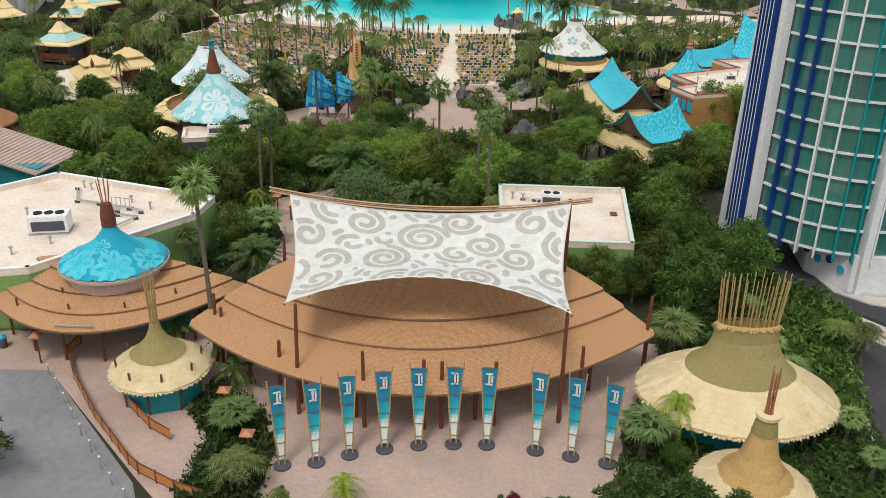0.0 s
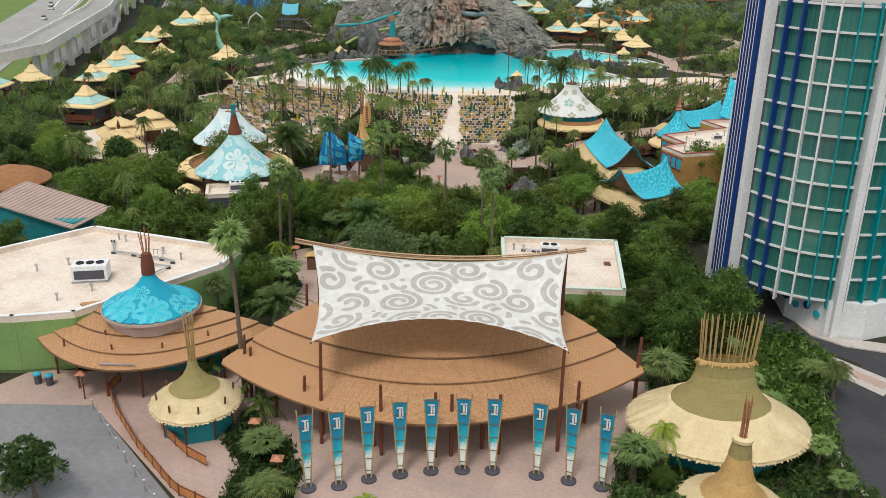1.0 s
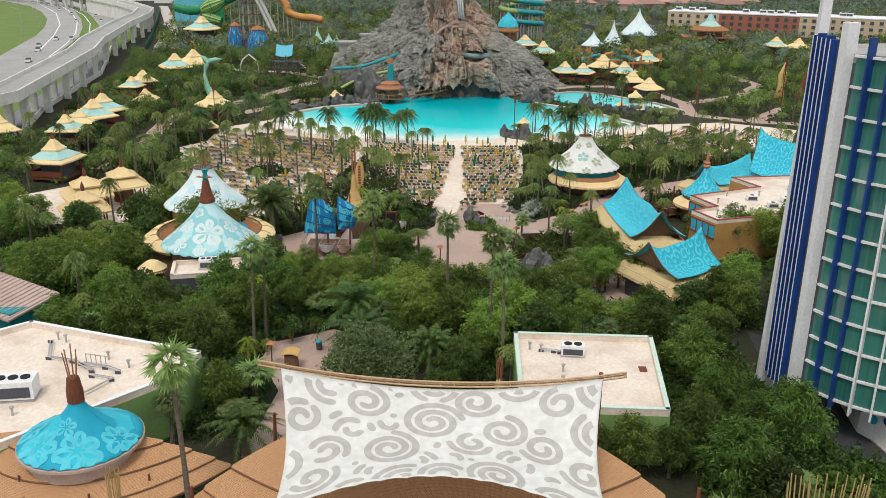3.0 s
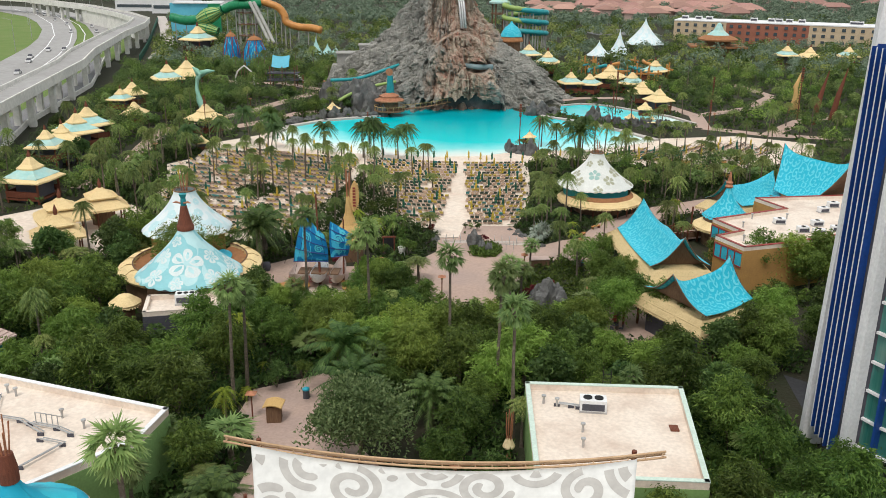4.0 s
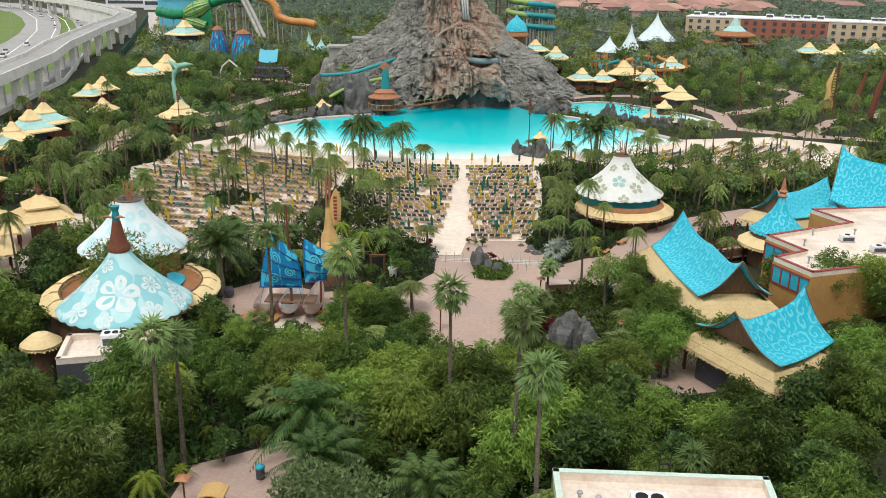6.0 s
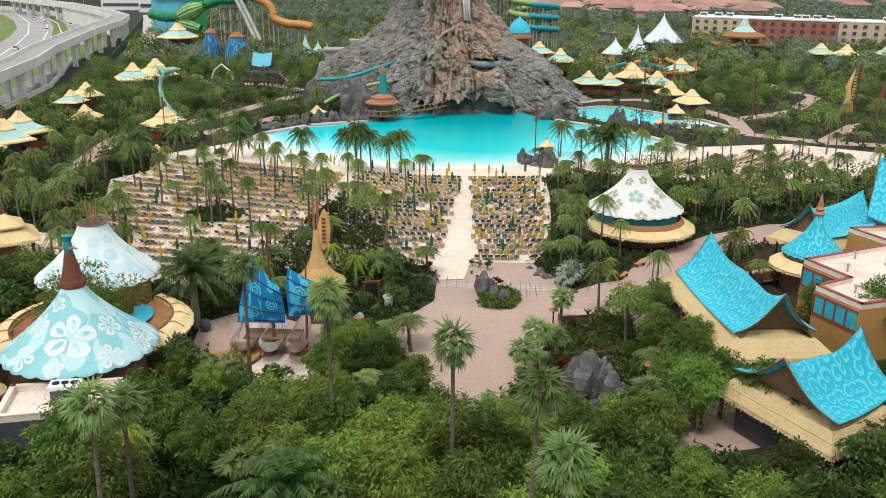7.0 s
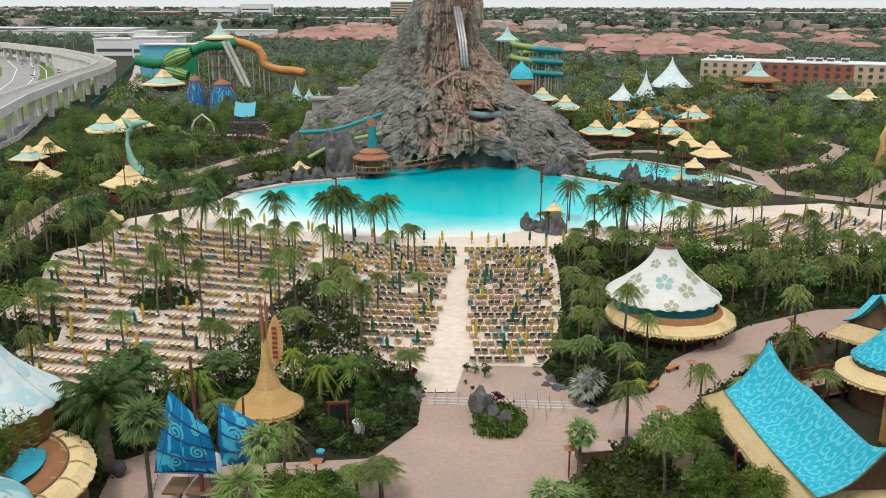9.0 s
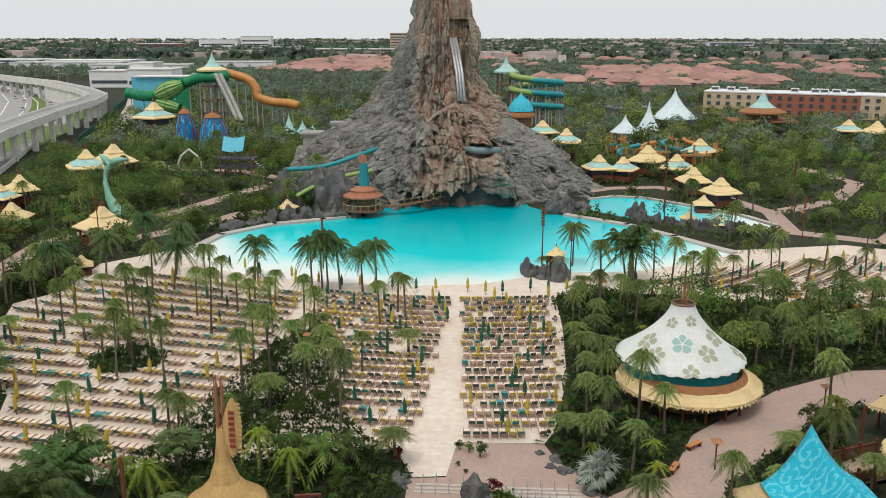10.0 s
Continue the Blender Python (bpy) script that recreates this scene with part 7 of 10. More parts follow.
# cabana loungers with canvas hoods by the east beach
hood = thing("hooded_lounger", "tan hooded double lounger on the sand", "lounger", (0, 0, 0), "hooded loungers on the sand")
part("base", MB().box((0, 0, 0.35), (1.6, 1.9, 0.7)), M["ochre_wall"], hood, at_world=False)
part("hood", MB().sheet(lambda u, v: ((2 * u - 1) * 0.85, -0.95 + 1.0 * v, 0.7 + 1.1 * math.sin(v * math.pi * 0.55 + 0.35)), 6, 8, 0.06), M["sand"], hood, at_world=False)
HOODS = [(42.6, 202.2), (45.0, 200.0), (47.4, 198.0), (49.8, 196.0), (43.6, 198.2), (46.0, 195.4), (52.0, 199.5), (50.2, 203.0), (54.5, 203.5), (48.0, 191.5), (56.5, 207), (44.5, 206)]
for k, (x, y) in enumerate(HOODS):
    m = pose(x, y, 0.02, 0, 0, 20 + 8 * (k % 3))
    if k == 0:
        hood.matrix_basis = m
    else:
        copy_thing(hood, m)

# ---- lamps, rails, plaza furniture ----
lamp = thing("path_lamp", "tall brown path lamp with a copper pagoda shade", "lamp", (0, 0, 0), "path lamps")
part("post", MB().tube([(0, 0, 0), (0, 0, 2.4)], 0.07, 8), M["rust_wood"], lamp, at_world=False)
part("lantern", MB().box((0, 0, 2.5), (0.28, 0.28, 0.32)), M["bamboo"], lamp, "amber lantern box", at_world=False)
part("shade", MB().add([(-0.48, -0.48, 2.66), (0.48, -0.48, 2.66), (0.48, 0.48, 2.66), (-0.48, 0.48, 2.66), (0, 0, 2.95)], [(3, 2, 1, 0), (0, 1, 4), (1, 2, 4), (2, 3, 4), (3, 0, 4)]), M["copper"], lamp, "copper pagoda shade", at_world=False)
LAMPS = [(-20.4, 91.3), (-1.0, 80.5), (14.8, 140.3), (14.0, 121), (-12.9, 129.7), (6.4, 132.9), (-4.4, 123.5), (19.5, 150.5), (33, 163), (-23.6, 57.6), (-15.6, 52.5), (-12.6, 47.5), (-20.5, 175), (-70, 200), (-74, 230), (30, 176), (-66, 262), (-52, 300), (60, 250), (-33.0, 59.0)]
for k, (x, y) in enumerate(LAMPS):
    if k == 0:
        lamp.location = (x, y, 0)
    else:
        copy_thing(lamp, pose(x, y, 0))
pylon = thing("torch_pylon", "tall carved red-brown totem pole by the pool", "totem", (0, 0, 0), "totem poles")
part("pole", MB().tube([(0, 0, 0), (0, 0, 8.5)], [0.13, 0.1], 8), M["rust_wood"], pylon, at_world=False)
for k in range(6):
    part("band", MB().lathe([(0.2, 8.4 + 0.5 * k), (0.36, 8.6 + 0.5 * k), (0.2, 8.8 + 0.5 * k)], 8), M["rust_wood"], pylon, at_world=False)
for k, (x, y, s) in enumerate(((8.0, 210.5, 0.95), (12.2, 209.0, 0.75), (-26, 213, 0.75), (36, 262, 1.1), (-66, 222, 0.9), (-52, 268, 0.8), (62, 262, 1.0), (84, 258, 1.3), (33, 246, 0.8), (55, 235, 0.8))):
    m = pose(x, y, 0, 0, 0, 40 * k) @ Matrix.Diagonal((s, s, s, 1))
    if k == 0:
        pylon.matrix_basis = m
    else:
        copy_thing(pylon, m)
for x0, x1, y in ((-5.6, -1.2, 146.6), (1.6, 8.2, 146.4)):
    for k in range(3):
        st = single("stair_step", MB().box(((x0 + x1) / 2, y - 0.6 * k, 0.05 + 0.0), (x1 - x0, 0.3, 0.04)), M["pale_paving"], "pale concrete step edge between beach and plaza", "step", ((x0 + x1) / 2, y - 0.6 * k, 0), "structure")
rail = thing("handrail", "short bent grey metal handrail", "handrail", (0, 0, 0), "handrails on the steps")
part("tube", MB().tube([(0, -0.9, 0), (0, -0.9, 0.85), (0, -0.6, 0.95), (0, 0.6, 0.95), (0, 0.9, 0.85), (0, 0.9, 0)], 0.03, 6), M["metal"], rail, at_world=False)
for k, (x, y) in enumerate([(-5.0, 146), (-3.9, 146.1), (-2.8, 146.2), (-1.7, 146.2), (2.4, 146), (3.5, 145.8), (4.6, 145.6), (5.7, 145.3), (6.8, 145.0), (3.0, 143.9), (4.1, 143.7), (5.2, 143.5)]):
    if k == 0:
        rail.location = (x, y, 0.03)
    else:
        copy_thing(rail, pose(x, y, 0.03))
bench = thing("plaza_bench", "orange-brown slatted bench by the planting", "bench", (0, 0, 0), "benches")
part("seat", MB().box((0, 0, 0.45), (1.8, 0.5, 0.08)), M["orange"], bench, at_world=False)
for s in (-0.7, 0.7):
    part("leg", MB().box((s, 0, 0.2), (0.12, 0.45, 0.4)), M["rust_wood"], bench, at_world=False)
for k, (x, y, rz) in enumerate(((16.0, 150.1, 60), (18.6, 154.4, 40), (-17.6, 126.6, 10), (-26, 125, 20))):
    m = pose(x, y, 0.03, 0, 0, rz)
    if k == 0:
        bench.matrix_basis = m
    else:
        copy_thing(bench, m)
table = thing("patio_table", "dark round patio table with four chairs and a closed red parasol", "table", (0, 0, 0), "patio tables")
part("top", MB().lathe([(0, 0.74), (0.5, 0.74), (0.5, 0.78), (0, 0.78)], 14), M["slate_wall"], table, at_world=False)
part("stem", MB().tube([(0, 0, 0), (0, 0, 2.0)], 0.05, 6), M["slate_wall"], table, at_world=False)
part("folded_canopy", MB().lathe([(0.08, 1.1), (0.28, 1.25), (0.15, 2.1), (0.02, 2.6)], 8, ruff=0.06), M["red_trim"], table, "closed red parasol", at_world=False)
for k in range(4):
    a = math.pi / 2 * k + 0.4
    part("chair", MB().box((0.85 * math.cos(a), 0.85 * math.sin(a), 0.43), (0.42, 0.42, 0.06), math.degrees(a)).box((1.05 * math.cos(a), 1.05 * math.sin(a), 0.65), (0.05, 0.42, 0.5), math.degrees(a)), M["slate_wall"], table, at_world=False)
for k, (x, y) in enumerate(((16.5, 121.5), (18.6, 123.8), (17.0, 117.5), (20.6, 120.6), (16.2, 114.2), (21.4, 124.5), (15.6, 125.6))):
    if k == 0:
        table.location = (x, y, 0.04)
    else:
        copy_thing(table, pose(x, y, 0.04, 0, 0, 33 * k))
booth = thing("garden_booth", "small brown timber booth with a curved tan roof", "booth", (-18.3, 91.2, 0))
part("body", MB().box((-18.3, 91.2, 0.8), (1.35, 1.2, 1.6), 8), M["brown_wood"], booth)
part("roof", MB().sheet(lambda u, v: (-18.3 + 1.8 * (u - 0.5), 91.2 + 1.7 * (v - 0.5), 1.72 + 0.25 * math.sin(math.pi * u)), 8, 4, 0.1), M["thatch_gold"], booth)
bin_ = thing("litter_bin", "round dark litter bin with a blue lid", "bin", (0, 0, 0), "litter bins")
part("drum", MB().lathe([(0.32, 0), (0.34, 0.9), (0, 0.9)], 14), M["slate_wall"], bin_, at_world=False)
part("lid", MB().lathe([(0.36, 0.9), (0.36, 1.05), (0.1, 1.2), (0, 1.2)], 14), M["cyan_paint"], bin_, at_world=False)
for k, (x, y) in enumerate(((-16.2, 95.6), (14.6, 135.4), (-38.5, 61.4), (-37.3, 61.2), (-13.5, 134.2))):
    if k == 0:
        bin_.location = (x, y, 0.02)
    else:
        copy_thing(bin_, pose(x, y, 0.02))
bundle = thing("pole_bundle", "slim bundle of copper poles on a thatched collar", "torch", (3.4, 85.3, 0))
pole_crown(bundle, 3.4, 85.3, 0.16, 0.0, 0.3, 4.8, 9, M["copper"], 0.06)
part("collar", MB().lathe([(0.5, 1.6), (0.55, 1.75), (0.2, 2.6)], 14, (3.4, 85.3)), M["thatch"], bundle)
crate = thing("wooden_crate", "low brown timber crate at the edge of the garden", "crate", (8.6, 136, 0))
part("body", MB().box((8.6, 136, 0.55), (2.6, 1.4, 1.1), 12), M["brown_wood"], crate)
part("lid", MB().box((8.6, 136, 1.14), (2.8, 1.6, 0.08), 12), M["tan_roof"], crate, "pale lid")
sign = thing("menu_board", "dark menu board in a carved red-brown frame", "sign", (-13.1, 140.3, 0))
part("board", MB().box((-13.1, 140.3, 1.3), (1.4, 0.12, 1.7), 10), M["dark"], sign)
for s in (-1, 1):
    part("post", MB().box((-13.1 + 0.78 * s, 140.3 + 0.13 * s, 1.2), (0.16, 0.2, 2.4), 10), M["rust_wood"], sign)
part("lintel", MB().box((-13.1, 140.3, 2.35), (2.0, 0.22, 0.22), 10), M["rust_wood"], sign)
pot = thing("planter_pot", "pale round pot with upright bamboo sticks", "planter", (-11.1, 139.2, 0))
part("pot", MB().lathe([(0.42, 0.02), (0.6, 1.2), (0.5, 1.2), (0.45, 1.0), (0, 1.0)], 16, (-11.1, 139.2)), M["pale_concrete"], pot)
pole_crown(pot, -11.1, 139.2, 0.25, 0.9, 0.3, 2.4, 4, M["green_wall"], 0.06)
urn = thing("dark_urn", "dark ceramic urn beside the ring roof", "planter", (-28.9, 131.1, 0))
part("urn", MB().lathe([(0.35, 0.02), (0.6, 0.6), (0.45, 1.2), (0.3, 1.25), (0, 1.2)], 18, (-28.9, 131.1)), M["slate_wall"], urn, smooth=True)
flat("boat_sand", [(-23, 122.2), (-22.6, 124.8), (-19.5, 126.2), (-16.6, 125.4), (-15.4, 122.6), (-17, 120.6), (-21, 120.2)], 0.05, M["sand"], "white sand pit in front of the boat", "sand", 0.02)
for bx, by in ((-23.6, 124.8), (-15.6, 125.0)):
    rb = thing("ring_bench", "low curved brown timber bench beside the boat", "bench", (bx, by, 0), "ring benches")
    part("seat", MB().lathe([(1.9, 0.35), (1.9, 0.5), (0.7, 0.55), (0.7, 0.35)], 30, (bx, by)), M["ochre_wall"], rb)
    part("base", MB().lathe([(1.5, 0), (1.5, 0.36)], 24, (bx, by)), M["brown_wood"], rb)
GARDEN = [(1.4, 118.5), (2.6, 122), (4.4, 127.6), (6.6, 132), (9.4, 137.4), (12, 139), (14.2, 138), (15.2, 133), (15.2, 124), (14, 117.5), (8, 114)]
flat("garden_bed", GARDEN, 0.06, M["soil"], "planted rock garden beside the dining hall", "soil")
single("screen_fence", MB().box((16.6, 99.6, 1.3), (4.4, 0.12, 2.6), -20), M["dk_green"], "dark green screen fence behind the small building", "fence", (16.6, 99.6, 0), kind="structure")
bridge = thing("wooden_bridge", "red-brown timber footbridge with posts and rails", "bridge", (31.5, 150, 0))
part("deck", MB().box((31.0, 149.8, 0.6), (7.6, 3.4, 0.2), 24), M["paving"], bridge)
for s in (-1, 1):
    ox, oy = -0.41 * 1.75 * s, 0.91 * 1.75 * s
    part("rail", MB().box((31.0 + ox, 149.8 + oy, 1.75), (7.6, 0.14, 0.14), 24), M["rust_wood"], bridge)
    part("mesh_panel", MB().box((31.0 + ox, 149.8 + oy, 1.2), (7.6, 0.05, 0.85), 24), M["brown_wood"], bridge)
    for k in range(5):
        q = -3.7 + 1.85 * k
        part("post", MB().box((31.0 + ox + 0.914 * q, 149.8 + oy + 0.407 * q, 1.05), (0.22, 0.22, 2.1), 24), M["rust_wood"], bridge)

# ---- west: flyover, highway, slide complex ----
vd = thing("flyover", "pale concrete highway flyover on square pillars", "bridge", (-150, 360, 0))
DECK = [(-121, 110), (-103, 199), (-122, 282), (-133, 315), (-150, 382), (-160, 430), (-170, 462), (-196, 503), (-244, 564), (-318, 637), (-420, 700), (-600, 760)]
def along(pts, off):
    out = []
    for i, p in enumerate(pts):
        a, b = Vector(pts[max(0, i - 1)]), Vector(pts[min(len(pts) - 1, i + 1)])
        d = (b - a).normalized()
        out.append((p[0] - d.y * off, p[1] + d.x * off))
    return out


def strip(pts, w0, w1, z0, z1):
    """A road-like band of one piece along a line."""
    A, B = along(pts, w0), along(pts, w1)
    n = len(pts)
    vs = [(x, y, z1) for x, y in A] + [(x, y, z1) for x, y in B] + [(x, y, z0) for x, y in A] + [(x, y, z0) for x, y in B]
    fs = [(0, n, 3 * n, 2 * n), (n - 1, 3 * n - 1, 4 * n - 1, 2 * n - 1)]
    for i in range(n - 1):
        fs += [(i, i + 1, n + i + 1, n + i), (2 * n + i, 3 * n + i, 3 * n + i + 1, 2 * n + i + 1), (i, 2 * n + i, 2 * n + i + 1, i + 1), (n + i, n + i + 1, 3 * n + i + 1, 3 * n + i)]
    return MB().add(vs, fs)


part("deck", strip(DECK, 0, 7.6, 8.4, 9.6), M["pale_concrete"], vd)
part("road_surface", strip(DECK, 0.4, 7.2, 9.6, 9.64), M["highway"], vd, "worn grey asphalt")
part("barrier", strip(DECK, -0.2, 0.25, 8.1, 10.6), M["pale_concrete"], vd)
part("barrier", strip(DECK, 7.4, 7.8, 8.1, 10.6), M["pale_concrete"], vd)
for i in range(1, len(DECK) - 3):
    (x0, y0), (x1, y1) = DECK[i], DECK[i + 1]
    rz = math.degrees(math.atan2(y1 - y0, x1 - x0)) - 90
    ox, oy = along([DECK[i], DECK[i + 1]], 3.8)[0][0] - x0, along([DECK[i], DECK[i + 1]], 3.8)[0][1] - y0
    n = max(1, round(math.hypot(x1 - x0, y1 - y0) / 24))
    for k in range(n):
        x, y = x0 + (x1 - x0) * (k + 0.5) / n, y0 + (y1 - y0) * (k + 0.5) / n
        for q in (0.55, 1.45):
            part("pillar", MB().box((x + ox * q, y + oy * q, 3.7), (1.5, 2.0, 7.4), rz), M["pale_concrete"], vd)
        part("cross_beam", MB().box((x + ox, y + oy, 7.75), (7.4, 2.3, 0.95), rz), M["pale_concrete"], vd)
part("end_wall", strip(DECK[6:9], 0.6, 7.0, 0.0, 8.4), M["pale_concrete"], vd, "solid concrete approach wall")
flat("highway_grass", [(-112, 110), (-118, 240), (-160, 405), (-196, 500), (-235, 560), (-330, 665), (-600, 780), (-900, 780), (-700, 110)], 0.3, surf("verge_grass", (0.11, 0.19, 0.035), (0.16, 0.21, 0.06), 0.1, 0.95, bump=0.3), "mown grass verge beside the highway", "grass")
flat("highway", [(-150, 230), (-194, 368), (-208, 412), (-224, 453), (-247, 503), (-276, 554), (-307, 601), (-346, 643), (-420, 690), (-640, 760), (-640, 800), (-480, 765), (-386, 717), (-354, 700), (-303, 639), (-261, 567), (-229, 506), (-206, 457), (-187, 411), (-174, 371), (-160, 327), (-143, 276), (-120, 200)], 0.5, M["highway"], "wide worn grey highway curving past the flyover", "road")
flat("highway_ramp", [(-178, 417), (-208, 480), (-238, 538), (-271, 592), (-306, 645), (-324, 684), (-269, 609), (-226, 536), (-198, 482), (-172, 425)], 0.505, M["highway"], "grey slip road beside the highway", "road")
flat("service_road", [(-112, 200), (-123, 238), (-132.5, 280), (-148, 337), (-161, 377), (-156, 374), (-141.5, 335), (-128, 298), (-122, 268), (-115, 232), (-104, 196)], 0.42, M["asphalt"], "grey service road under the flyover", "road")
flat("driveway", [(-138, 373), (-156, 435), (-183, 510), (-216, 594), (-226, 621), (-220, 621), (-177, 511), (-154, 450), (-139, 402), (-133, 383)], 0.46, M["pale_paving"], "pale concrete driveway behind the slides", "road")
single("road_barrier", strip([(-104, 200), (-114.5, 232), (-121.5, 268), (-127.5, 298), (-141, 335), (-155, 372)], 0, 0.5, 0.0, 1.3), M["pale_concrete"], "low white concrete barrier of the service road", "barrier", (-128, 298, 0), "structure")
single("boundary_wall", strip([(-139, 368), (-153, 412), (-177, 483), (-212, 585)], 0, 0.4, 0.0, 2.4), M["dk_green"], "dark green boundary fence along the driveway", "fence", (-140, 368, 0), "structure")
for ln in ([(-165, 338), (-178.7, 381), (-196, 428), (-222.7, 488), (-252, 545), (-293.6, 616), (-347, 686)], [(-176, 351), (-200, 414), (-223.7, 470), (-261, 543), (-308.7, 619), (-355, 676)], [(-185, 418), (-212, 480), (-241, 536), (-274, 590)]):
    single("lane_line", strip(ln, 0, 0.5, 0.45, 0.53), M["white"], "white painted lane line on the highway", "road marking", (*ln[0], 0), "structure")
car = thing("car", "small pale car on the highway", "car", (0, 0, 0), "cars on the highway")
part("body", MB().prism([(-2.2, -0.9), (2.2, -0.9), (2.3, 0), (2.2, 0.9), (-2.2, 0.9)], 0.3, 0.95), M["white"], car, at_world=False)
part("cabin", MB().add([(-1.5, -0.8, 0.95), (1.1, -0.8, 0.95), (1.1, 0.8, 0.95), (-1.5, 0.8, 0.95), (-1.0, -0.65, 1.5), (0.5, -0.65, 1.5), (0.5, 0.65, 1.5), (-1.0, 0.65, 1.5)], [(0, 1, 5, 4), (1, 2, 6, 5), (2, 3, 7, 6), (3, 0, 4, 7), (4, 5, 6, 7)]), M["slate_wall"], car, at_world=False)
for sx in (-1.4, 1.4):
    for sy in (-0.85, 0.85):
        part("wheel", MB().tube([(sx, sy - 0.1, 0.32), (sx, sy + 0.1, 0.32)], 0.32, 10), M["dark"], car, at_world=False)
for k, (x, y, rz) in enumerate(((-270, 565.5, 120), (-248.5, 536, 118), (-223.5, 488, 114), (-190.5, 396, 110), (-184.5, 398, 110), (-185, 369.6, 109), (-178, 354.8, 109), (-227.6, 522.7, 117), (-210.5, 490, 115), (-320, 642, 126), (-165, 322, 106), (-300, 612, 123))):
    m = pose(x, y, 0.5, 0, 0, rz)
    if k == 0:
        car.matrix_basis = m
    else:
        copy_thing(car, m)
for k, (x, y) in enumerate(((-273, 538), (-224, 447), (-203, 392), (-320, 608), (-307, 675), (-277, 632), (-240, 568))):
    st = thing("street_lamp", "tall grey highway lamp on a curved arm", "street lamp", (x, y, 0), "highway lamps")
    part("post", MB().tube([(x, y, 0), (x, y, 13.5)], [0.16, 0.1], 6), M["metal"], st)
    part("arm", MB().tube([(x, y, 13.5), (x - 2.5, y, 14.4), (x - 4, y, 14.5)], 0.07, 5), M["metal"], st)

st = thing("slide_tower", "timber slide tower under a teal and straw pagoda roof", "tower", (-108.5, 420, 0))
part("roof", MB().lathe([(6.0, 22.0), (6.1, 22.6), (3.5, 23.6), (2.9, 23.8)], 24, (-108.5, 420)), M["thatch"], st)
part("hat", MB().lathe([(3.4, 23.6), (2.0, 24.8), (0.8, 26.8), (0.1, 29.0), (0, 29)], 20, (-108.5, 420)), M["teal_roof"], st, "teal pointed hat")
for k in range(8):
    a = 2 * math.pi * k / 8
    part("post", MB().tube([(-108.5 + 4 * math.cos(a), 420 + 4 * math.sin(a), 0), (-108.5 + 4 * math.cos(a), 420 + 4 * math.sin(a), 22.4)], 0.35, 6), M["concrete"], st)
for z in (6, 11, 16, 19.5):
    part("platform", MB().lathe([(0, z), (4.6, z), (4.6, z + 0.4), (0, z + 0.4)], 16, (-108.5, 420)), M["brown_wood"], st)
slide("water_slide", [(-145, 424, 13.4), (-138, 423, 12.2), (-130, 421, 13.0)], 2.1, M["slide_green"], "big green slide tube")
slide("water_slide", [(-119, 419, 17.4), (-113, 417, 19.6), (-106, 416, 20.0), (-102, 418, 20.4)], 2.0, M["slide_green"], "green slide tube from the tower")
for (x0, z0, x1, z1, r) in ((-131, 12.6, -119.5, 17.2, 3.3), (-131, 10.2, -122, 7.8, 2.7)):
    fl = thing("slide_funnel", "lime ribbed flower-shaped slide funnel", "water slide", (x0, 419, 0), "slide funnels")

    def bell(u, v, x0=x0, z0=z0, x1=x1, z1=z1, r=r):
        a = 2 * math.pi * u
        q = (1.9 + (r - 1.9) * math.sin(math.pi * min(1.0, v * 1.15)) ** 0.9) * (1 + 0.05 * math.cos(10 * a))
        d = Vector((x1 - x0, -1, z1 - z0)).normalized()
        up = Vector((-d.z, 0, d.x))
        return Vector((x0 + (x1 - x0) * v, 419 - v, z0 + (z1 - z0) * v)) + q * (math.cos(a) * up + math.sin(a) * Vector((0, 1, 0)))
    part("bell", MB().sheet(bell, 40, 14), M["slide_lime"], fl, smooth=True)
    for k in range(14):
        part("rib", MB().tube([bell(k / 14, v) for v in np.linspace(0.04, 0.98, 10)], 0.17, 5), M["slide_green"], fl, "dark green rib", smooth=True)
    for v in (0.0, 0.45, 1.0):
        part("ring", MB().tube([bell(k / 24, v) for k in range(25)], 0.2, 5), M["slide_green"], fl, "dark green ring", smooth=True)
    part("leg", MB().tube([((x0 + x1) / 2, 418.5, 0), ((x0 + x1) / 2, 418.5, z0)], 0.4, 6), M["concrete"], fl)
slide("water_slide", [(-104, 420, 21.5), (-99, 419, 20.4), (-94, 418, 18.8), (-91, 417, 15.5), (-90, 416, 12.5), (-84.5, 415, 10.6), (-78, 414, 10.2), (-74, 413, 9.4)], 1.6, M["slide_orange"], "orange slide tube winding down")
for dx in (0, 1.8):
    slide("water_slide", [(-105.5 + dx, 414, 21), (-99.5 + dx, 408, 12), (-94.5 + dx, 402, 4.5)], 0.75, M["concrete"], "pale steep body slide", False)
M["sky_paint"] = surf("sky_blue_paint", (0.14, 0.52, 0.66), (0.11, 0.45, 0.6), 0.4, 0.6, bump=0.05)
box = thing("slide_shed", "bright blue flat-roofed shed beside the slides", "building", (-150, 480, 0))
part("wall", MB().box((-153, 480, 8.5), (22, 12, 17), 10), M["sky_paint"], box)
part("roof", MB().box((-150, 480, 17.2), (25, 13, 0.5), 10), M["white"], box)
part("stair", MB().box((-140, 473, 8.5), (6, 3, 17), 10), M["slide_green"], box, "green stair block")
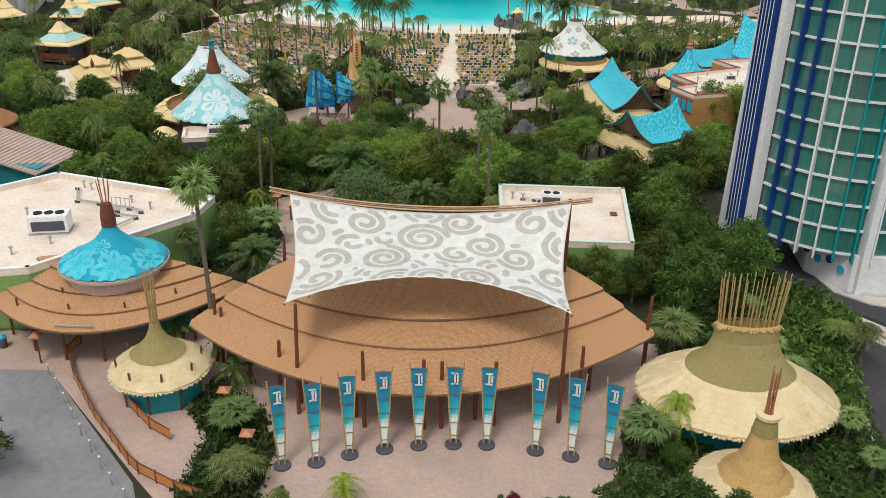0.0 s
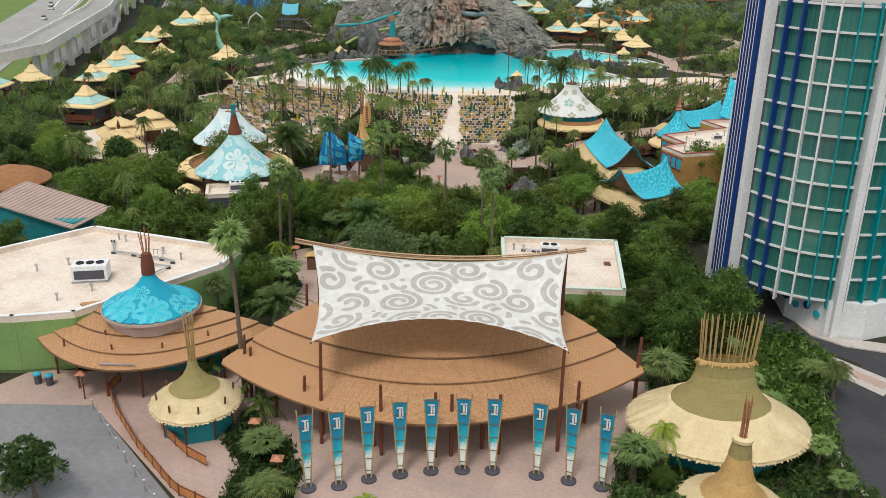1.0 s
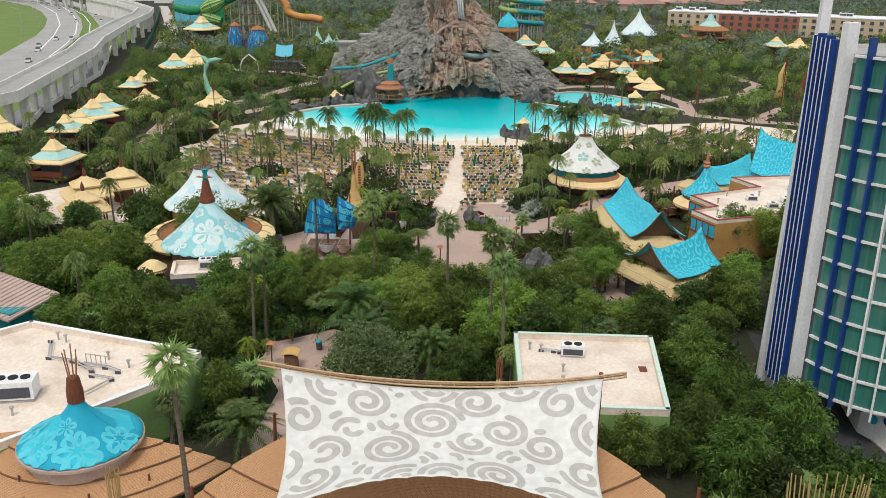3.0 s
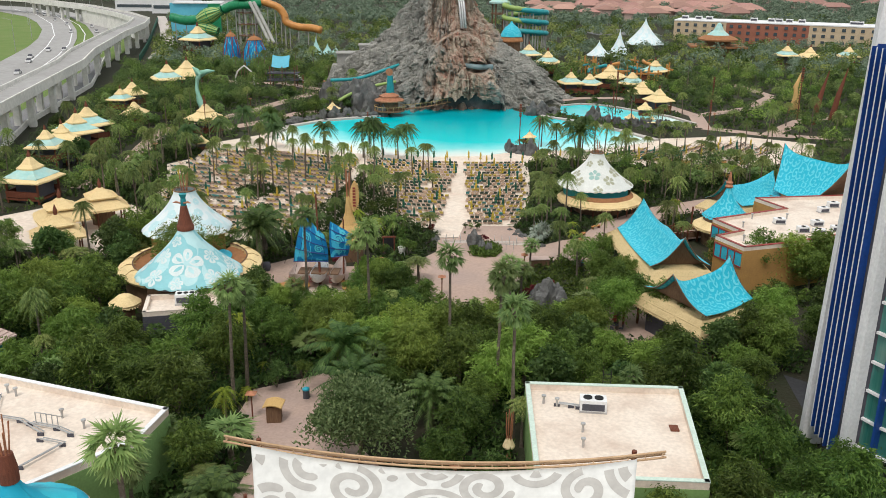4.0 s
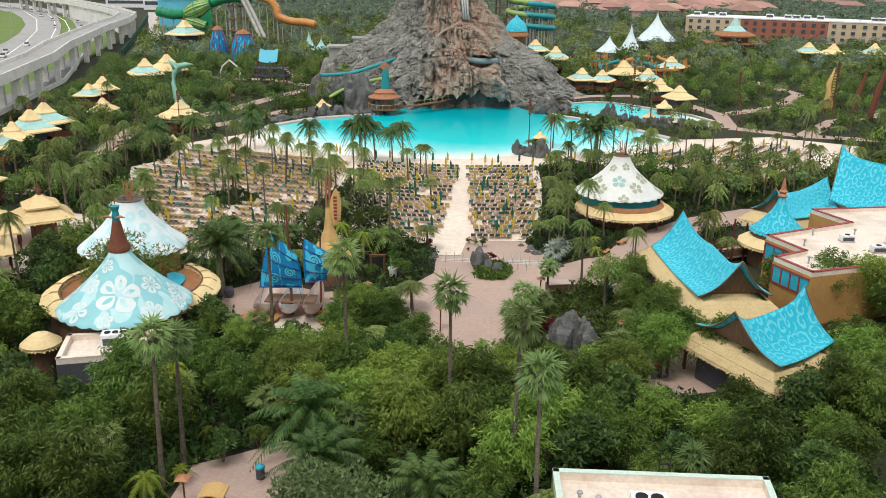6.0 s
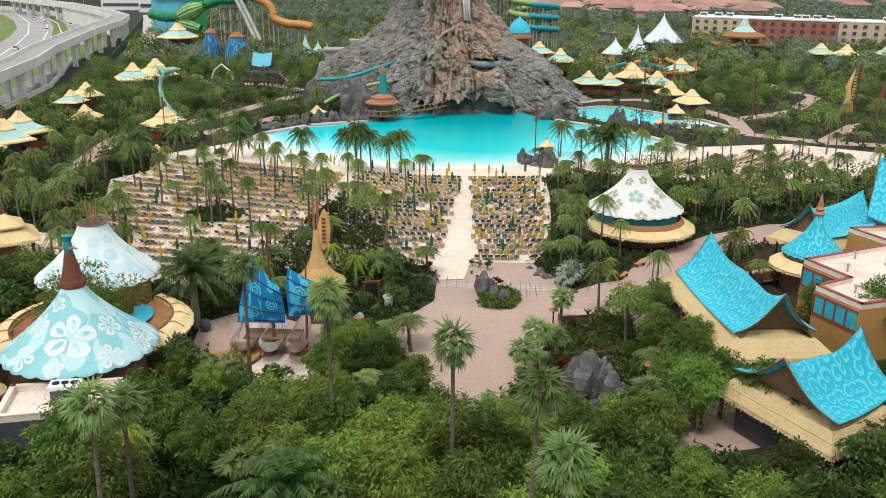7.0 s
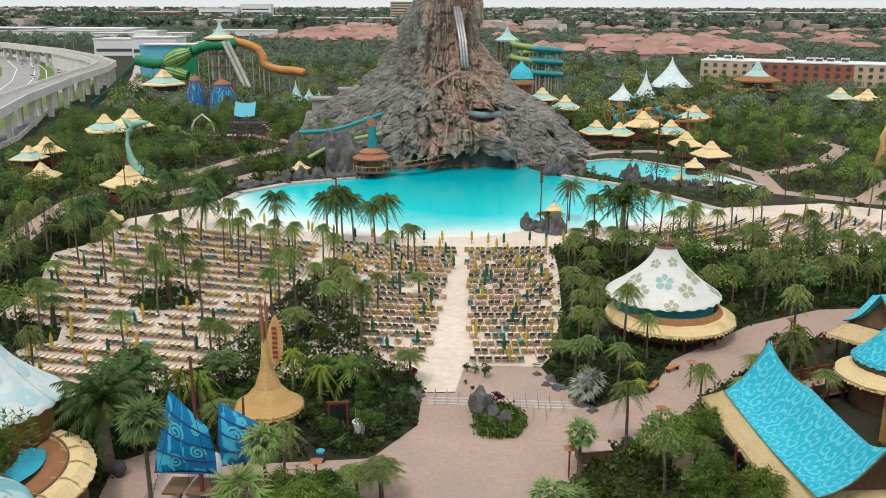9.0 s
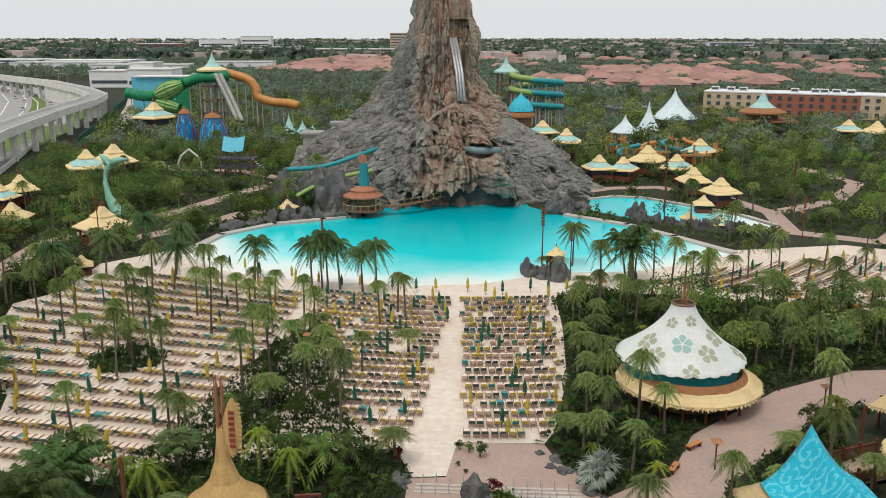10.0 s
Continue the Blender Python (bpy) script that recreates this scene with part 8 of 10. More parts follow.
for x, dy, z0, z1, wd in ((-98.6, 358, 0, 12.4, 0.9), (-89.5, 358, 0, 11.2, 1.25)):
    dm = thing("lattice_dome", "blue printed dome tent with red lattice and cap", "tent", (x, dy, 0), "lattice domes")
    part("cloth", MB().lathe([(3.6 * wd, z0), (3.7 * wd, z0 + 0.3 * z1), (3.2 * wd, z0 + 0.6 * z1), (1.9 * wd, z1 - 1.0)], 24, (x, dy)), M["sail_print"], dm, smooth=True)
    part("cap", MB().lathe([(2.3 * wd, z1 - 1.2), (1.5 * wd, z1 - 0.3), (0.4, z1 + 0.3), (0.15, z1 + 1.2)], 16, (x, dy)), M["rust_roof"], dm)
    for k in range(8):
        for way in (-1, 1):
            a = 2 * math.pi * k / 8
            part("lath", MB().tube([(x + q * wd * math.cos(a + way * 0.1 * i), dy + q * wd * math.sin(a + way * 0.1 * i), h * z1) for i, (q, h) in enumerate(((3.66, 0), (3.72, 0.15), (3.76, 0.3), (3.55, 0.45), (3.27, 0.6), (2.62, 0.77), (1.98, 0.91)))], 0.11, 4), M["red_trim"], dm)
for x, z1 in ((-70, 9.5), (-65.3, 7.0), (-62, 6)):
    tt, _ = cone_tent("teal_spire_tent", x, 380, 2.8, 2.6, 0.05, z1, 1.6, M["teal_roof"], "small pale teal spire tent", 0)
    part("post", MB().tube([(x, 380, 0), (x, 380, 4)], 0.15, 6), M["brown_wood"], tt)
play = thing("play_tower", "dark timber play tower with a cyan sail roof and stairs", "tower", (-66, 303, 0))
part("sail", MB().sheet(lambda u, v: (-69.4 + 5.6 * u, 302 + 2.4 * v, 6.4 + 3.4 * v + 0.5 * (2 * u - 1) ** 2), 10, 8, 0.1), M["sky_paint"], play, "curved cyan sail roof")
for x in (-70, -66, -62):
    for y in (302, 306):
        part("post", MB().box((x, y, 3.4), (0.35, 0.35, 6.8)), M["brown_wood"], play)
for z in (2.4, 4.6):
    part("platform", MB().box((-66, 304, z), (10, 4.5, 0.3)), M["slate_wall"], play)
    for k in range(11):
        part("baluster", MB().box((-70.8 + 0.96 * k, 301.8, z + 0.6), (0.12, 0.12, 1.1)), M["slate_wall"], play)
    part("rail", MB().box((-66, 301.8, z + 1.15), (10, 0.14, 0.14)), M["slate_wall"], play)
for k in range(8):
    part("stair_step", MB().box((-61.2 + 0.55 * k, 301.6, 4.5 - 0.5 * k), (0.6, 1.4, 0.14)), M["metal"], play)
arch = thing("rib_arch", "pointed pale timber arch gate with hanging ribs", "arch", (-79.8, 307, 0))
part("rib", MB().tube([(-82.8, 307, 0), (-82.9, 307, 2.6), (-82.0, 307, 4.6), (-79.8, 307, 6.4), (-77.6, 307, 4.6), (-76.7, 307, 2.6), (-76.8, 307, 0)], 0.28, 6), M["pale_concrete"], arch)
for k in range(5):
    part("lath", MB().tube([(-81.8 + k, 307.2, 0.2), (-81.8 + k, 307.2, 4.4 + 1.2 * (1 - abs(k - 2) / 2))], 0.09, 5), M["brown_wood"], arch)

# ---- east: coiled slides, play area, long building ----
t2 = thing("slide_tower", "slide tower with a pale pointed hat behind the volcano", "tower", (4.6, 400, 0))
part("hat", MB().lathe([(4.4, 22.4), (4.5, 23), (2.6, 24), (1.0, 25.6), (0.1, 28), (0, 28)], 20, (4.6, 400)), M["teal_roof"], t2)
part("deck", MB().lathe([(0, 18), (3.6, 18), (3.6, 18.5), (0, 18.5)], 16, (4.6, 400)), M["brown_wood"], t2)
for k in range(6):
    a = 2 * math.pi * k / 6
    part("post", MB().tube([(4.6 + 3 * math.cos(a), 400 + 3 * math.sin(a), 0), (4.6 + 3 * math.cos(a), 400 + 3 * math.sin(a), 22.8)], 0.3, 6), M["brown_wood"], t2)


def coil(cx, cy, r, z0, z1, turns, a0):
    return [(cx + r * math.cos(a0 + 2 * math.pi * turns * t), cy + 0.7 * r * math.sin(a0 + 2 * math.pi * turns * t), z0 + (z1 - z0) * t) for t in np.linspace(0, 1, int(turns * 8) + 1)]


slide("water_slide", coil(16, 398, 8.5, 21.5, 8, 3.2, 2.6), 1.0, M["slide_aqua"], "aqua coiled slide tube")
slide("water_slide", coil(12, 396, 5.5, 22.5, 14, 1.8, 2.4), 1.0, M["slide_lime"], "lime coiled slide tube")
dome = thing("blue_dome", "round building with a blue domed roof and brown eaves", "building", (9.2, 370, 0))
part("cloth", MB().lathe([(4.2, 11.5), (3.8, 13), (2.4, 15), (0.8, 16.2), (0.1, 17.4)], 24, (9.2, 370)), M["blue_print"], dome, smooth=True)
part("eave", MB().lathe([(4.8, 9.6), (4.8, 10.1), (3.8, 11.6)], 24, (9.2, 370)), M["rust_roof"], dome)
part("wall", MB().lathe([(3.6, 0), (3.6, 10)], 20, (9.2, 370)), M["brown_wood"], dome)
for x, y, r, h in ((45.4, 385, 5.0, 9.0), (54.5, 392, 4.2, 13.0), (72.5, 438, 9.0, 15.0), (50, 380, 3.0, 7.0)):
    tt, _ = cone_tent("pale_spire_tent", x, y, r, 3.2, 0.1, h, 1.6, M["white_print"], "pale blue-white spire tent in the play area", 0)
    part("post", MB().tube([(x, y, 0), (x, y, 4)], 0.2, 6), M["brown_wood"], tt)
pl = thing("water_playground", "orange and teal water play structure", "playground", (50, 340, 0))
prng = random.Random(3)
for k in range(34):
    x, y = 34 + 30 * prng.random(), 316 + 36 * prng.random()
    part("frame", MB().tube([(x, y, 0), (x, y, 4 + 3 * prng.random())], 0.25, 6), M["slide_orange"], pl)
    part("beam", MB().box((x, y, 3.2 + 2 * prng.random()), (4.5, 0.4, 0.5), 180 * prng.random()), M["slide_orange"] if k % 3 else M["slide_aqua"], pl)
for k in range(4):
    cc = coil(38 + 7 * k, 326 + 5 * k, 3, 6, 1, 1.2, k)
    part("flume", MB().tube(cc, 0.6, 8), M["slide_orange"] if k % 2 else M["slide_aqua"], pl, smooth=True)
pag = thing("pagoda_restaurant", "broad brown two-tier pagoda with a pale blue spire roof", "building", (101, 418, 0))
part("lower_roof", MB().box((101, 418, 4.4), (24, 14, 0.7), -6), M["rust_roof"], pag)
part("upper_roof", MB().lathe([(8.5, 7.0), (8.6, 7.6), (5.0, 9.2)], 24, (101, 418)), M["rust_roof"], pag)
part("spire", MB().lathe([(4.8, 9.2), (2.2, 11.2), (0.8, 14), (0, 14.5)], 16, (101, 418)), M["teal_roof"], pag)
part("wall", MB().box((101, 418, 3.5), (10, 8, 7), -6), M["brown_wood"], pag)
flame = thing("flame_sculpture", "tall golden flame-shaped sculpture", "sculpture", (83, 268, 0))
part("body", MB().tube([(83, 268, 0), (83.2, 268, 4), (82.6, 268, 8), (83.8, 268, 12.5)], [2.2, 1.2, 0.8, 0.1], 10), M["thatch_gold"], flame, smooth=True)
for k in range(8):
    part("tooth", MB().box((84.2, 268, 5 + 0.8 * k), (0.7, 0.2, 0.4)), M["thatch_gold"], flame)
flame.location = (87, 270, 0)
flame.scale = (0.85, 0.85, 0.9)
for x, y in ((86, 252), (93, 258)):
    ts = thing("red_totem", "leaning dark red carved spire", "totem", (x, y, 0), "carved spires")
    part("spire", MB().tube([(x, y, 0), (x + 1.0, y, 7), (x + 2.5, y, 14)], [0.9, 0.7, 0.1], 8), M["rust_wood"], ts)

lb = thing("long_building", "long three-storey cream and brick-red building with white roof", "building", (135, 480, 0))
LA, LB_ = Vector((97, 496, 0)), Vector((196, 455, 0))
ldir = (LB_ - LA).normalized()
lrz = math.degrees(math.atan2(ldir.y, ldir.x))
M["brick"] = surf("brick_red", (0.36, 0.14, 0.09), (0.31, 0.12, 0.08), 0.3, 0.85, bump=0.1)
M["cream"] = surf("cream_wall", (0.60, 0.47, 0.32), (0.55, 0.43, 0.29), 0.3, 0.85, bump=0.1)
M["cool_glass"] = surf("cool_glass", (0.08, 0.10, 0.12), (0.06, 0.08, 0.09), 0.5, 0.15, bump=0, spec=0.6)
for k in range(8):
    c = LA + ldir * (6.6 + 13.2 * k)
    part("wall", MB().box((c.x + 4, c.y + 9, 5.0), (13.2, 20, 10.0 + (0.8 if k in (2, 3) else 0)), lrz), M["brick"] if k in (2, 3, 4) else M["cream"], lb)
    part("roof", MB().box((c.x + 4, c.y + 9, 10.2), (13.4, 20.4, 0.5), lrz), M["white"], lb)
    for f in range(3):
        for q in range(3):
            w = LA + ldir * (2.4 + 13.2 * k + 4.2 * q)
            part("window", MB().box((w.x - 0.12 + 0.35, w.y - 0.3 - 0.2, 2.0 + 3.1 * f), (1.7, 0.2, 1.5), lrz), M["cool_glass"], lb)
mid = LA.lerp(LB_, 0.5)
prng = random.Random(9)
for k in range(10):
    c = LA + ldir * (95 * prng.random() + 3)
    roof_unit(c.x + 4, c.y + 9, 10.4, lrz, 1.3, 1)

# ---- suburbs towards the horizon ----
M["terracotta"] = surf("terracotta_roof", (0.42, 0.245, 0.20), (0.33, 0.19, 0.155), 0.05, 0.9, bump=0.3, fine=20, rnd=0.2)
M["stucco"] = surf("stucco", (0.55, 0.42, 0.36), (0.50, 0.38, 0.32), 0.1, 0.9, bump=0.1)
hprng = random.Random(21)
house = thing("suburban_house", "low stucco house with a hipped terracotta tile roof", "house", (0, 0, 0), "terracotta suburb")
part("wall", MB().box((0, 0, 2.6), (22, 12, 5.2)), M["stucco"], house, at_world=False)
part("roof", MB().add([(-12.5, -7.5, 5.1), (12.5, -7.5, 5.1), (12.5, 7.5, 5.1), (-12.5, 7.5, 5.1), (-6, 0, 8.6), (6, 0, 8.6)], [(3, 2, 1, 0), (0, 1, 5, 4), (1, 2, 5), (2, 3, 4, 5), (3, 0, 4)]), M["terracotta"], house, at_world=False)
HOUSE_AT = []
for (x0, x1, y0, y1, n) in ((-215, -55, 860, 1330, 420), (80, 205, 640, 960, 130), (270, 380, 760, 1000, 26), (-30, 520, 1000, 1500, 60), (30, 80, 640, 760, 8), (-420, -240, 1300, 1700, 24), (-200, 600, 1300, 1900, 40)):
    for k in range(n):
        HOUSE_AT.append((hprng.uniform(x0, x1), hprng.uniform(y0, y1), 1.2 if x1 == -55 else 1.0))
used_h = []
for x, y, big in HOUSE_AT:
    if any((x - a) ** 2 + (y - b) ** 2 < (15.5 * big) ** 2 for a, b in used_h):
        continue
    m = pose(x, y, 0, 0, 0, hprng.choice((0, 90, 20, 110)) + hprng.uniform(-8, 8)) @ Matrix.Diagonal((big * hprng.uniform(0.6, 0.95), big * hprng.uniform(0.8, 1.1), hprng.uniform(0.85, 1.15), 1))
    if not used_h:
        house.matrix_basis = m
    else:
        copy_thing(house, m)
    used_h.append((x, y))


def slab(x, y, w, d, h, mat, label, floors=5):
    b = thing("distant_block", label, "building", (x, y, 0), "distant blocks")
    part("wall", MB().box((x, y, h / 2), (w, d, h)), mat, b)
    part("roof", MB().box((x, y, h + 0.4), (w + 1, d + 1, 0.8)), M["white"], b)
    for f in range(floors):
        part("window", MB().box((x, y - d / 2 - 0.1, h * (f + 0.55) / floors), (w * 0.94, 0.2, h / floors * 0.4)), M["cool_glass"], b, "window band")


slab(-148, 1500, 34, 20, 37, M["cream"], "far pale high-rise with window bands", 9)
for x, y, w, d, h, mt, lab in ((-560, 1560, 70, 40, 20, "brick", "far pale office block with window bands"), (-700, 1250, 60, 30, 16, "brick", "far brick block with window bands"), (-340, 1600, 90, 30, 14, "stucco", "far pale block with window bands"), (470, 1900, 90, 30, 20, "white", "far white hotel block with window bands"), (640, 2100, 420, 40, 16, "stucco", "far long pale hotel with window bands"), (-420, 1000, 90, 40, 9, "white", "far white warehouse with window bands"), (-560, 1050, 120, 40, 8, "white", "far white warehouse with window bands"), (-210, 1420, 120, 30, 14, "cream", "far pale block with window bands")):
    slab(x, y, w, d, h, M[mt], lab, 3)
town = MB()
tg = random.Random(44)
for k in range(700):
    y = 1250 + 2900 * tg.random() ** 1.3
    x = tg.uniform(-0.6, 0.56) * y
    w, h = tg.uniform(12, 46), tg.uniform(7, 13) + 0.0015 * y
    town.box((x, y, h / 2), (w, tg.uniform(10, 22), h), tg.uniform(-20, 20))
single("distant_town", town, surf("town_walls", (0.55, 0.48, 0.43), (0.50, 0.40, 0.36), 0.01, 0.9, bump=0, isl=0.35), "scattered pale low buildings far towards the horizon", "town", kind="stuff")
for k, (x, y, w, h, gz) in enumerate(((-262, 690, 34, 11, 2), (-228, 668, 30, 13, 2), (-246, 700, 16, 16, 2), (-196, 690, 22, 9, 2), (-330, 900, 90, 8, 2), (-430, 960, 110, 8, 2), (-250, 960, 60, 9, 2), (-505, 1700, 70, 26, 4), (-440, 1720, 56, 32, 5))):
    wh = thing("warehouse" if k < 7 else "office_block", "long white flat-roofed building beyond the slides" if k < 7 else "white office block with dark window bands", "building", (x, y, 0), "far white buildings")
    part("wall", MB().box((x, y, h / 2), (w, 24, h), 4), M["white"], wh)
    part("roof", MB().box((x, y, h + 0.3), (w + 1, 25, 0.6), 4), M["pale_concrete"], wh)
    for f in range(gz - 1):
        part("window_band", MB().box((x, y - 12.1, h * (f + 0.7) / gz), (w * 0.86, 0.3, h * 0.36 / gz), 4), M["cool_glass"], wh)
M["lake"] = surf("lake_water", (0.55, 0.58, 0.6), (0.5, 0.54, 0.56), 0.01, 0.08, bump=0, spec=0.6)
flat("water_lake_west", [(-1900, 2900), (-900, 2900), (-800, 3500), (-2000, 3600)], 0.5, M["lake"], "distant pale lake", "water")
flat("water_lake_north", [(-10, 1240), (100, 1240), (120, 1420), (-30, 1420)], 0.5, M["lake"], "distant pale lake", "water")
flat("parking_lot", [(60, 520), (96, 520), (90, 560), (50, 555)], 0.3, M["asphalt"], "pale grey car park behind the trees", "road")

PATHS = [[(-78.6, 227.7), (-68, 250), (-64, 259), (-60.6, 271), (-56, 285), (-50, 300), (-42, 325)], [(-78.6, 227.7), (-78, 222), (-76, 208), (-72, 190), (-74, 172)], [(56, 244), (58, 262), (52, 280), (40, 292), (28, 290), (18, 282)], [(56, 244), (70, 236), (90, 232), (120, 236)], [(66, 175), (90, 180), (120, 186)], [(-51, 297.6), (-68, 312), (-84, 312), (-96, 322)], [(58, 262), (76, 276), (90, 300), (84, 330)], [(70, 236), (84, 256), (104, 270)], [(-66, 229), (-60, 237.8), (-55, 245.7), (-51, 255.3), (-45, 259.2)]]
for k, pp in enumerate(PATHS):
    single("park_path", strip(pp, -2.0, 2.0, -0.2, 0.03 + 0.004 * k), M["paving"], "pinkish concrete path winding through planting", "path", (*pp[0], 0), "structure")

# ---- planting ----
def tris_mesh(name, centre, along_v, across_v, mat):
    """Many leaf blades at once: a pointed triangle for each row."""
    n = len(centre)
    v = np.empty((n, 3, 3))
    v[:, 0] = centre - along_v + across_v
    v[:, 1] = centre - along_v - across_v
    v[:, 2] = centre + along_v
    me = bpy.data.meshes.new(name)
    me.vertices.add(3 * n)
    me.vertices.foreach_set("co", v.reshape(-1))
    me.loops.add(3 * n)
    me.loops.foreach_set("vertex_index", np.arange(3 * n, dtype=np.int32))
    me.polygons.add(n)
    me.polygons.foreach_set("loop_start", np.arange(0, 3 * n, 3, dtype=np.int32))
    me.update(calc_edges=True)
    me.materials.append(mat)
    return me


def unit(a):
    return a / np.maximum(1e-9, np.linalg.norm(a, axis=-1, keepdims=True))


def leaf_mesh(name, seed, height, radius, n, size, mat, droop=0.5, clumps=11, slim=0.36, flat_top=0.75):
    """A crown of small leaves gathered in uneven clumps."""
    g = np.random.default_rng(seed)
    c = []
    for k in range(clumps):
        a = g.uniform(0, 2 * np.pi)
        r = radius * (0.15 + 0.62 * g.random())
        c.append((r * np.cos(a), r * np.sin(a), height * (0.34 + 0.5 * g.random() * (1 - 0.45 * r / radius)), radius * g.uniform(0.28, 0.5)))
    c.append((0, 0, height * 0.8, radius * 0.45))
    c = np.array(c)
    pick = g.integers(0, len(c), n)
    d = unit(g.normal(size=(n, 3)))
    d[:, 2] = np.where(d[:, 2] < -0.35, -d[:, 2], d[:, 2])
    rad = c[pick, 3] * g.uniform(0.55, 1.15, n) ** 0.6
    p = c[pick, :3] + d * rad[:, None] * np.array([1, 1, flat_top * 1.15])
    out = unit(d + 0.7 * g.normal(size=(n, 3)) - np.array([0, 0, droop]))
    side = unit(np.cross(out, g.normal(size=(n, 3))))
    s = size * g.uniform(0.6, 1.3, n)[:, None]
    return tris_mesh(name, p, out * s * 0.5, side * s * 0.5 * slim, mat), c


def plume_mesh(name, seed, height, radius, n, size, mat, culms=38, slim=0.32, droop=0.6):
    """A clump of arching culms, each ending in a feathery plume of narrow leaves."""
    g = np.random.default_rng(seed)
    a = g.uniform(0, 2 * np.pi, culms)
    r = radius * np.sqrt(g.random(culms)) * g.uniform(0.75, 1.1, culms)
    top = height * (1.02 - 0.42 * (r / radius) ** 2) * g.uniform(0.8, 1.06, culms)
    pick = g.integers(0, culms, n)
    s = 0.28 + 0.78 * g.random(n) ** 0.75
    h = np.stack([np.cos(a), np.sin(a), 0 * a], 1)[pick]
    reach = r[pick] * (0.25 + 0.75 * s ** 1.5)
    p = h * reach[:, None]
    p[:, 2] = top[pick] * np.sin(1.5 * np.minimum(s, 1.06))
    spread = radius * 0.2 * (1.25 - s) + 0.12
    p += g.normal(size=(n, 3)) * spread[:, None] * np.array([1, 1, 0.7])
    d = unit(h * (0.5 + 0.6 * s[:, None]) + np.array([0, 0, 0.7]) * (1 - s[:, None]) - np.array([0, 0, droop]) * s[:, None] + 0.62 * g.normal(size=(n, 3)))
    side = unit(np.cross(d, g.normal(size=(n, 3))))
    z = size * g.uniform(0.6, 1.3, n)[:, None]
    c = np.stack([0.6 * r * np.cos(a), 0.6 * r * np.sin(a), 0.75 * top, r], 1)
    return tris_mesh(name, p, d * z * 0.5, side * z * 0.5 * slim, mat), c


def wood_tree(name, seed, height, radius, n, size, mat, label, plumes=False, **kw):
    t = thing(name, label, "tree", (0, 0, 0), "woodland trees")
    me, c = plume_mesh("crown", seed, height, radius, n, size, mat) if plumes else leaf_mesh("crown", seed, height, radius, n, size, mat, **kw)
    o = new("crown", me)
    o.parent = t
    mb = MB().tube([(0, 0, 0), (0.06, 0.04, height * 0.3), (0, 0.05, height * 0.62)], [0.16 + 0.012 * height, 0.13, 0.06], 7)
    part("trunk", mb, M["bark"], t, at_world=False)
    limbs = MB()
    for x, y, z, r in c[:6]:
        limbs.tube([(0, 0, height * 0.25), (x * 0.45, y * 0.45, z * 0.72), (x, y, z)], [0.09, 0.06, 0.02], 5, False)
    tagged(part("branching", limbs, M["bark"], t, at_world=False), kind="stuff")
    return t


def bush(name, seed, height, radius, n, size, mat, label, **kw):
    """A leafy garden bush on short stems."""
    me, c = leaf_mesh(name, seed, height, radius, n, size, mat, **kw)
    stems = MB()
    for x, y, z, r in c[:6]:
        stems.tube([(0, 0, 0), (x * 0.45, y * 0.45, z * 0.6), (x, y, z)], [0.09, 0.06, 0.02], 5, False)
    wood = stems.mesh("stems")
    bm = bmesh.new()
    bm.from_mesh(me)
    first_stem = len(bm.faces)
    bm.from_mesh(wood)
    bm.faces.ensure_lookup_table()
    for f in bm.faces[first_stem:]:
        f.material_index = 1
    bm.to_mesh(me)
    bm.free()
    me.materials.append(M["bark"])
    return tagged(new(name, me), label, "bush", "garden bushes")


def palm_tree(name, seed, height, n, length, mat, label, leaflets=13, arch=1.0, curve=0.4, slim=0.05, thick=0.15, reach=0.3, hang=0.45, lift=1.2):
    """Feather palm: arching fronds with paired leaflets."""
    g = random.Random(seed)
    t = thing(name, label, "palm", (0, 0, 0), "palms")
    cx = g.uniform(-curve, curve)
    mb = MB().tube([(0, 0, 0), (cx * 0.3, 0, height * 0.4), (cx, 0, height)], [thick * 1.4, thick, thick * 0.75], 8)
    part("trunk", mb, M["bark"], t, at_world=False)
    ctr, al, ac = [], [], []
    base = Vector((cx, 0, height))
    for k in range(n):
        a = 2 * math.pi * (k * 0.382 + 0.05 * g.random())
        up = lift - 1.85 * (k / n) + g.uniform(-0.12, 0.12)
        ln = length * g.uniform(0.85, 1.1)
        h = Vector((math.cos(a), math.sin(a), 0))
        side = Vector((-math.sin(a), math.cos(a), 0))
        pts = []
        for q in range(leaflets + 1):
            s = q / leaflets
            pts.append(base + h * ln * (s * math.cos(up * 0.9) + 0.1 * s) + Vector((0, 0, ln * (s * math.sin(up) * 0.85 - arch * 0.75 * s * s))))
        for q in range(1, leaflets + 1):
            p, d = pts[q], (pts[q] - pts[q - 1]).normalized()
            lw = ln * reach * (math.sin(math.pi * (0.12 + 0.86 * q / leaflets)) ** 0.6)
            for sg in (-1, 1):
                w = (side * sg * 0.85 + d * 0.55 + Vector((0, 0, -hang + g.uniform(-0.2, 0.2)))).normalized()
                ctr.append(p + w * lw * 0.5)
                al.append(w * lw * 0.5)
                ac.append(d * (ln * slim))
        for q in range(0, leaflets - 3, 4):
            d = pts[q + 4] - pts[q]
            ctr.append((pts[q] + pts[q + 4]) / 2)
            al.append(d * 0.52)
            ac.append(side * 0.045)
    me = tris_mesh("fronds", np.array(ctr), np.array(al), np.array(ac), mat)
    o = new("fronds", me)
    o.parent = t
    return t


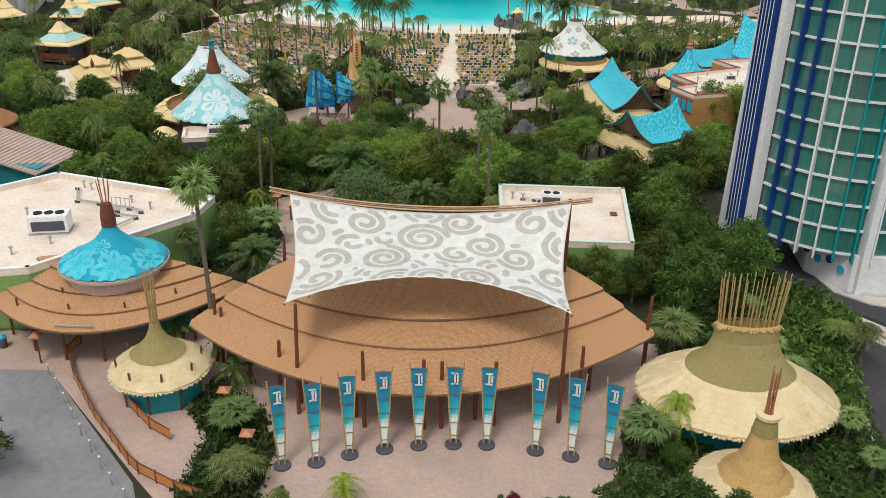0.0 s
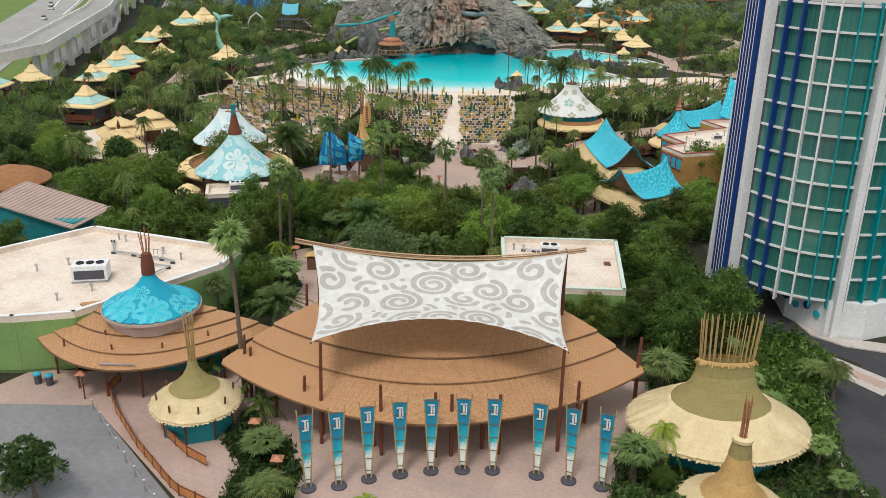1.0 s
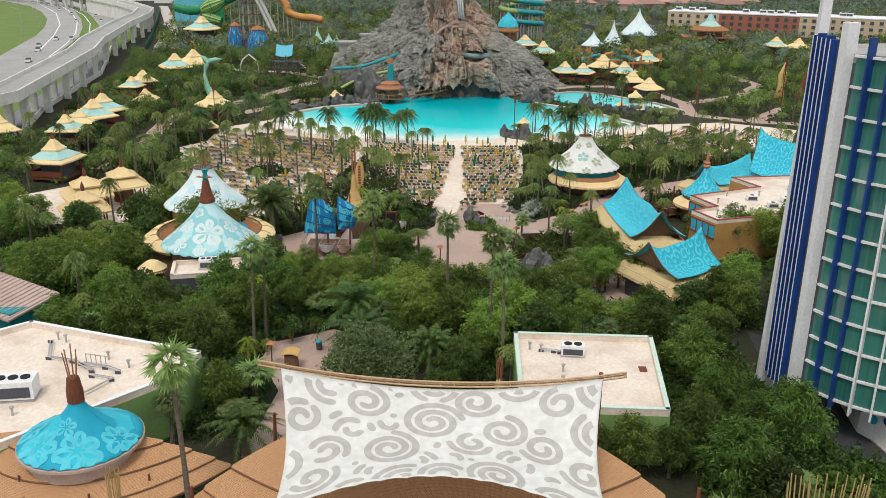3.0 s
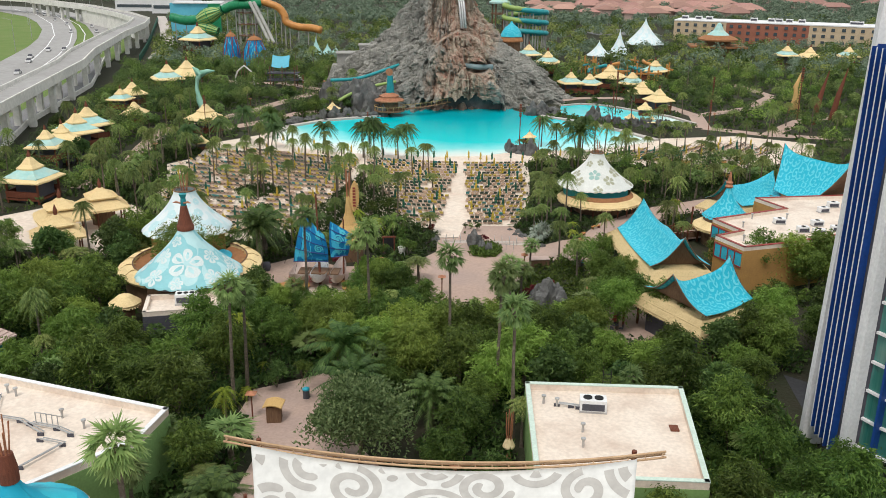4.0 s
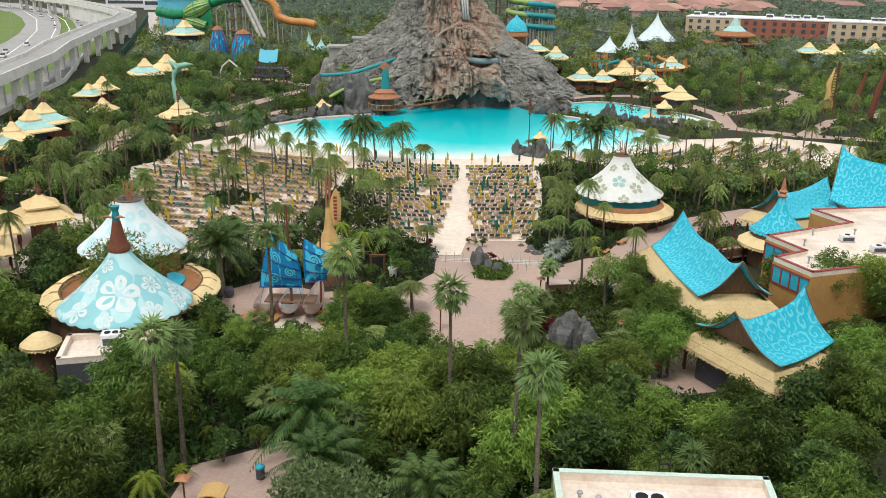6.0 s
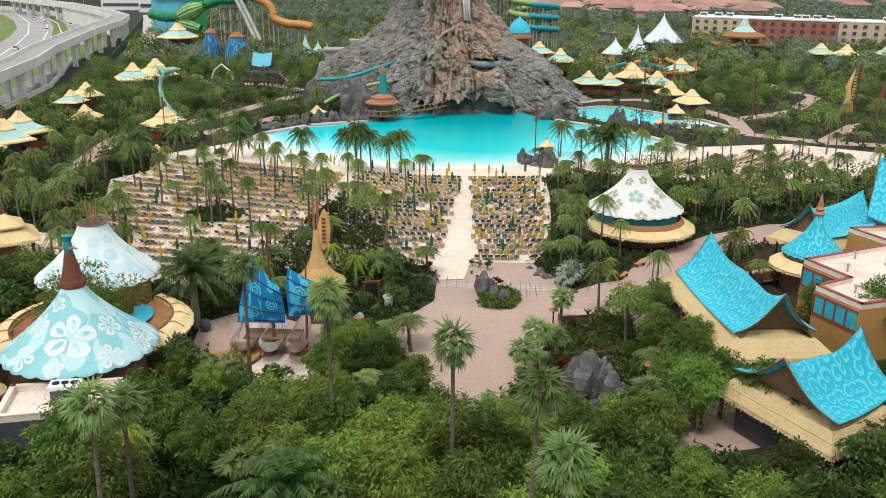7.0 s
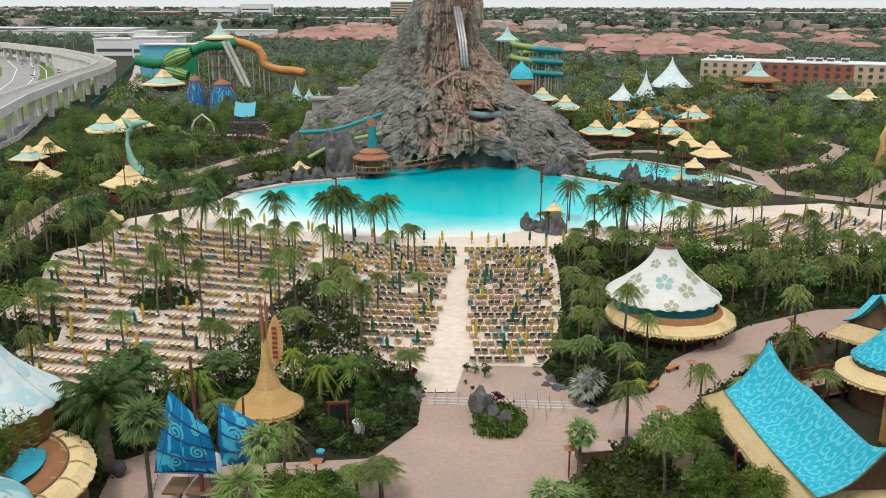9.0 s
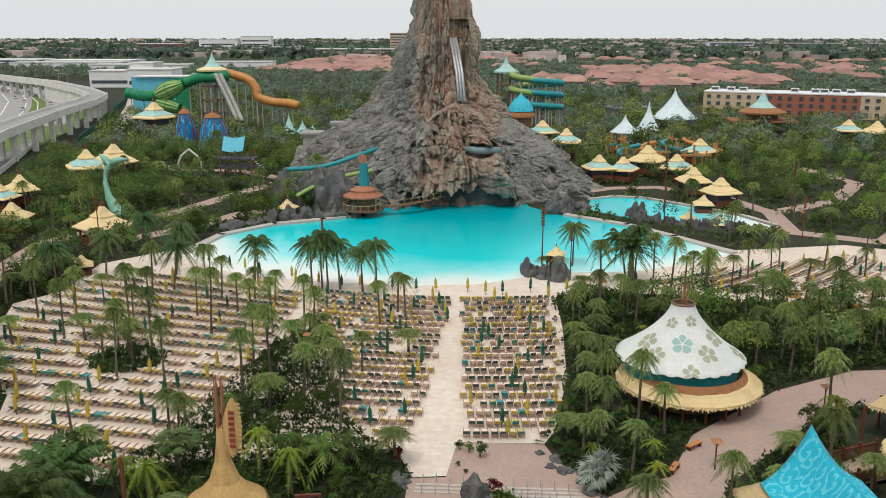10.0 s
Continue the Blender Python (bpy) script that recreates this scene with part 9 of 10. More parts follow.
def fan_palm(name, seed, height, n, size, mat, label, thick=0.17, skirt=True):
    """Fan palm: round leaves of radiating blades on long stalks."""
    g = random.Random(seed)
    t = thing(name, label, "palm", (0, 0, 0), "palms")
    mb = MB().tube([(0, 0, 0), (0.05, 0, height * 0.5), (0, 0.04, height)], [thick * 1.5, thick, thick * 0.8], 8)
    if skirt:
        mb.tube([(0, 0, height - 0.9), (0, 0.03, height)], [thick, thick * 2.4], 9)
    part("trunk", mb, M["bark"], t, at_world=False)
    ctr, al, ac = [], [], []
    for k in range(n):
        a = 2 * math.pi * k * 0.382 + g.uniform(-0.25, 0.25)
        el = 1.3 - 2.3 * (k / n) + g.uniform(-0.2, 0.2)
        d = Vector((math.cos(a) * math.cos(el), math.sin(a) * math.cos(el), math.sin(el)))
        st = size * g.uniform(0.55, 0.85)
        hub = Vector((0, 0, height)) + d * st
        ctr.append(Vector((0, 0, height)) + d * st * 0.5)
        al.append(d * st * 0.5)
        side = d.cross(Vector((0, 0, 1)))
        side = side.normalized() if side.length > 0.05 else Vector((1, 0, 0))
        ac.append(side * 0.03)
        tw = g.uniform(-0.5, 0.5)
        side = (side * math.cos(tw) + side.cross(d) * math.sin(tw)).normalized()
        for q in range(11):
            b = (q - 5) * 0.27 + g.uniform(-0.06, 0.06)
            w = (d * math.cos(b) + side * math.sin(b) - Vector((0, 0, 0.3 + 0.55 * g.random() + 0.35 * abs(math.sin(b))))).normalized()
            ln = size * g.uniform(0.62, 0.88) * (1 - 0.22 * abs(b) / 1.5)
            ctr.append(hub + w * ln * 0.5)
            al.append(w * ln * 0.5)
            ac.append((side * math.cos(b) - d * math.sin(b)) * size * 0.085)
    me = tris_mesh("leaves", np.array(ctr), np.array(al), np.array(ac), mat)
    o = new("leaves", me)
    o.parent = t
    return t


KIND = {
    "A": [wood_tree("bamboo_clump", 100 + k, 6.6, 2.9, 5000, 0.37, M["leaf_a"], "feathery mid-green bamboo clump with drooping tips", True) for k in range(4)],
    "L": [wood_tree("light_bamboo_clump", 110 + k, 6.4, 2.9, 5000, 0.37, M["leaf_l"], "bright light green bamboo clump with drooping tips", True) for k in range(2)],
    "B": [wood_tree("broadleaf_tree", 120 + k, 6.2, 2.7, 2500, 0.5, M["leaf_b"], "dense dark green broadleaf tree", droop=0.3, clumps=14, slim=0.45) for k in range(3)],
    "C": [bush("garden_bush", 140 + k, 4.2, 1.9, 1050, 0.42, M["leaf_b"], "rounded dark green garden bush", droop=0.4, clumps=9, slim=0.38) for k in range(3)],
    "G": [bush("green_garden_bush", 150 + k, 4.6, 2.1, 1150, 0.46, M["leaf_a"], "loose mid-green garden bush", droop=0.7, clumps=9, slim=0.26) for k in range(2)],
    "P": [palm_tree("feather_palm", 10 + k, 5.2, 40, 1.95, M["leaf_p"], "feather palm with a full mop of drooping fronds", curve=0.6, leaflets=15, arch=0.95, slim=0.03, reach=0.3, hang=0.5, lift=1.6) for k in range(4)],
    "K": [palm_tree("coconut_palm", 30 + k, 5.6, 30, 2.9, M["leaf_k"], "slim coconut palm leaning over the beach", curve=1.2, thick=0.13, leaflets=22, slim=0.03, reach=0.24, arch=0.9, hang=0.95) for k in range(3)],
    "D": [palm_tree("date_palm", 50 + k, 3.0, 34, 3.4, M["leaf_b"], "broad date palm with stiff grey-green fronds", lift=1.5, leaflets=22, arch=0.62, curve=0.1, thick=0.32, slim=0.022, reach=0.2) for k in range(2)],
    "Y": [palm_tree("lime_palm", 60 + k, 3.0, 15, 2.0, M["leaf_y"], "short lime-green palm with glossy drooping fronds", curve=0.3, arch=1.25, slim=0.028, leaflets=18, reach=0.22) for k in range(2)],
    "F": [fan_palm("fan_palm", 70 + k, 5.4, 40, 1.3, M["leaf_f"], "fan palm with a shaggy trunk and pale green leaves") for k in range(3)],
    "S": [fan_palm("silver_palm", 80, 1.6, 30, 1.25, M["leaf_silver"], "low silver-blue fan palm", skirt=False)],
    "N": [palm_tree("banana_plant", 90, 1.4, 11, 1.8, M["leaf_a"], "banana plant with broad bright leaves", leaflets=9, arch=0.8, slim=0.07, thick=0.12)],
}
BASE_H = {"A": 6.6, "L": 6.4, "B": 6.2, "C": 4.2, "G": 4.6, "P": 5.2, "K": 5.6, "D": 3.0, "Y": 3.0, "F": 5.4, "S": 1.6, "N": 1.4}
fresh_tree = set()
prng = random.Random(77)
planted = []


def plant(kind, x, y, h=None, wide=None):
    """Stands a plant of a kind at x, y. h: height in metres (of the trunk for palms); wide: crown scale."""
    src = prng.choice(KIND[kind])
    if 30.2 < x < 38 and 73 < y < 92 and kind in "ABCGL" or kind in "AB" and 10 < x < 62 and 225 < y < 290:
        return  # the driveway under the tower and the rim of the smaller pool stay open
    if kind in "PK":
        h = (h or BASE_H[kind]) * (1.3 if kind == "P" else 1.15)
        wide = wide or (0.88 if kind == "P" else 1.0)
    s = (h or BASE_H[kind]) / BASE_H[kind]
    w = wide or (s if kind in "ABCGL" else min(1.25, 0.55 + 0.45 * s))
    tilt = 3 if kind in "PKFY" else 0
    m = pose(x, y, 0, prng.uniform(-tilt, tilt), prng.uniform(-tilt, tilt), prng.uniform(0, 360)) @ Matrix.Diagonal((w, w, s, 1))
    if kind in "PKDFYSN":
        # crown keeps its shape: trunk height by scale in z only where mild
        m = pose(x, y, 0, prng.uniform(-tilt, tilt), prng.uniform(-tilt, tilt), prng.uniform(0, 360)) @ Matrix.Diagonal((max(w, 0.7 * s), max(w, 0.7 * s), s, 1))
    if src.name not in fresh_tree:
        fresh_tree.add(src.name)
        src.matrix_basis = m
    else:
        src = copy_thing(src, m)
    planted.append((x, y))
    return src


# tall palm through the ticket hall's edge, and its relatives in the wood
tall_palm = [fan_palm("tall_fan_palm", 75, 15.4, 46, 1.5, M["leaf_f"], "very tall fan palm on a bare grey trunk", thick=0.2, skirt=False)]
tall_palm[0].matrix_basis = pose(-18.9, 61.3, 0, 0, -1.5, 0)
mid_palm = fan_palm("slender_fan_palm", 76, 12.8, 42, 1.35, M["leaf_f"], "slender fan palm on a thin bare trunk", thick=0.15)
mid_palm.matrix_basis = pose(-2.5, 102.2, 0)
for x, y, s in ((2.3, 94.2, 1.08), (3.85, 88.7, 1.02), (-11.3, 107.0, 1.09), (-20.5, 117.3, 0.95), (-22.8, 93.4, 0.96), (-22.3, 96.6, 0.84)):
    copy_thing(mid_palm, pose(x, y, 0, prng.uniform(-2, 2), prng.uniform(-2, 2), 50 * x) @ Matrix.Diagonal((1, 1, s, 1)))
low_palm = fan_palm("slender_fan_palm", 78, 7.4, 38, 1.3, M["leaf_f"], "slender fan palm on a thin bare trunk", thick=0.13)
low_palm.matrix_basis = pose(-15.2, 123.9, 0)
for x, y, s in ((4.2, 121.2, 0.78), (3.2, 118.6, 0.66), (5.6, 122.6, 0.62)):
    copy_thing(low_palm, pose(x, y, 0, prng.uniform(-3, 3), prng.uniform(-3, 3), 50 * x) @ Matrix.Diagonal((1, 1, s, 1)))

ficus = wood_tree("round_ficus", 160, 8.2, 4.9, 11000, 0.32, M["leaf_ficus"], "large round ficus with dense speckled grey-green leaves", droop=0.1, clumps=44, slim=0.6)
ficus.matrix_basis = pose(-9.2, 84.3, 0)
planted.append((-9.2, 84.3))

court_tree = wood_tree("feathery_court_tree", 171, 10.4, 4.8, 8500, 0.4, M["leaf_l"], "wide feathery light green tree inside the ring roof", droop=0.2, clumps=26, slim=0.34)
court_tree.matrix_basis = pose(-36.8, 123.4, 0)
planted.append((-36.6, 124.2))

for row in ("A 0 103 7", "L -2.6 104.5 6.6", "L 2.6 106 6.4", "A -3.4 108.6 6.0", "L 0.6 109.4 5.4", "A 7.6 104.6 6.6", "L -7.4 102.6 7", "L 5.2 99.6 7.0", "A -1.2 97.4 7.2", "L 2.4 95 6.8", "B 7.6 96.2 6.4", "L -6 98.6 7", "A -10.6 107 6.8", "L -12.5 111 6.0", "B 10.8 104 6.4", "L 12 108.8 6", "F -25.5 75.3 4.6", "D -18.6 74.4 3.4", "F -14.6 51.2 2.3 1.35", "N -16.2 57 1.8", "N -22.8 62.6 1.4", "F 19.2 62.8 4.6 1.6", "Y 17.4 51.6 4.2 0.72", "F 14.9 49.8 3.2 1.35", "N -17.6 60.4 2.0", "N -22.0 66.4 1.8", "B 11.6 41.6 4.2", "B 15.2 42.2 4.4", "B 8.6 41.2 3.6", "B 18.6 42.0 3.4", "G 21.4 41.4 2.8", "B -30.4 44.6 5.6", "B -31.6 47.6 5.0", "G -9.4 42.4 2.4", "Y -5.4 43.8 1.2 0.6", "D -3.6 90.6 3.6", "Y -24.4 102 4.0 0.9", "Y -21.6 100 3.4 0.9", "Y -23.6 91.8 3.8", "Y -22.4 89.6 2.6", "L -15.6 105.4 6.2", "L -13.4 107.6 6.0", "L -6.6 106.4 6.2", "L -9.8 99.6 6.8", "L -5.8 99 6.6", "L -17.6 107.6 5.8", "P 4.6 88 3.4", "P -13.1 44.6 2.0 1.15", "P 34.9 67.2 3.0", "P 35.4 63.8 2.8",
            "A 31 108.6 6", "L 33.2 112.6 6.5", "A 28.6 105.6 6.4", "B 26 104 6.2", "L 31 104.6 6.8", "A 35 116.6 6.4", "C -19.6 97.6 3.2", "G -17.4 99.6 3.6", "L -14 102 6.4", "D -12.6 97.4 4.4", "D -11 92.6 3.4", "Y -21.8 94.6 3.4", "A 14.4 73.6 5.4", "A 11.6 73.2 4.6", "A 17.6 73.4 5.0", "A 20.6 76 5.6", "A 33 134.2 5.6", "A 37 132 5.8", "B 41 131.6 5.6", "A 45 132.4 6.0", "A 50 134.6 5.8", "A 55 136 5.6", "B 29 133.6 4.6", "A -6.8 105 5.4", "A -5.6 110 5.0", "B -8 113.4 5.0", "A 4.6 103.4 5.4", "A 6.6 108 5.0", "G -4.8 101.6 4.8", "A 1.2 101.4 5.6", "B -1.6 100.6 5.2", "G 5.4 113.6 4.2", "G 6.2 117.4 3.8", "A -6.4 117.4 4.4", "G -8.4 120.4 4.2", "Y -5.4 44.2 1.3", "G -1.4 152.4 2.2", "C -0.4 151.6 1.6", "C -2.2 152.8 1.4", "C 5.8 156.2 1.8", "G 6.4 153.6 2.0", "C 7.4 151.6 1.9", "C 8.8 149.8 1.6", "P 7.6 155.4 3.6", "P 8.6 152.4 3.2", "G 7.0 158 2.4", "Y 9.4 152.2 3.0", "C 8.3 158 2.0", "C 7.9 163 1.8", "G 8.4 168.4 2.6", "C 8.5 174 1.9", "C 8.9 181 2.2", "C 8.6 189 2.0", "G 9.0 194 2.6", "C 8.9 198 1.8", "C 4.9 44.6 2.2", "C -9.6 44.4 2.4", "C 10.2 43.2 3.0", "C 13.0 43.4 4.2", "C 16 42.6 4.8", "C 18.6 41.6 4.6", "B 19.2 41.6 4.4", "B 16.4 42.4 4.6", "B 13.6 43.6 4.2", "B 22.8 40.8 4.0", "B 11.6 42.0 3.6", "C -11.8 47.8 2.2", "C -30.6 46.4 4.4", "C -32.6 45.0 4.8", "D -30.1 132 5.0 0.9", "P -15.2 128.9 5.0", "P -7.6 127.6 5.2", "P -9.6 129 3.4", "P -7.9 129.3 4.6", "Y -25.3 143.3 3.4", "L -12 121.5 5.4", "A -9.4 120.4 5.0", "F -28.1 122 2.2", "F -26.4 121.4 2.6", "F 7.2 132.9 4.0", "P 11.5 137.3 4.4", "G 13.4 127.8 3.6", "C 10.4 127.6 2.2", "C 12.4 132.4 2.6", "C 10.6 134.2 2.2", "N 6.6 128.6 1.4", "C 13.6 135.6 2.8", "F 4.0 124.8 2.4", "F 3.0 121.8 1.8", "G 13.6 122.6 4.4", "L 41 130 7.2", "L 45.4 130.6 7.4", "A 37.4 130.6 6.8", "L 49.4 132 7.2", "A 43 128 7", "F -28.8 105.2 5.6", "F -27.0 104.6 5.4",
            "K -34.9 205.3 5.4", "K -25.6 202.2 5.6", "K -24.0 201.8 5.8", "K -21.2 200.6 6.0", "K -17.8 199.6 5.4", "K -15.8 199.6 5.0", "K -23.0 201.0 6.4", "K -47.8 208 5.8", "P -41.6 205 3.6", "K -53.3 214 5.6", "P 24 206 5.2", "P 28 203.4 5.4", "P 30 208 5.0", "P 35 205 5.2", "P 38.6 209.6 5.4", "P 33.6 212 4.8", "P 43 213 5.2", "P 47 209 5.4", "P 52 216 5.2", "P 56.6 212 5.0", "P 60 220 5.4", "P 46 218.6 5.0", "P 64 214 5.2", "P 40 202 5.4", "P 66 224 5.4", "K 20.4 208.5 5.0", "K 21.4 207 5.6", "D 20.8 206.6 4.6", "C 8.8 210.6 2.2", "C 11.6 211.6 2.0", "C 7.4 211.8 1.8", "K 13.2 217 5.0", "P -34 204 3.4",
            "P -13.5 156.5 5.2", "P -26.2 181.7 4.8", "P -42.6 174.8 5.4", "P -40.2 172.4 6.0", "P -38.4 174.4 5.2", "P -42.8 171.2 4.6", "P -39.4 166.9 5.2", "P -39.3 170.9 5.8", "P -50.6 178 5.2", "P -52 184.2 5.0", "P -27.4 152.5 5.0", "K -45 199.4 5.4", "P -39.3 196.6 5.0", "P -32.1 195.4 5.0", "P -50.1 162.4 5.2", "P -52 158.8 5.0", "P -37.7 187.8 4.4", "P -54.4 160.6 5.2", "P -58 163 5.6", "G -53.6 163 4.4", "P -62 168 5.4", "P -61.4 174 5.2", "G -60.6 178.6 4.6", "P -64.4 182 5.4", "P -66 188 5.4", "P -66.6 195 5.2", "G -64 199 4.2", "P -52 152.6 5.2", "P -50.2 149 4.8", "C -50.6 158.8 2.4", "C -48.6 160 1.8", "G -56 171 4.0", "P -26.8 152.3 4.6", "P -28.4 153 4.2", "P -7.6 149.8 4.8", "N -15.6 148.4 2.0", "N -13.2 147.4 2.2", "N -11.6 149.4 1.8", "Y -15.4 144.6 2.6", "Y -18.6 147.6 2.8", "P -13.5 170 5.0", "P -16 166 5.4", "P -17.6 170 5.6", "P -20 176 5.2", "P -22.4 166 5.8", "P -24.6 163 6.2", "P -21 160 5.6", "G -18 158 4.8", "G -14.6 162 4.6", "G -19.6 153.6 5.0", "C -22.6 156.4 4.4", "P -18.4 163 6.0", "P -26 172 4.6", "C -23 170 4.0", "G -19 180 3.8", "C -24.4 177 3.8", "P -22.6 183 4.8",
            "P 16.4 156.6 4.4", "Y 14.8 152.6 3.6", "Y 14.4 148.9 3.2", "S 9.6 147.6 1.7", "S 8.9 146.6 1.5", "P 9.8 151.8 4.6", "P 10.8 156 5.0", "P 9.6 159.5 5.0", "P 12 162 5.2", "P 10.2 165 5.0", "P 12.2 168.6 5.4", "P 9.8 171 4.8", "P 11.4 174.6 5.2", "P 10 178.6 4.8", "P 12.6 181 5.2", "P 10.4 184.6 4.6", "P 13.6 186.6 5.0", "G 13.4 172 4.6", "C 11 154 3.6", "C 12.6 159 3.8", "C 8.6 162 3.0", "P 12.4 149.4 4.0", "Y -33.6 142.6 3.2", "Y -25 139.8 3.4", "Y -27.6 141.4 3.0", "P -31.6 144.2 3.6", "D -30.8 137.6 4.4", "P 26.6 172.6 4.8", "P 29.4 173.4 4.6", "P 33 176 4.6", "Y 31.0 155.6 3.2", "P 26 151.4 4.2", "P 30.4 146 3.4", "C 25.6 150 2.8", "L -37.6 126.9 5.4", "C -33.4 127.6 2.6",
            "K -62 199 5.2", "K -58.6 207.6 5.0", "P -54 168 5.6", "P -50 163 5.4", "P -58 186 5.2", "P -50 198 5.4", "P -46 194 5.6", "P -33 190 5.6", "P -30 186 5.0", "P -34 182 5.4", "P -37 196 5.2", "P -29 194 5.0", "P -48 178 5.0", "P -62 180 5.4", "P -64 172 5.6", "P -33 164 5.2", "P -48 156 5.2", "P -55 152 5.6", "P -37 152 5.0", "P -10.5 188 5.2", "P -12 192 5.4", "P -13.6 186 5.0", "P -9 176 4.6", "P -56 176.2 5.2", "P -61.4 160.4 5.4", "P -63 163 5.0", "P -45.4 186 5.0", "P -46.6 187.4 4.8", "P -52 192.2 4.6", "P -44 188 4.4", "P 9.2 213.5 3.4", "P 10.6 210 2.8"):
    kd, *num = row.split()
    plant(kd, *map(float, num))

BED1 = [(-17.6, 57.5), (-13.2, 53.6), (-11.2, 49), (-11.4, 43), (-16.5, 43.2), (-16.2, 50), (-18.4, 53)]
BED2 = [(13.6, 50.5), (12.2, 44.2), (8, 41.5), (20, 38), (34, 40), (33, 50), (33, 64), (26, 70), (19, 67), (18, 60), (15.2, 56)]
CLEAR = [[(-97, 199), (-117, 284), (-128, 315), (-146, 383), (-230, 383), (-200, 110), (-110, 110)], GARDEN, POOL, POOL2, SAND, PLAZA, PATIO, GATE, LOT, NOOK, YELLOW_COURT, ROAD,
         [(-60, 88), (-27, 88), (-26, 76), (-35, 63), (-62, 60)], [(4, 91), (19.4, 91), (18.4, 74), (4, 74)], [(-64, 106), (-45, 99), (-47, 90), (-64, 96)],
         [(29, 104), (31, 82), (38, 75), (62, 72), (62, 106)], [(30.2, 140), (30.2, 131), (33.6, 125.6), (66, 137), (66, 170), (46, 172), (33, 158)],
         [(15.5, 140), (31.5, 142), (33, 120), (18, 118)], [(15, 117), (26, 124), (35, 114), (23, 104)], [(-37.4, 104.4), (-37.4, 115), (-28, 115), (-28, 106)], [(-22, 70), (20, 73), (20, 50), (-22, 50)], [(-44, 62), (-16, 62), (-16, 76), (-44, 76)]]
ROUND = [(-9.2, 84.3, 5.4), (-3.6, 90.6, 2.8), (-11, 295, 35), (-34.2, 115.9, 6.4), (-39.9, 132.3, 6.2), (-36.6, 123.3, 8.9), (-41.2, 111.2, 2.8), (20, 166, 7.4), (22.4, 55, 7.8), (21.2, 45.2, 3.6), (-21.5, 130, 5.5), (-20.6, 126, 5.2), (-19.2, 122.4, 4.0), (-17.7, 137.4, 3.0), (37.2, 148.4, 4.6), (-66, 110, 6), (-43, 300, 9), (-26, 254.5, 5), (50, 336, 14), (-66, 303, 6), (-65.5, 294, 4.5), (-79.8, 307, 3.4), (-79, 299, 3.4), (-75.8, 250, 3), (-74.5, 243, 3.2)]
ROUND += [(x0 + (x1 - x0) * t, y0 + (y1 - y0) * t, 2.0) for pp in PATHS for (x0, y0), (x1, y1) in zip(pp, pp[1:]) for t in (0, 0.25, 0.5, 0.75)]
ROUND += [(x - 0.02 * x * q, y - 4.5 * q, 3.4) for pp in (PATHS[0], PATHS[2]) for x, y in pp for q in (1, 2)]
ROUND += [(x, y, 3.2 * s) for x, y, s, _, _ in HUTS] + [(x, y, 4.5) for x, y in ((-63.9, 144.6), (-60.6, 136.6), (-60.5, 151.2), (-71.5, 150.5))]


def is_clear(x, y, m=0.9):
    """Whether a plant of that reach may stand here."""
    for cx, cy, r in ROUND:
        if (x - cx) ** 2 + (y - cy) ** 2 < (r + m * 0.6) ** 2:
            return False
    for poly in CLEAR:
        for dx, dy in ((0, 0), (m, 0), (-m, 0), (0, m), (0, -m)):
            if inside((x + dx, y + dy), poly):
                return False
    return True


def scatter(x0, x1, y0, y1, n, gap, kinds, hs, m=1.2, seed=1, where=None):
    g = random.Random(seed)
    made, grid = 0, {}
    for px, py in planted:
        grid.setdefault((int(px // 5), int(py // 5)), []).append((px, py))
    for _ in range(n * 14):
        if made >= n:
            break
        x, y = g.uniform(x0, x1), g.uniform(y0, y1)
        if where and not where(x, y):
            continue
        cell = (int(x // 5), int(y // 5))
        if any((x - a) ** 2 + (y - b) ** 2 < gap * gap for i in (-1, 0, 1) for j in (-1, 0, 1) for a, b in grid.get((cell[0] + i, cell[1] + j), ())):
            continue
        if not is_clear(x, y, m):
            continue
        kd = g.choice(kinds)
        lo, hi = hs[kd]
        plant(kd, x, y, g.uniform(lo, hi))
        grid.setdefault(cell, []).append((x, y))
        made += 1
    return made


HS = {"A": (4.6, 7.6), "L": (4.6, 7.0), "B": (4.6, 7.2), "C": (2.8, 4.6), "G": (3.2, 5.2), "P": (4.0, 6.2), "F": (3.8, 6.2), "Y": (2.2, 3.6), "D": (2.6, 3.6), "N": (1.3, 2.2), "K": (4.6, 6.2), "S": (1.2, 1.8)}
# the wood between gate and plaza
scatter(-62, 34, 75, 98, 82, 3.2, "AAAABBBLG", HS, 2.0, 11)
scatter(-62, 34, 98, 122, 72, 3.2, "AALLLBG", HS, 2.0, 41, lambda x, y: y < 112 + 0.12 * abs(x) and not (-4 < x < 3 and y > 106))
scatter(-62, 34, 75, 122, 70, 2.2, "CCGGPF", HS, 1.2, 12)
scatter(20, 30.5, 66, 84, 16, 2.6, "AABGC", HS, 1.0, 13, lambda x, y: x < 26.5 + 0.0 * y)
scatter(25, 31, 64, 84, 14, 2.2, "CFG", {**HS, "C": (1.8, 2.8), "G": (2.2, 3.0), "F": (2.2, 3.2)}, 0.8, 28)
scatter(24, 33, 58, 68, 12, 2.2, "CCG", {**HS, "C": (1.6, 2.6), "G": (1.8, 2.8)}, 0.8, 26)
scatter(-100, -44, 90, 140, 60, 3.6, "AALBBGP", HS, 1.6, 14)
scatter(34, 70, 100, 136, 50, 3.4, "AALBBG", HS, 1.6, 15)
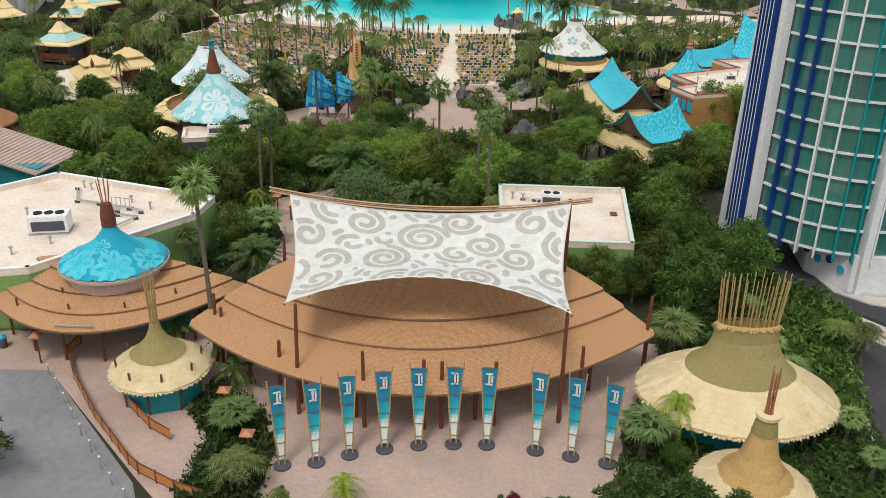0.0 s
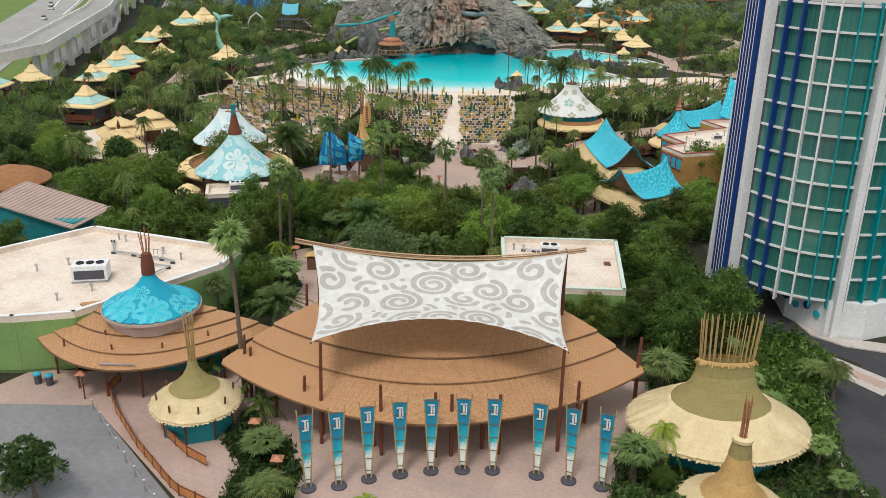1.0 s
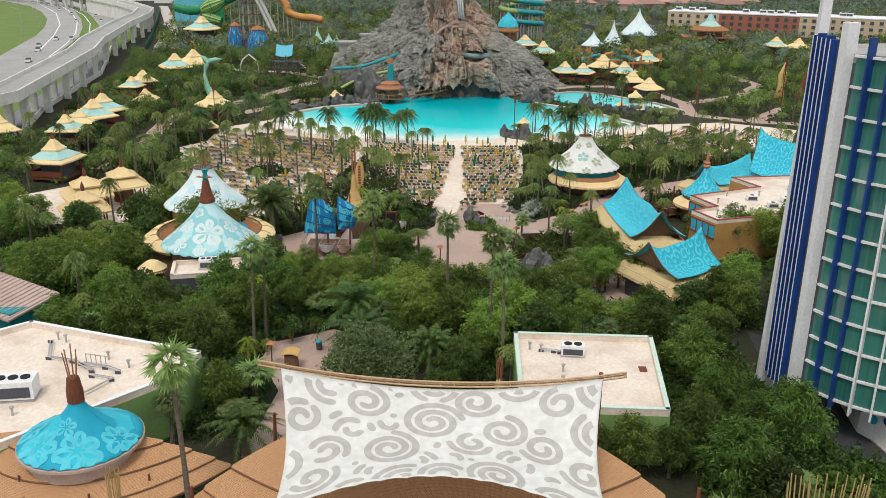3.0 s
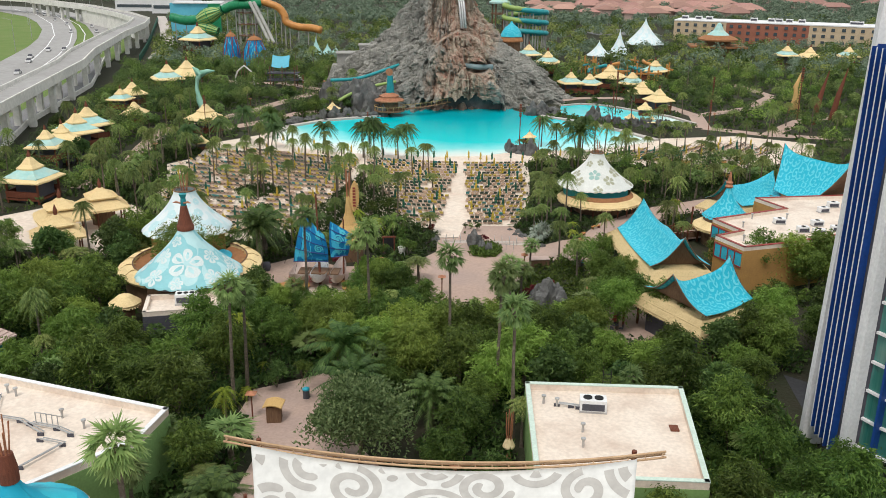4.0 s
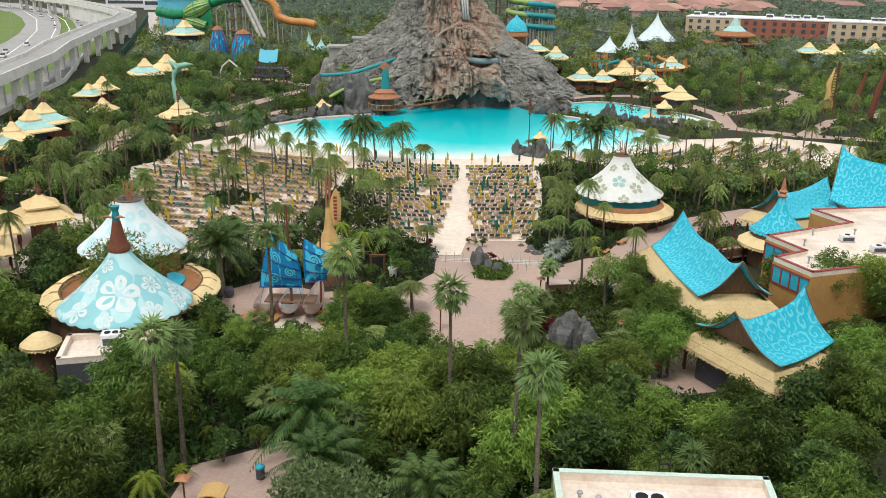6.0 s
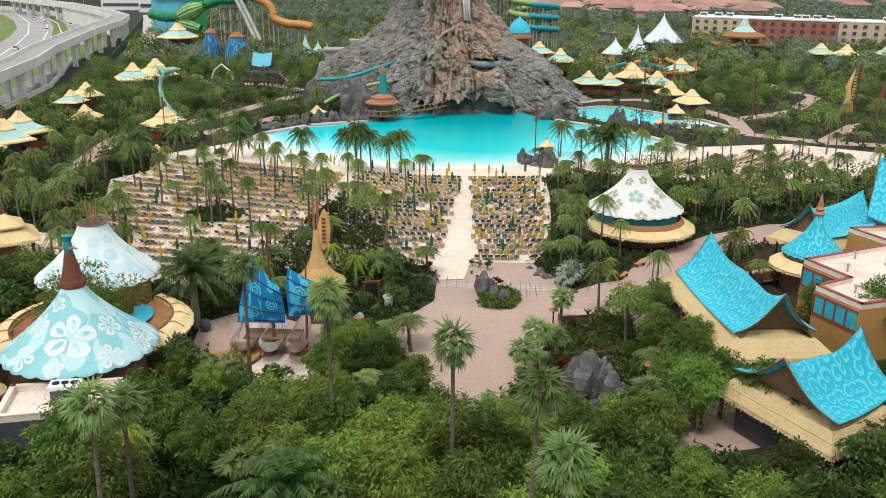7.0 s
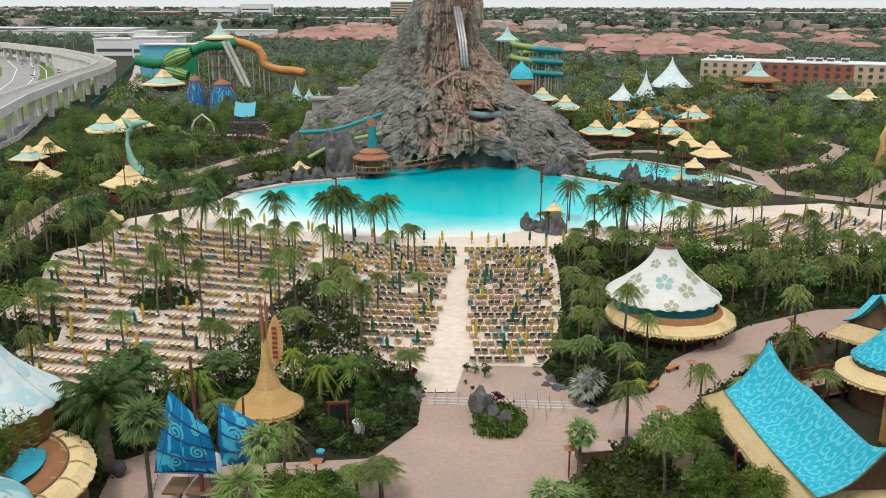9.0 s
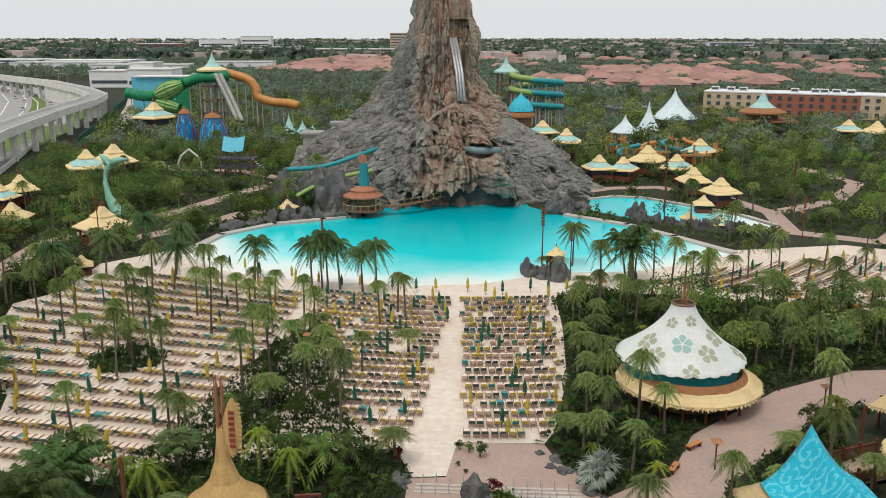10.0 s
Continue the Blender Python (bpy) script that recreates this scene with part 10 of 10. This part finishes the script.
scatter(8, 17, 110, 132, 22, 2.4, "AGGCB", {**HS, "A": (3.6, 5.2), "B": (3.6, 5.0)}, 1.0, 16)
scatter(-30, -8, 110, 127, 34, 2.6, "ALBBG", {**HS, "L": (3.8, 5.2), "A": (3.8, 5.4), "B": (3.8, 5.4)}, 1.2, 17)
for row in ("A 16.6 128.6 4.6", "G 17.4 131.4 4.2", "P 16.8 134.2 4.4", "A 17.6 137.2 4.4", "G 16.4 139.8 3.8", "P 18 140.6 4.2", "A 13.6 115.4 4.4", "A 15.6 118.5 5.0", "G 14.6 124.6 3.8", "A 15.7 127.3 4.6", "A 17.3 121.4 5.4", "L 6.4 111.6 4.2", "L 10 111.4 4.4", "A 19.4 117.2 5.6", "A 21.6 114.6 6.0", "L 16.6 114.6 6.0", "B 24 111 5.6", "A 3.0 110.4 4.4", "P 13.4 130.6 4.6", "P 14.4 122 4.8", "L 18.9 126 5.0", "A 13 110 5.0", "G -25.8 121.6 3.2", "L -23.4 116.0 4.0", "A -20.6 115.8 4.0", "B -18.2 116 4.0", "A -14.6 119.4 4.2", "L -12.6 124.6 4.4", "L -27.0 117.6 4.0", "A -11.6 120.4 4.6", "L -10.4 123 3.8"):
    kd, *num = row.split()
    plant(kd, *map(float, num))
yellow_tree = wood_tree("round_garden_tree", 172, 5.4, 3.0, 2600, 0.34, M["leaf_l"], "round yellow-green garden tree beside the dining hall", droop=0.2, clumps=22, slim=0.45)
yellow_tree.matrix_basis = pose(14.0, 134.2, 0)
# gate beds
flat("bed_soil", BED1, 0.06, M["soil"], "dark planted bed by the kiosk", "soil")
flat("bed_soil", BED2, 0.06, M["soil"], "dark planted bed round the hut", "soil")
SAVED, CLEAR = CLEAR, []
scatter(-18, -11, 43, 58, 12, 1.5, "CCGC", {**HS, "C": (1.0, 1.7), "G": (1.2, 1.9)}, 0.0, 18, lambda x, y: inside((x, y), BED1))
scatter(8, 34, 38, 70, 70, 1.8, "CCGGCFA", {**HS, "A": (2.4, 3.4), "C": (1.8, 3.0), "G": (2.0, 3.2), "F": (2.8, 4.0), "P": (2.2, 3.0)}, 0.0, 19, lambda x, y: inside((x, y), BED2))
CLEAR = SAVED
# park
scatter(10, 46, 176, 199, 34, 2.6, "PPPPGC", HS, 0.8, 27)
scatter(-64, -6, 123, 150, 60, 2.6, "PPGGCCYFB", HS, 1.1, 20)
scatter(6, 66, 128, 200, 130, 2.6, "PPPGGCCFY", HS, 1.0, 21)
scatter(-72, -46, 140, 212, 40, 2.4, "PPGCCF", HS, 0.6, 29)
scatter(-130, -60, 136, 260, 92, 3.8, "PPBGFPC", {**HS, "P": (4.2, 6.6)}, 1.3, 22)
scatter(-100, -36, 225, 345, 66, 4.0, "PPBAGFP", {**HS, "P": (4.6, 7.2), "A": (4, 5.4), "B": (4, 5.4)}, 1.3, 23)
scatter(42, 112, 200, 268, 60, 2.8, "PPPGGC", HS, 0.8, 30)
scatter(20, 140, 196, 345, 72, 4.2, "PPGBFC", {**HS, "P": (4.2, 6.6), "B": (4, 5.4)}, 1.3, 24)
scatter(60, 150, 130, 200, 28, 4.5, "PGCBAF", HS, 1.3, 25)
for ix, iy, ir in ISLANDS:
    for k in range(int(ir * 1.5)):
        a, q = prng.uniform(0, 6.28), ir * 0.7 * prng.random()
        plant("C", ix + q * math.cos(a), iy + q * math.sin(a), prng.uniform(0.9, 1.5), 0.45)
for k in range(26):
    t = prng.random()
    x, y = -26 + 12 * prng.random(), 148 + 36 * t
    if inside((x, y), WEDGE):
        plant(prng.choice("PPGC"), x, y, prng.uniform(3.2, 5.2))
for x, y in ((-0.2, 143.4), (0.8, 141.2), (2.2, 142.0), (1.4, 144.2), (0.2, 140.4), (2.6, 140.8), (-0.8, 145.0), (-2.2, 150.0), (-1.6, 148.8)):
    plant("C", x, y, prng.uniform(0.8, 1.3), 0.42)

for x, y, s, _, _ in HUTS:
    if x > 20 and s > 0.7 and y > 262:
        for k in range(3):
            plant("C", x + (k - 1) * 2.4 * s + prng.uniform(-0.5, 0.5), y - 4.4 * s + prng.uniform(-0.4, 0.4), prng.uniform(2.2, 3.2))
# thickets filling the gaps between the far huts
def thickets(name, x0, x1, y0, y1, n, seed, label, mat="leaf_a"):
    g = np.random.default_rng(seed)
    pts = []
    while len(pts) < n:
        x, y = g.uniform(x0, x1), g.uniform(y0, y1)
        if is_clear(x, y, 3.4):
            pts.append((x, y))
    c = np.array([(x, y, 1.6 + 4.4 * g.random() ** 1.6) for x, y in pts])
    k = 260
    cc = np.repeat(c, k, axis=0)
    d = unit(g.normal(size=(n * k, 3)))
    d[:, 2] = np.abs(d[:, 2])
    p = cc * np.array([1, 1, 0.62]) + d * (0.75 + 0.3 * cc[:, 2:3]) * g.uniform(0.7, 1.08, (n * k, 1)) * np.array([1, 1, 1.15])
    nrm = unit(d + 0.45 * g.normal(size=(n * k, 3)))
    o = unit(np.cross(nrm, g.normal(size=(n * k, 3))))
    sd = np.cross(nrm, o)
    s = g.uniform(0.26, 0.58, (n * k, 1))
    return tagged(new(name, tris_mesh(name, p, o * s * 0.45, sd * s * 0.24, M[mat])), label, "thicket", kind="stuff")


for k, (mt, sz) in enumerate((("leaf_a", 130), ("leaf_p", 130), ("leaf_b", 120), ("leaf_l", 70), ("leaf_b", 120), ("leaf_p", 130), ("leaf_a", 120), ("leaf_s", 110))):
    thickets("thicket_west", -130, -40, 136, 345, sz, 51 + k, "dense mixed trees between the west huts", mt)
    thickets("thicket_east", 22, 150, 130, 345, sz + 10, 71 + k, "dense mixed trees between the east huts", mt)


# low growth under the trees
def tufts(name, x0, x1, y0, y1, n, size, high, mat, label, seed, keep=None, m=0.25):
    g = np.random.default_rng(seed)
    pts = []
    while len(pts) < n:
        x, y = g.uniform(x0, x1), g.uniform(y0, y1)
        if (keep(x, y) if keep else is_clear(x, y, m)):
            pts.append((x, y, g.uniform(0.2, 1.0) ** 1.5 * high))
    p = np.repeat(np.array(pts), 7, axis=0)
    k = len(p)
    p[:, :2] += g.normal(scale=size * 0.5, size=(k, 2))
    p[:, 2] = np.maximum(0.1, p[:, 2] * g.uniform(0.4, 1.1, k))
    d = unit(g.normal(size=(k, 3)) + np.array([0, 0, 0.6]))
    sd = unit(np.cross(d, g.normal(size=(k, 3))))
    s = size * g.uniform(0.6, 1.3, k)[:, None]
    ob = new(name, tris_mesh(name, p, d * s * 0.5, sd * s * 0.26, mat))
    return tagged(ob, label, "undergrowth", kind="stuff")


tufts("undergrowth", -62, 36, 74, 124, 7500, 0.6, 2.0, M["leaf_s"], "dense dark undergrowth beneath the wood", 1)
tufts("undergrowth_park", -70, 66, 122, 205, 11000, 0.45, 1.1, M["leaf_s"], "low shrubs and groundcover along the paths", 2)
tufts("undergrowth_far", -135, 150, 130, 345, 6000, 0.9, 1.8, M["leaf_s"], "mixed shrubs between the far huts", 3, None, 0.6)
tufts("undergrowth_islands", -47, -35, 167, 178, 500, 0.4, 0.9, M["leaf_s"], "low shrubs on the beach island", 10, lambda x, y: (x + 40.6) ** 2 + (y - 172.6) ** 2 < 18)
tufts("undergrowth_gate", 8, 34, 38, 72, 2600, 0.5, 0.9, M["leaf_s"], "low bright groundcover round the hut", 4, lambda x, y: inside((x, y), BED2))
tufts("undergrowth_kiosk", -19, -11, 42, 58, 900, 0.5, 0.9, M["leaf_s"], "low groundcover in the kiosk bed", 5, lambda x, y: inside((x, y), BED1))
tufts("undergrowth_hotel", 20, 38, 56, 100, 2600, 0.6, 1.2, M["leaf_a"], "bright shrubs beside the driveway", 6, lambda x, y: is_clear(x, y, 0.2))
tufts("undergrowth_island", -1.6, 3.6, 139, 146, 420, 0.45, 0.8, M["leaf_a"], "bright groundcover on the plaza island", 7, lambda x, y: (x - 1) ** 2 / 5 + (y - 142) ** 2 / 11 < 1)
tufts("undergrowth_garden", 1, 16, 114, 140, 900, 0.5, 0.9, M["leaf_a"], "bright groundcover in the rock garden", 9, lambda x, y: inside((x, y), GARDEN))
tufts("undergrowth_wedge", -33, -8, 143, 185, 2600, 0.4, 0.9, M["leaf_s"], "shrubs among the beach palms", 8, lambda x, y: inside((x, y), WEDGE))
for nm, x, y in (("red_bush", 0.6, 145.2), ("red_bush", 7.2, 124.6), ("red_bush", 9.6, 126.4), ("red_bush", 6.4, 123.4), ("red_bush", 5.6, 44.0), ("red_bush", -7.6, 150.2), ("red_bush", -19.4, 133.8)):
    me, _ = leaf_mesh("red_bush", int(abs(x * 10)), 1.5, 0.8, 160, 0.4, M["leaf_red"], 0.0, 5, 0.3)
    o = new(nm, me)
    o.location = (x, y, 0)
    tagged(o, "dark red cordyline bush", "shrub", "red bushes")


# far woods to the horizon; the far leaf colour has haze mixed in
def far_trees(name, n, x_of, y0, y1, r0, r1, leaves, seed, label, power=1.0, grain=0.3, mat="haze_leaf"):
    g = np.random.default_rng(seed)
    y = y0 + (y1 - y0) * g.random(n) ** power
    x = np.array([x_of(q, g) for q in y])
    keep = np.ones(n, bool)
    for hx, hy in used_h:
        keep &= (np.abs(x - hx) > 9.5) | (y - hy > 9) | (y - hy < -24)
    keep &= ~((x > 86) & (x < 220) & (y < 520) & (y > 496 - 0.414 * (x - 97) - 16))
    keep &= ~((x > -20) & (x < 110) & (y > 1180) & (y < 1420))
    keep &= ~((x < -96 - 0.32 * (y - 250)) & (y < 760))
    keep &= ~((x < -800) & (y > 2800) & (y < 3650))
    keep &= ~((np.abs(x + 11) < 36) & (np.abs(y - 295) < 36))
    x, y = x[keep], y[keep]
    k = len(x)
    r = g.uniform(r0, r1, k)
    c = np.repeat(np.stack([x, y, r * 0.75], 1), leaves, axis=0)
    rr = np.repeat(r, leaves)[:, None]
    d = unit(g.normal(size=(k * leaves, 3)))
    d[:, 2] = np.abs(d[:, 2]) * 1.1 - 0.2
    p = c + d * rr * g.uniform(0.55, 1.0, (k * leaves, 1))
    p[:, 2] = np.maximum(p[:, 2], 0.2)
    t = unit(np.cross(d, g.normal(size=(k * leaves, 3))))
    b = unit(np.cross(d, t) + 0.5 * d)
    s = rr * g.uniform(0.7, 1.3, (k * leaves, 1)) * grain
    ob = new(name, tris_mesh(name, p, t * s, b * s * 0.8, M[mat]))
    return tagged(ob, label, "woods", kind="stuff")


for mt, n, sd in (("leaf_p", 800, 31), ("leaf_a", 900, 34), ("haze_leaf", 900, 35)):
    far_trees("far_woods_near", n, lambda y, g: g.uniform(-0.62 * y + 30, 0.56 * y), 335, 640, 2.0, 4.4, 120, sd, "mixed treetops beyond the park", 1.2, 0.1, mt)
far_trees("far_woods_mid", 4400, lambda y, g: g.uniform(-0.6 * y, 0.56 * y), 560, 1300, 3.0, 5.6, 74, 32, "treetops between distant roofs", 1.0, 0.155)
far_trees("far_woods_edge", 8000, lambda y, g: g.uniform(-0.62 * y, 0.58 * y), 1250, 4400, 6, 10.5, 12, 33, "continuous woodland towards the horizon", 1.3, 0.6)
